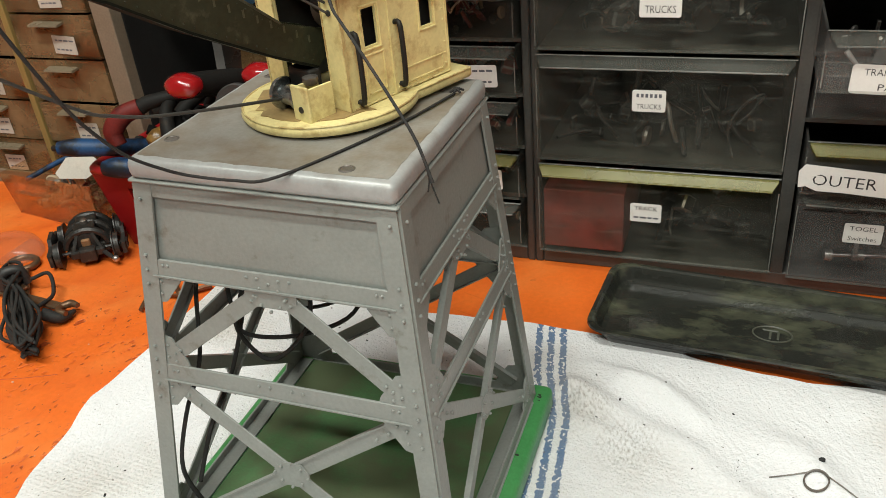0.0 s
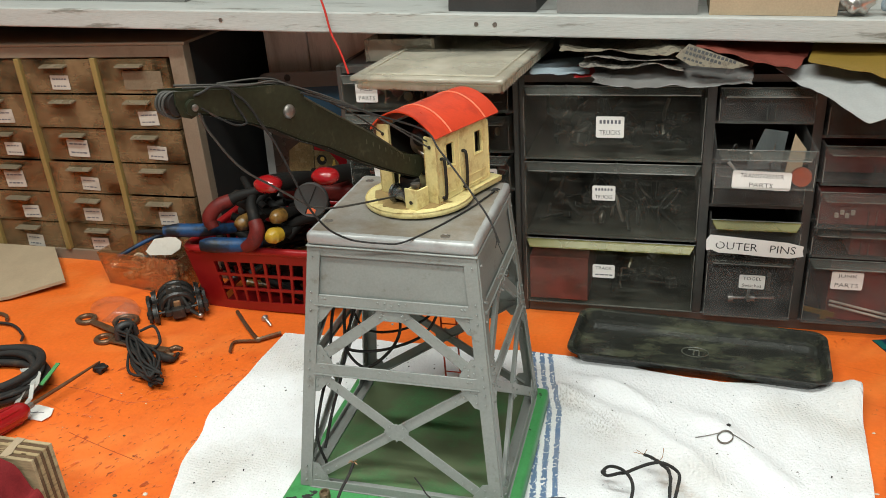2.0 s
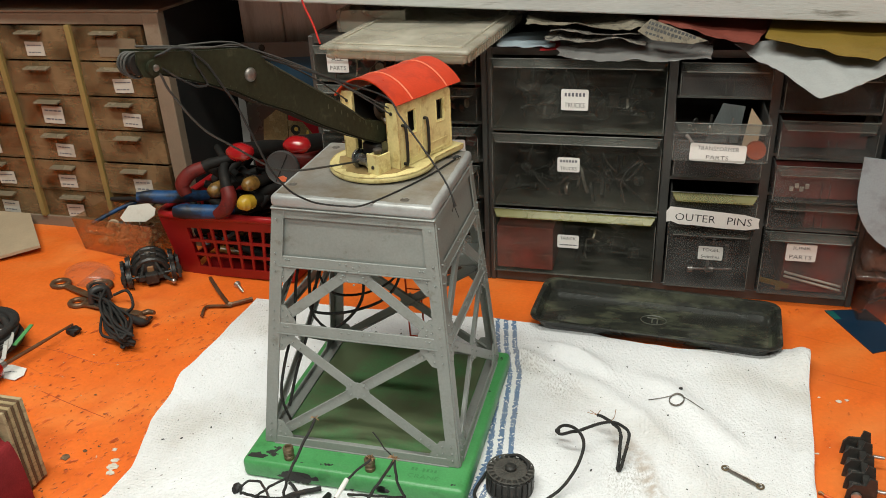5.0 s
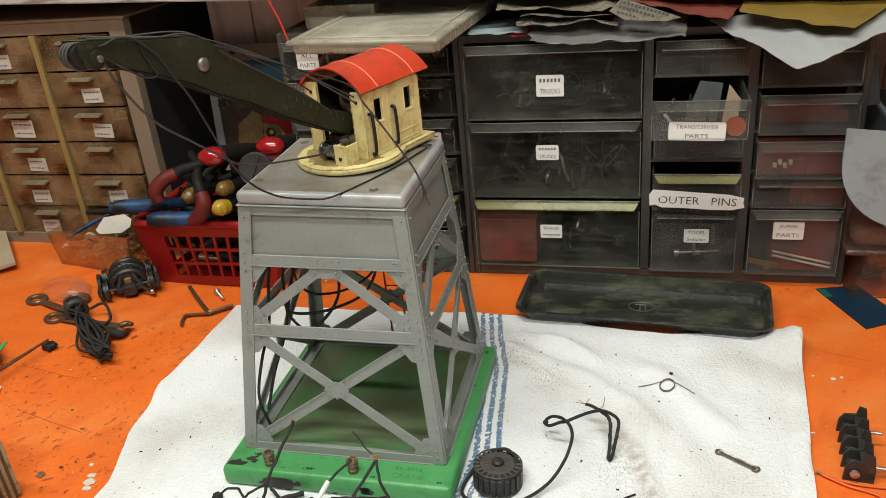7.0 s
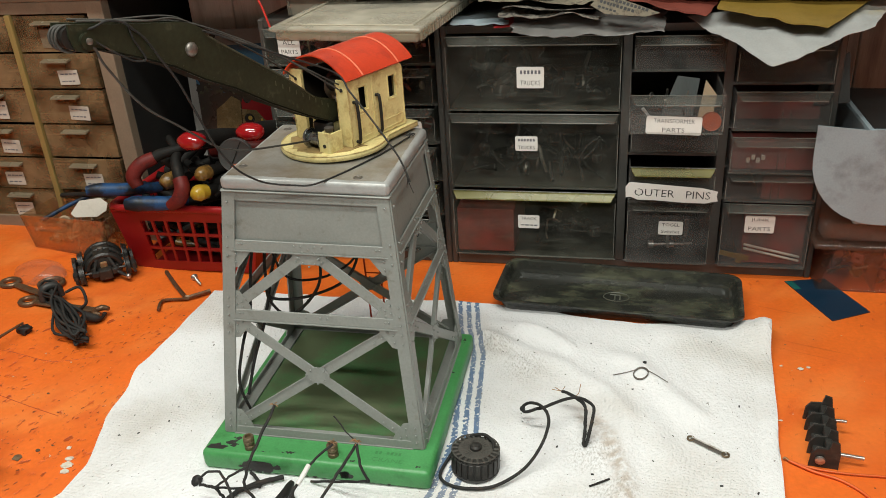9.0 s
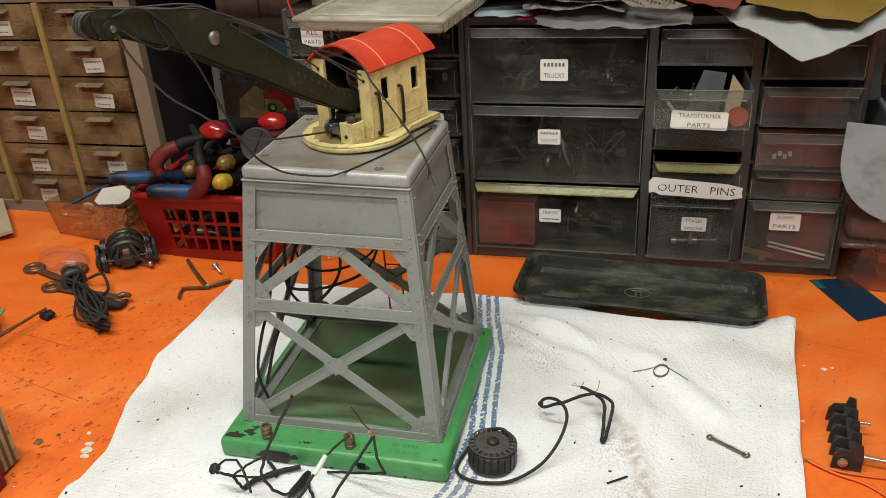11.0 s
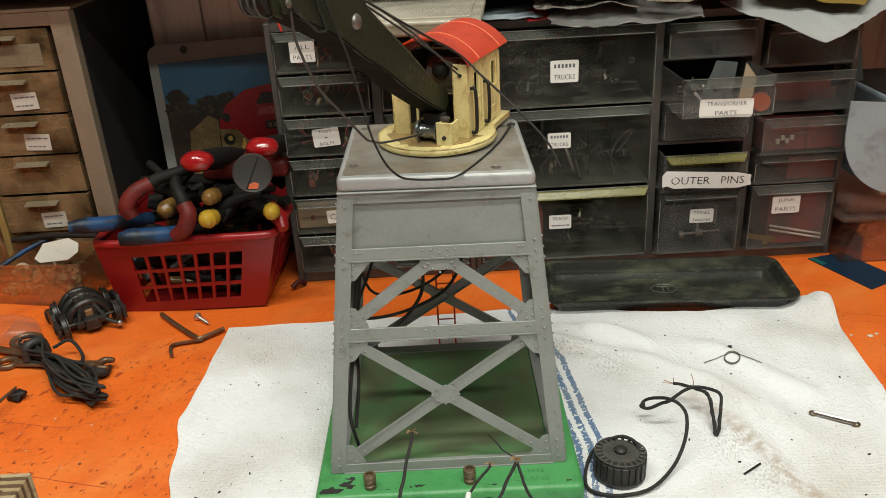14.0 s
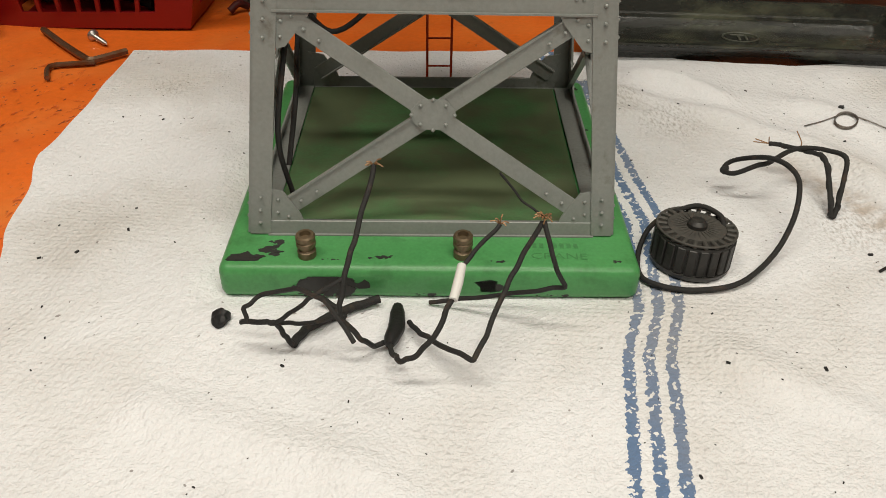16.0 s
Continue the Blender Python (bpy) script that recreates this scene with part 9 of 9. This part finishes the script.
def small_parts():
    C = lambda x, y, h=0.0008: (x, y, cloth_z(x, y) + h)  # noqa: E731
    t = thing("torsion_spring", (0.240, 0.128, 0.005), "thin steel torsion spring lying on the towel", "spring")
    for k in range(3):
        pts = [C(0.2400 + 0.0060 * math.cos(v), 0.1290 + 0.0060 * math.sin(v), 0.0009 + 0.0006 * k) for v in np.linspace(0, 2 * math.pi, 13)[:-1]]
        part("coil", tube(B(), pts, 0.0004, 5, 3, True), DULL_STEEL, t, smooth=80)
    part("arm", tube(B(), [C(0.2170, 0.1290), C(0.2280, 0.1330), C(0.2400, 0.1352)], 0.0004, 5, 3), DULL_STEEL, t, smooth=80)
    part("arm", tube(B(), [C(0.2420, 0.1352), C(0.2520, 0.1280), C(0.2620, 0.1210)], 0.0004, 5, 3), DULL_STEEL, t, smooth=80)
    lone("rubber_crumb", blob(B(), C(0.2435, 0.1450), 0.0016, (1.2, 0.9, 0.7), 0.4, 2), RUBBER_BLACK, "black crumb lying on the towel", "crumb")
    t = thing("contact_strip", (0.288, 0.0465, 0.004), "small steel contact strip with eyelet ends on the towel", "contact strip")
    a, b = Vector(C(0.2765, 0.0555, 0.0010)), Vector(C(0.3000, 0.0380, 0.0010))
    part("strip", beam(B(), a, b, (0, 0, 1), 0.0034, 0.0008, 0.0002), DULL_STEEL, t)
    part("rail", tube(B(), [a + Vector((0.0010, 0.0013, 0.0006)), b + Vector((0.0010, 0.0013, 0.0006))], 0.0006, 6, 2), STEEL, t)
    for p in (a, b):
        part("eyelet", tube(B(), [p + Vector((0.0024 * math.cos(v), 0.0024 * math.sin(v), 0.0003)) for v in np.linspace(0, 2 * math.pi, 9)[:-1]], 0.0008, 6, 3, True), BRASS, t, smooth=70)
    lone("pin", tube(B(), [C(0.2030, -0.0060), C(0.2170, 0.0020)], 0.0008, 6, 2), BLACKENED, "short black pin lying on the towel", "pin")
    # screw terminal block and an orange wire beside the towel
    m = pose(0.3715, 0.0690, 0.0, 0, 0, -6)
    t = thing("terminal_block", (0.3715, 0.069, 0), "black plastic barrier terminal block lying on the bench", "terminal block")
    part("rail", box(B(), (-0.0075, -0.0280, 0.0003), (0.0080, 0.0280, 0.0085), 0.001, m), BAKELITE, t, own=False)
    part("crest", box(B(), (0.0000, -0.0265, 0.0100), (0.0050, 0.0265, 0.0165), 0.001, m), BAKELITE, t)
    for k in range(5):
        y = -0.0275 + 0.01375 * k
        fin = [(-0.0105, 0.0), (0.0095, 0.0), (0.0095, 0.0130), (0.0080, 0.0225), (0.0030, 0.0240), (0.0015, 0.0170), (-0.0065, 0.0160), (-0.0098, 0.0110)]
        part("barrier", prism(B(), fin, y - 0.0009, y + 0.0009, m @ Matrix(((1, 0, 0, 0), (0, 0, 1, 0), (0, 1, 0, 0.0003), (0, 0, 0, 1)))), BAKELITE, t)
        if k < 4:
            part("clamp", box(B(), (0.0052, y + 0.003, 0.0085), (0.0088, y + 0.011, 0.0150), 0.0006, m), DULL_STEEL, t, "dull steel clamp plate")
            part("clamp_screw", lathe(B(), [(0.0026, 0.0086), (0.0026, 0.0108), (0.0015, 0.0116)], 12, m @ Matrix.Translation((-0.0035, y + 0.0069, 0))), DULL_STEEL, t, smooth=40)
    q = m @ Matrix.Translation((0.0100, -0.0210, 0.0085)) @ Matrix.Rotation(radians(92), 4, "Y")
    part("screw", lathe(B(), [(0.0030, -0.012), (0.0030, -0.010), (0.0015, -0.0095)] + [(0.0017 if k % 2 else 0.0013, -0.009 + 0.0011 * k) for k in range(24)], 10, q), STEEL, t, "bright steel screw", smooth=50)
    part("screw", lathe(B(), [(0.0012, 0.0)] + [(0.0015 if k % 2 else 0.0011, 0.001 * k) for k in range(1, 9)], 10, m @ Matrix.Translation((0.0100, 0.0130, 0.0130)) @ Matrix.Rotation(radians(90), 4, "Y")), STEEL, t, smooth=50)
    lug = m @ Matrix.Translation((-0.0035, -0.0292, 0.0075)) @ Matrix.Rotation(radians(90), 4, "X")
    part("screw_head", lathe(B(), [(0.0036, 0.0), (0.0034, 0.0015), (0.0015, 0.0024)], 14, lug), STEEL, t, smooth=35)
    t = thing("orange_wire", (0.37, 0.03, 0), "thin orange wire with a bared end on the bench", "wire")
    part("wire", tube(B(), [(0.3450, 0.0430, 0.0022), (0.3600, 0.0340, 0.0018), (0.3780, 0.0270, 0.0016), (0.3920, 0.0130, 0.0016), (0.4000, -0.0080, 0.0016), (0.4020, -0.0350, 0.0016)], 0.0011, 7), ORANGE_CORD, t, smooth=80)
    part("wire", tube(B(), [(0.3450, 0.0430, 0.0022), (0.3620, 0.0370, 0.0018), (0.3850, 0.0350, 0.0016), (0.4200, 0.0360, 0.0016)], 0.0009, 7), ORANGE_CORD, t, smooth=80)
    part("bared_end", tube(B(), [(0.3450, 0.0430, 0.0022), (0.3425, 0.0455, 0.0026), (0.3415, 0.0440, 0.0020)], 0.0008, 6), COPPER, t)


def crumbs():
    """Swarf and crumbs on the towel; paint flakes on the bench."""
    rnd = random.Random(17)
    bm = B()
    for k in range(330):
        x, y = rnd.uniform(-0.19, 0.33), rnd.uniform(-0.19, 0.21)
        if -0.095 < x < 0.098 and -0.03 < y < 0.168:
            continue
        s = 0.00022 + 0.0006 * rnd.random() ** 4
        box(bm, (-s * 1.4, -s * 0.7, -s * 0.5), (s * 1.4, s * 0.7, s * 0.5), 0, Matrix.Translation((x, y, cloth_z(x, y) + s * 0.5)) @ Matrix.Rotation(rnd.uniform(0, 6), 4, "Z"))
    lone("swarf", bm, RUBBER_BLACK, "tiny dark crumbs scattered over the towel", "crumbs", "", "stuff")
    bm = B()
    for k in range(120):
        x, y = (rnd.uniform(-0.34, -0.19), rnd.uniform(-0.10, 0.20)) if k < 90 else (rnd.uniform(0.345, 0.46), rnd.uniform(-0.05, 0.23))
        s = 0.0003 + 0.0009 * rnd.random() ** 5
        blob(bm, (x, y, rise(x) + s * 0.4), s, (rnd.uniform(0.7, 1.8), rnd.uniform(0.6, 1.2), 0.5), 0.5, 1, None, 0 if rnd.random() < 0.35 else 1, k * 0.7)
    for x, y, s in ((-0.2010, -0.0360, 0.0042), (-0.2040, -0.0290, 0.0028), (-0.1985, -0.0430, 0.0030), (-0.2120, -0.0170, 0.0020), (0.374, 0.165, 0.0022), (0.381, 0.168, 0.0014)):
        blob(bm, (x, y, rise(x) + 0.0006), s, (1.2, 0.9, 0.35), 0.6, 2, None, 0, x * 90)
    for x, y, s in ((-0.2470, -0.0350, 0.0036), (-0.2360, -0.0240, 0.0018)):
        blob(bm, (x, y, rise(x) + 0.0006), s, (1.1, 0.9, 0.4), 0.6, 2, None, 1, x * 90)
    lone("paint_flakes", bm, (PALE, PLY_DARK), "pale flakes and dark crumbs scattered on the bench", "flakes", "", "stuff")


magnet()
tangle()
small_parts()
crumbs()
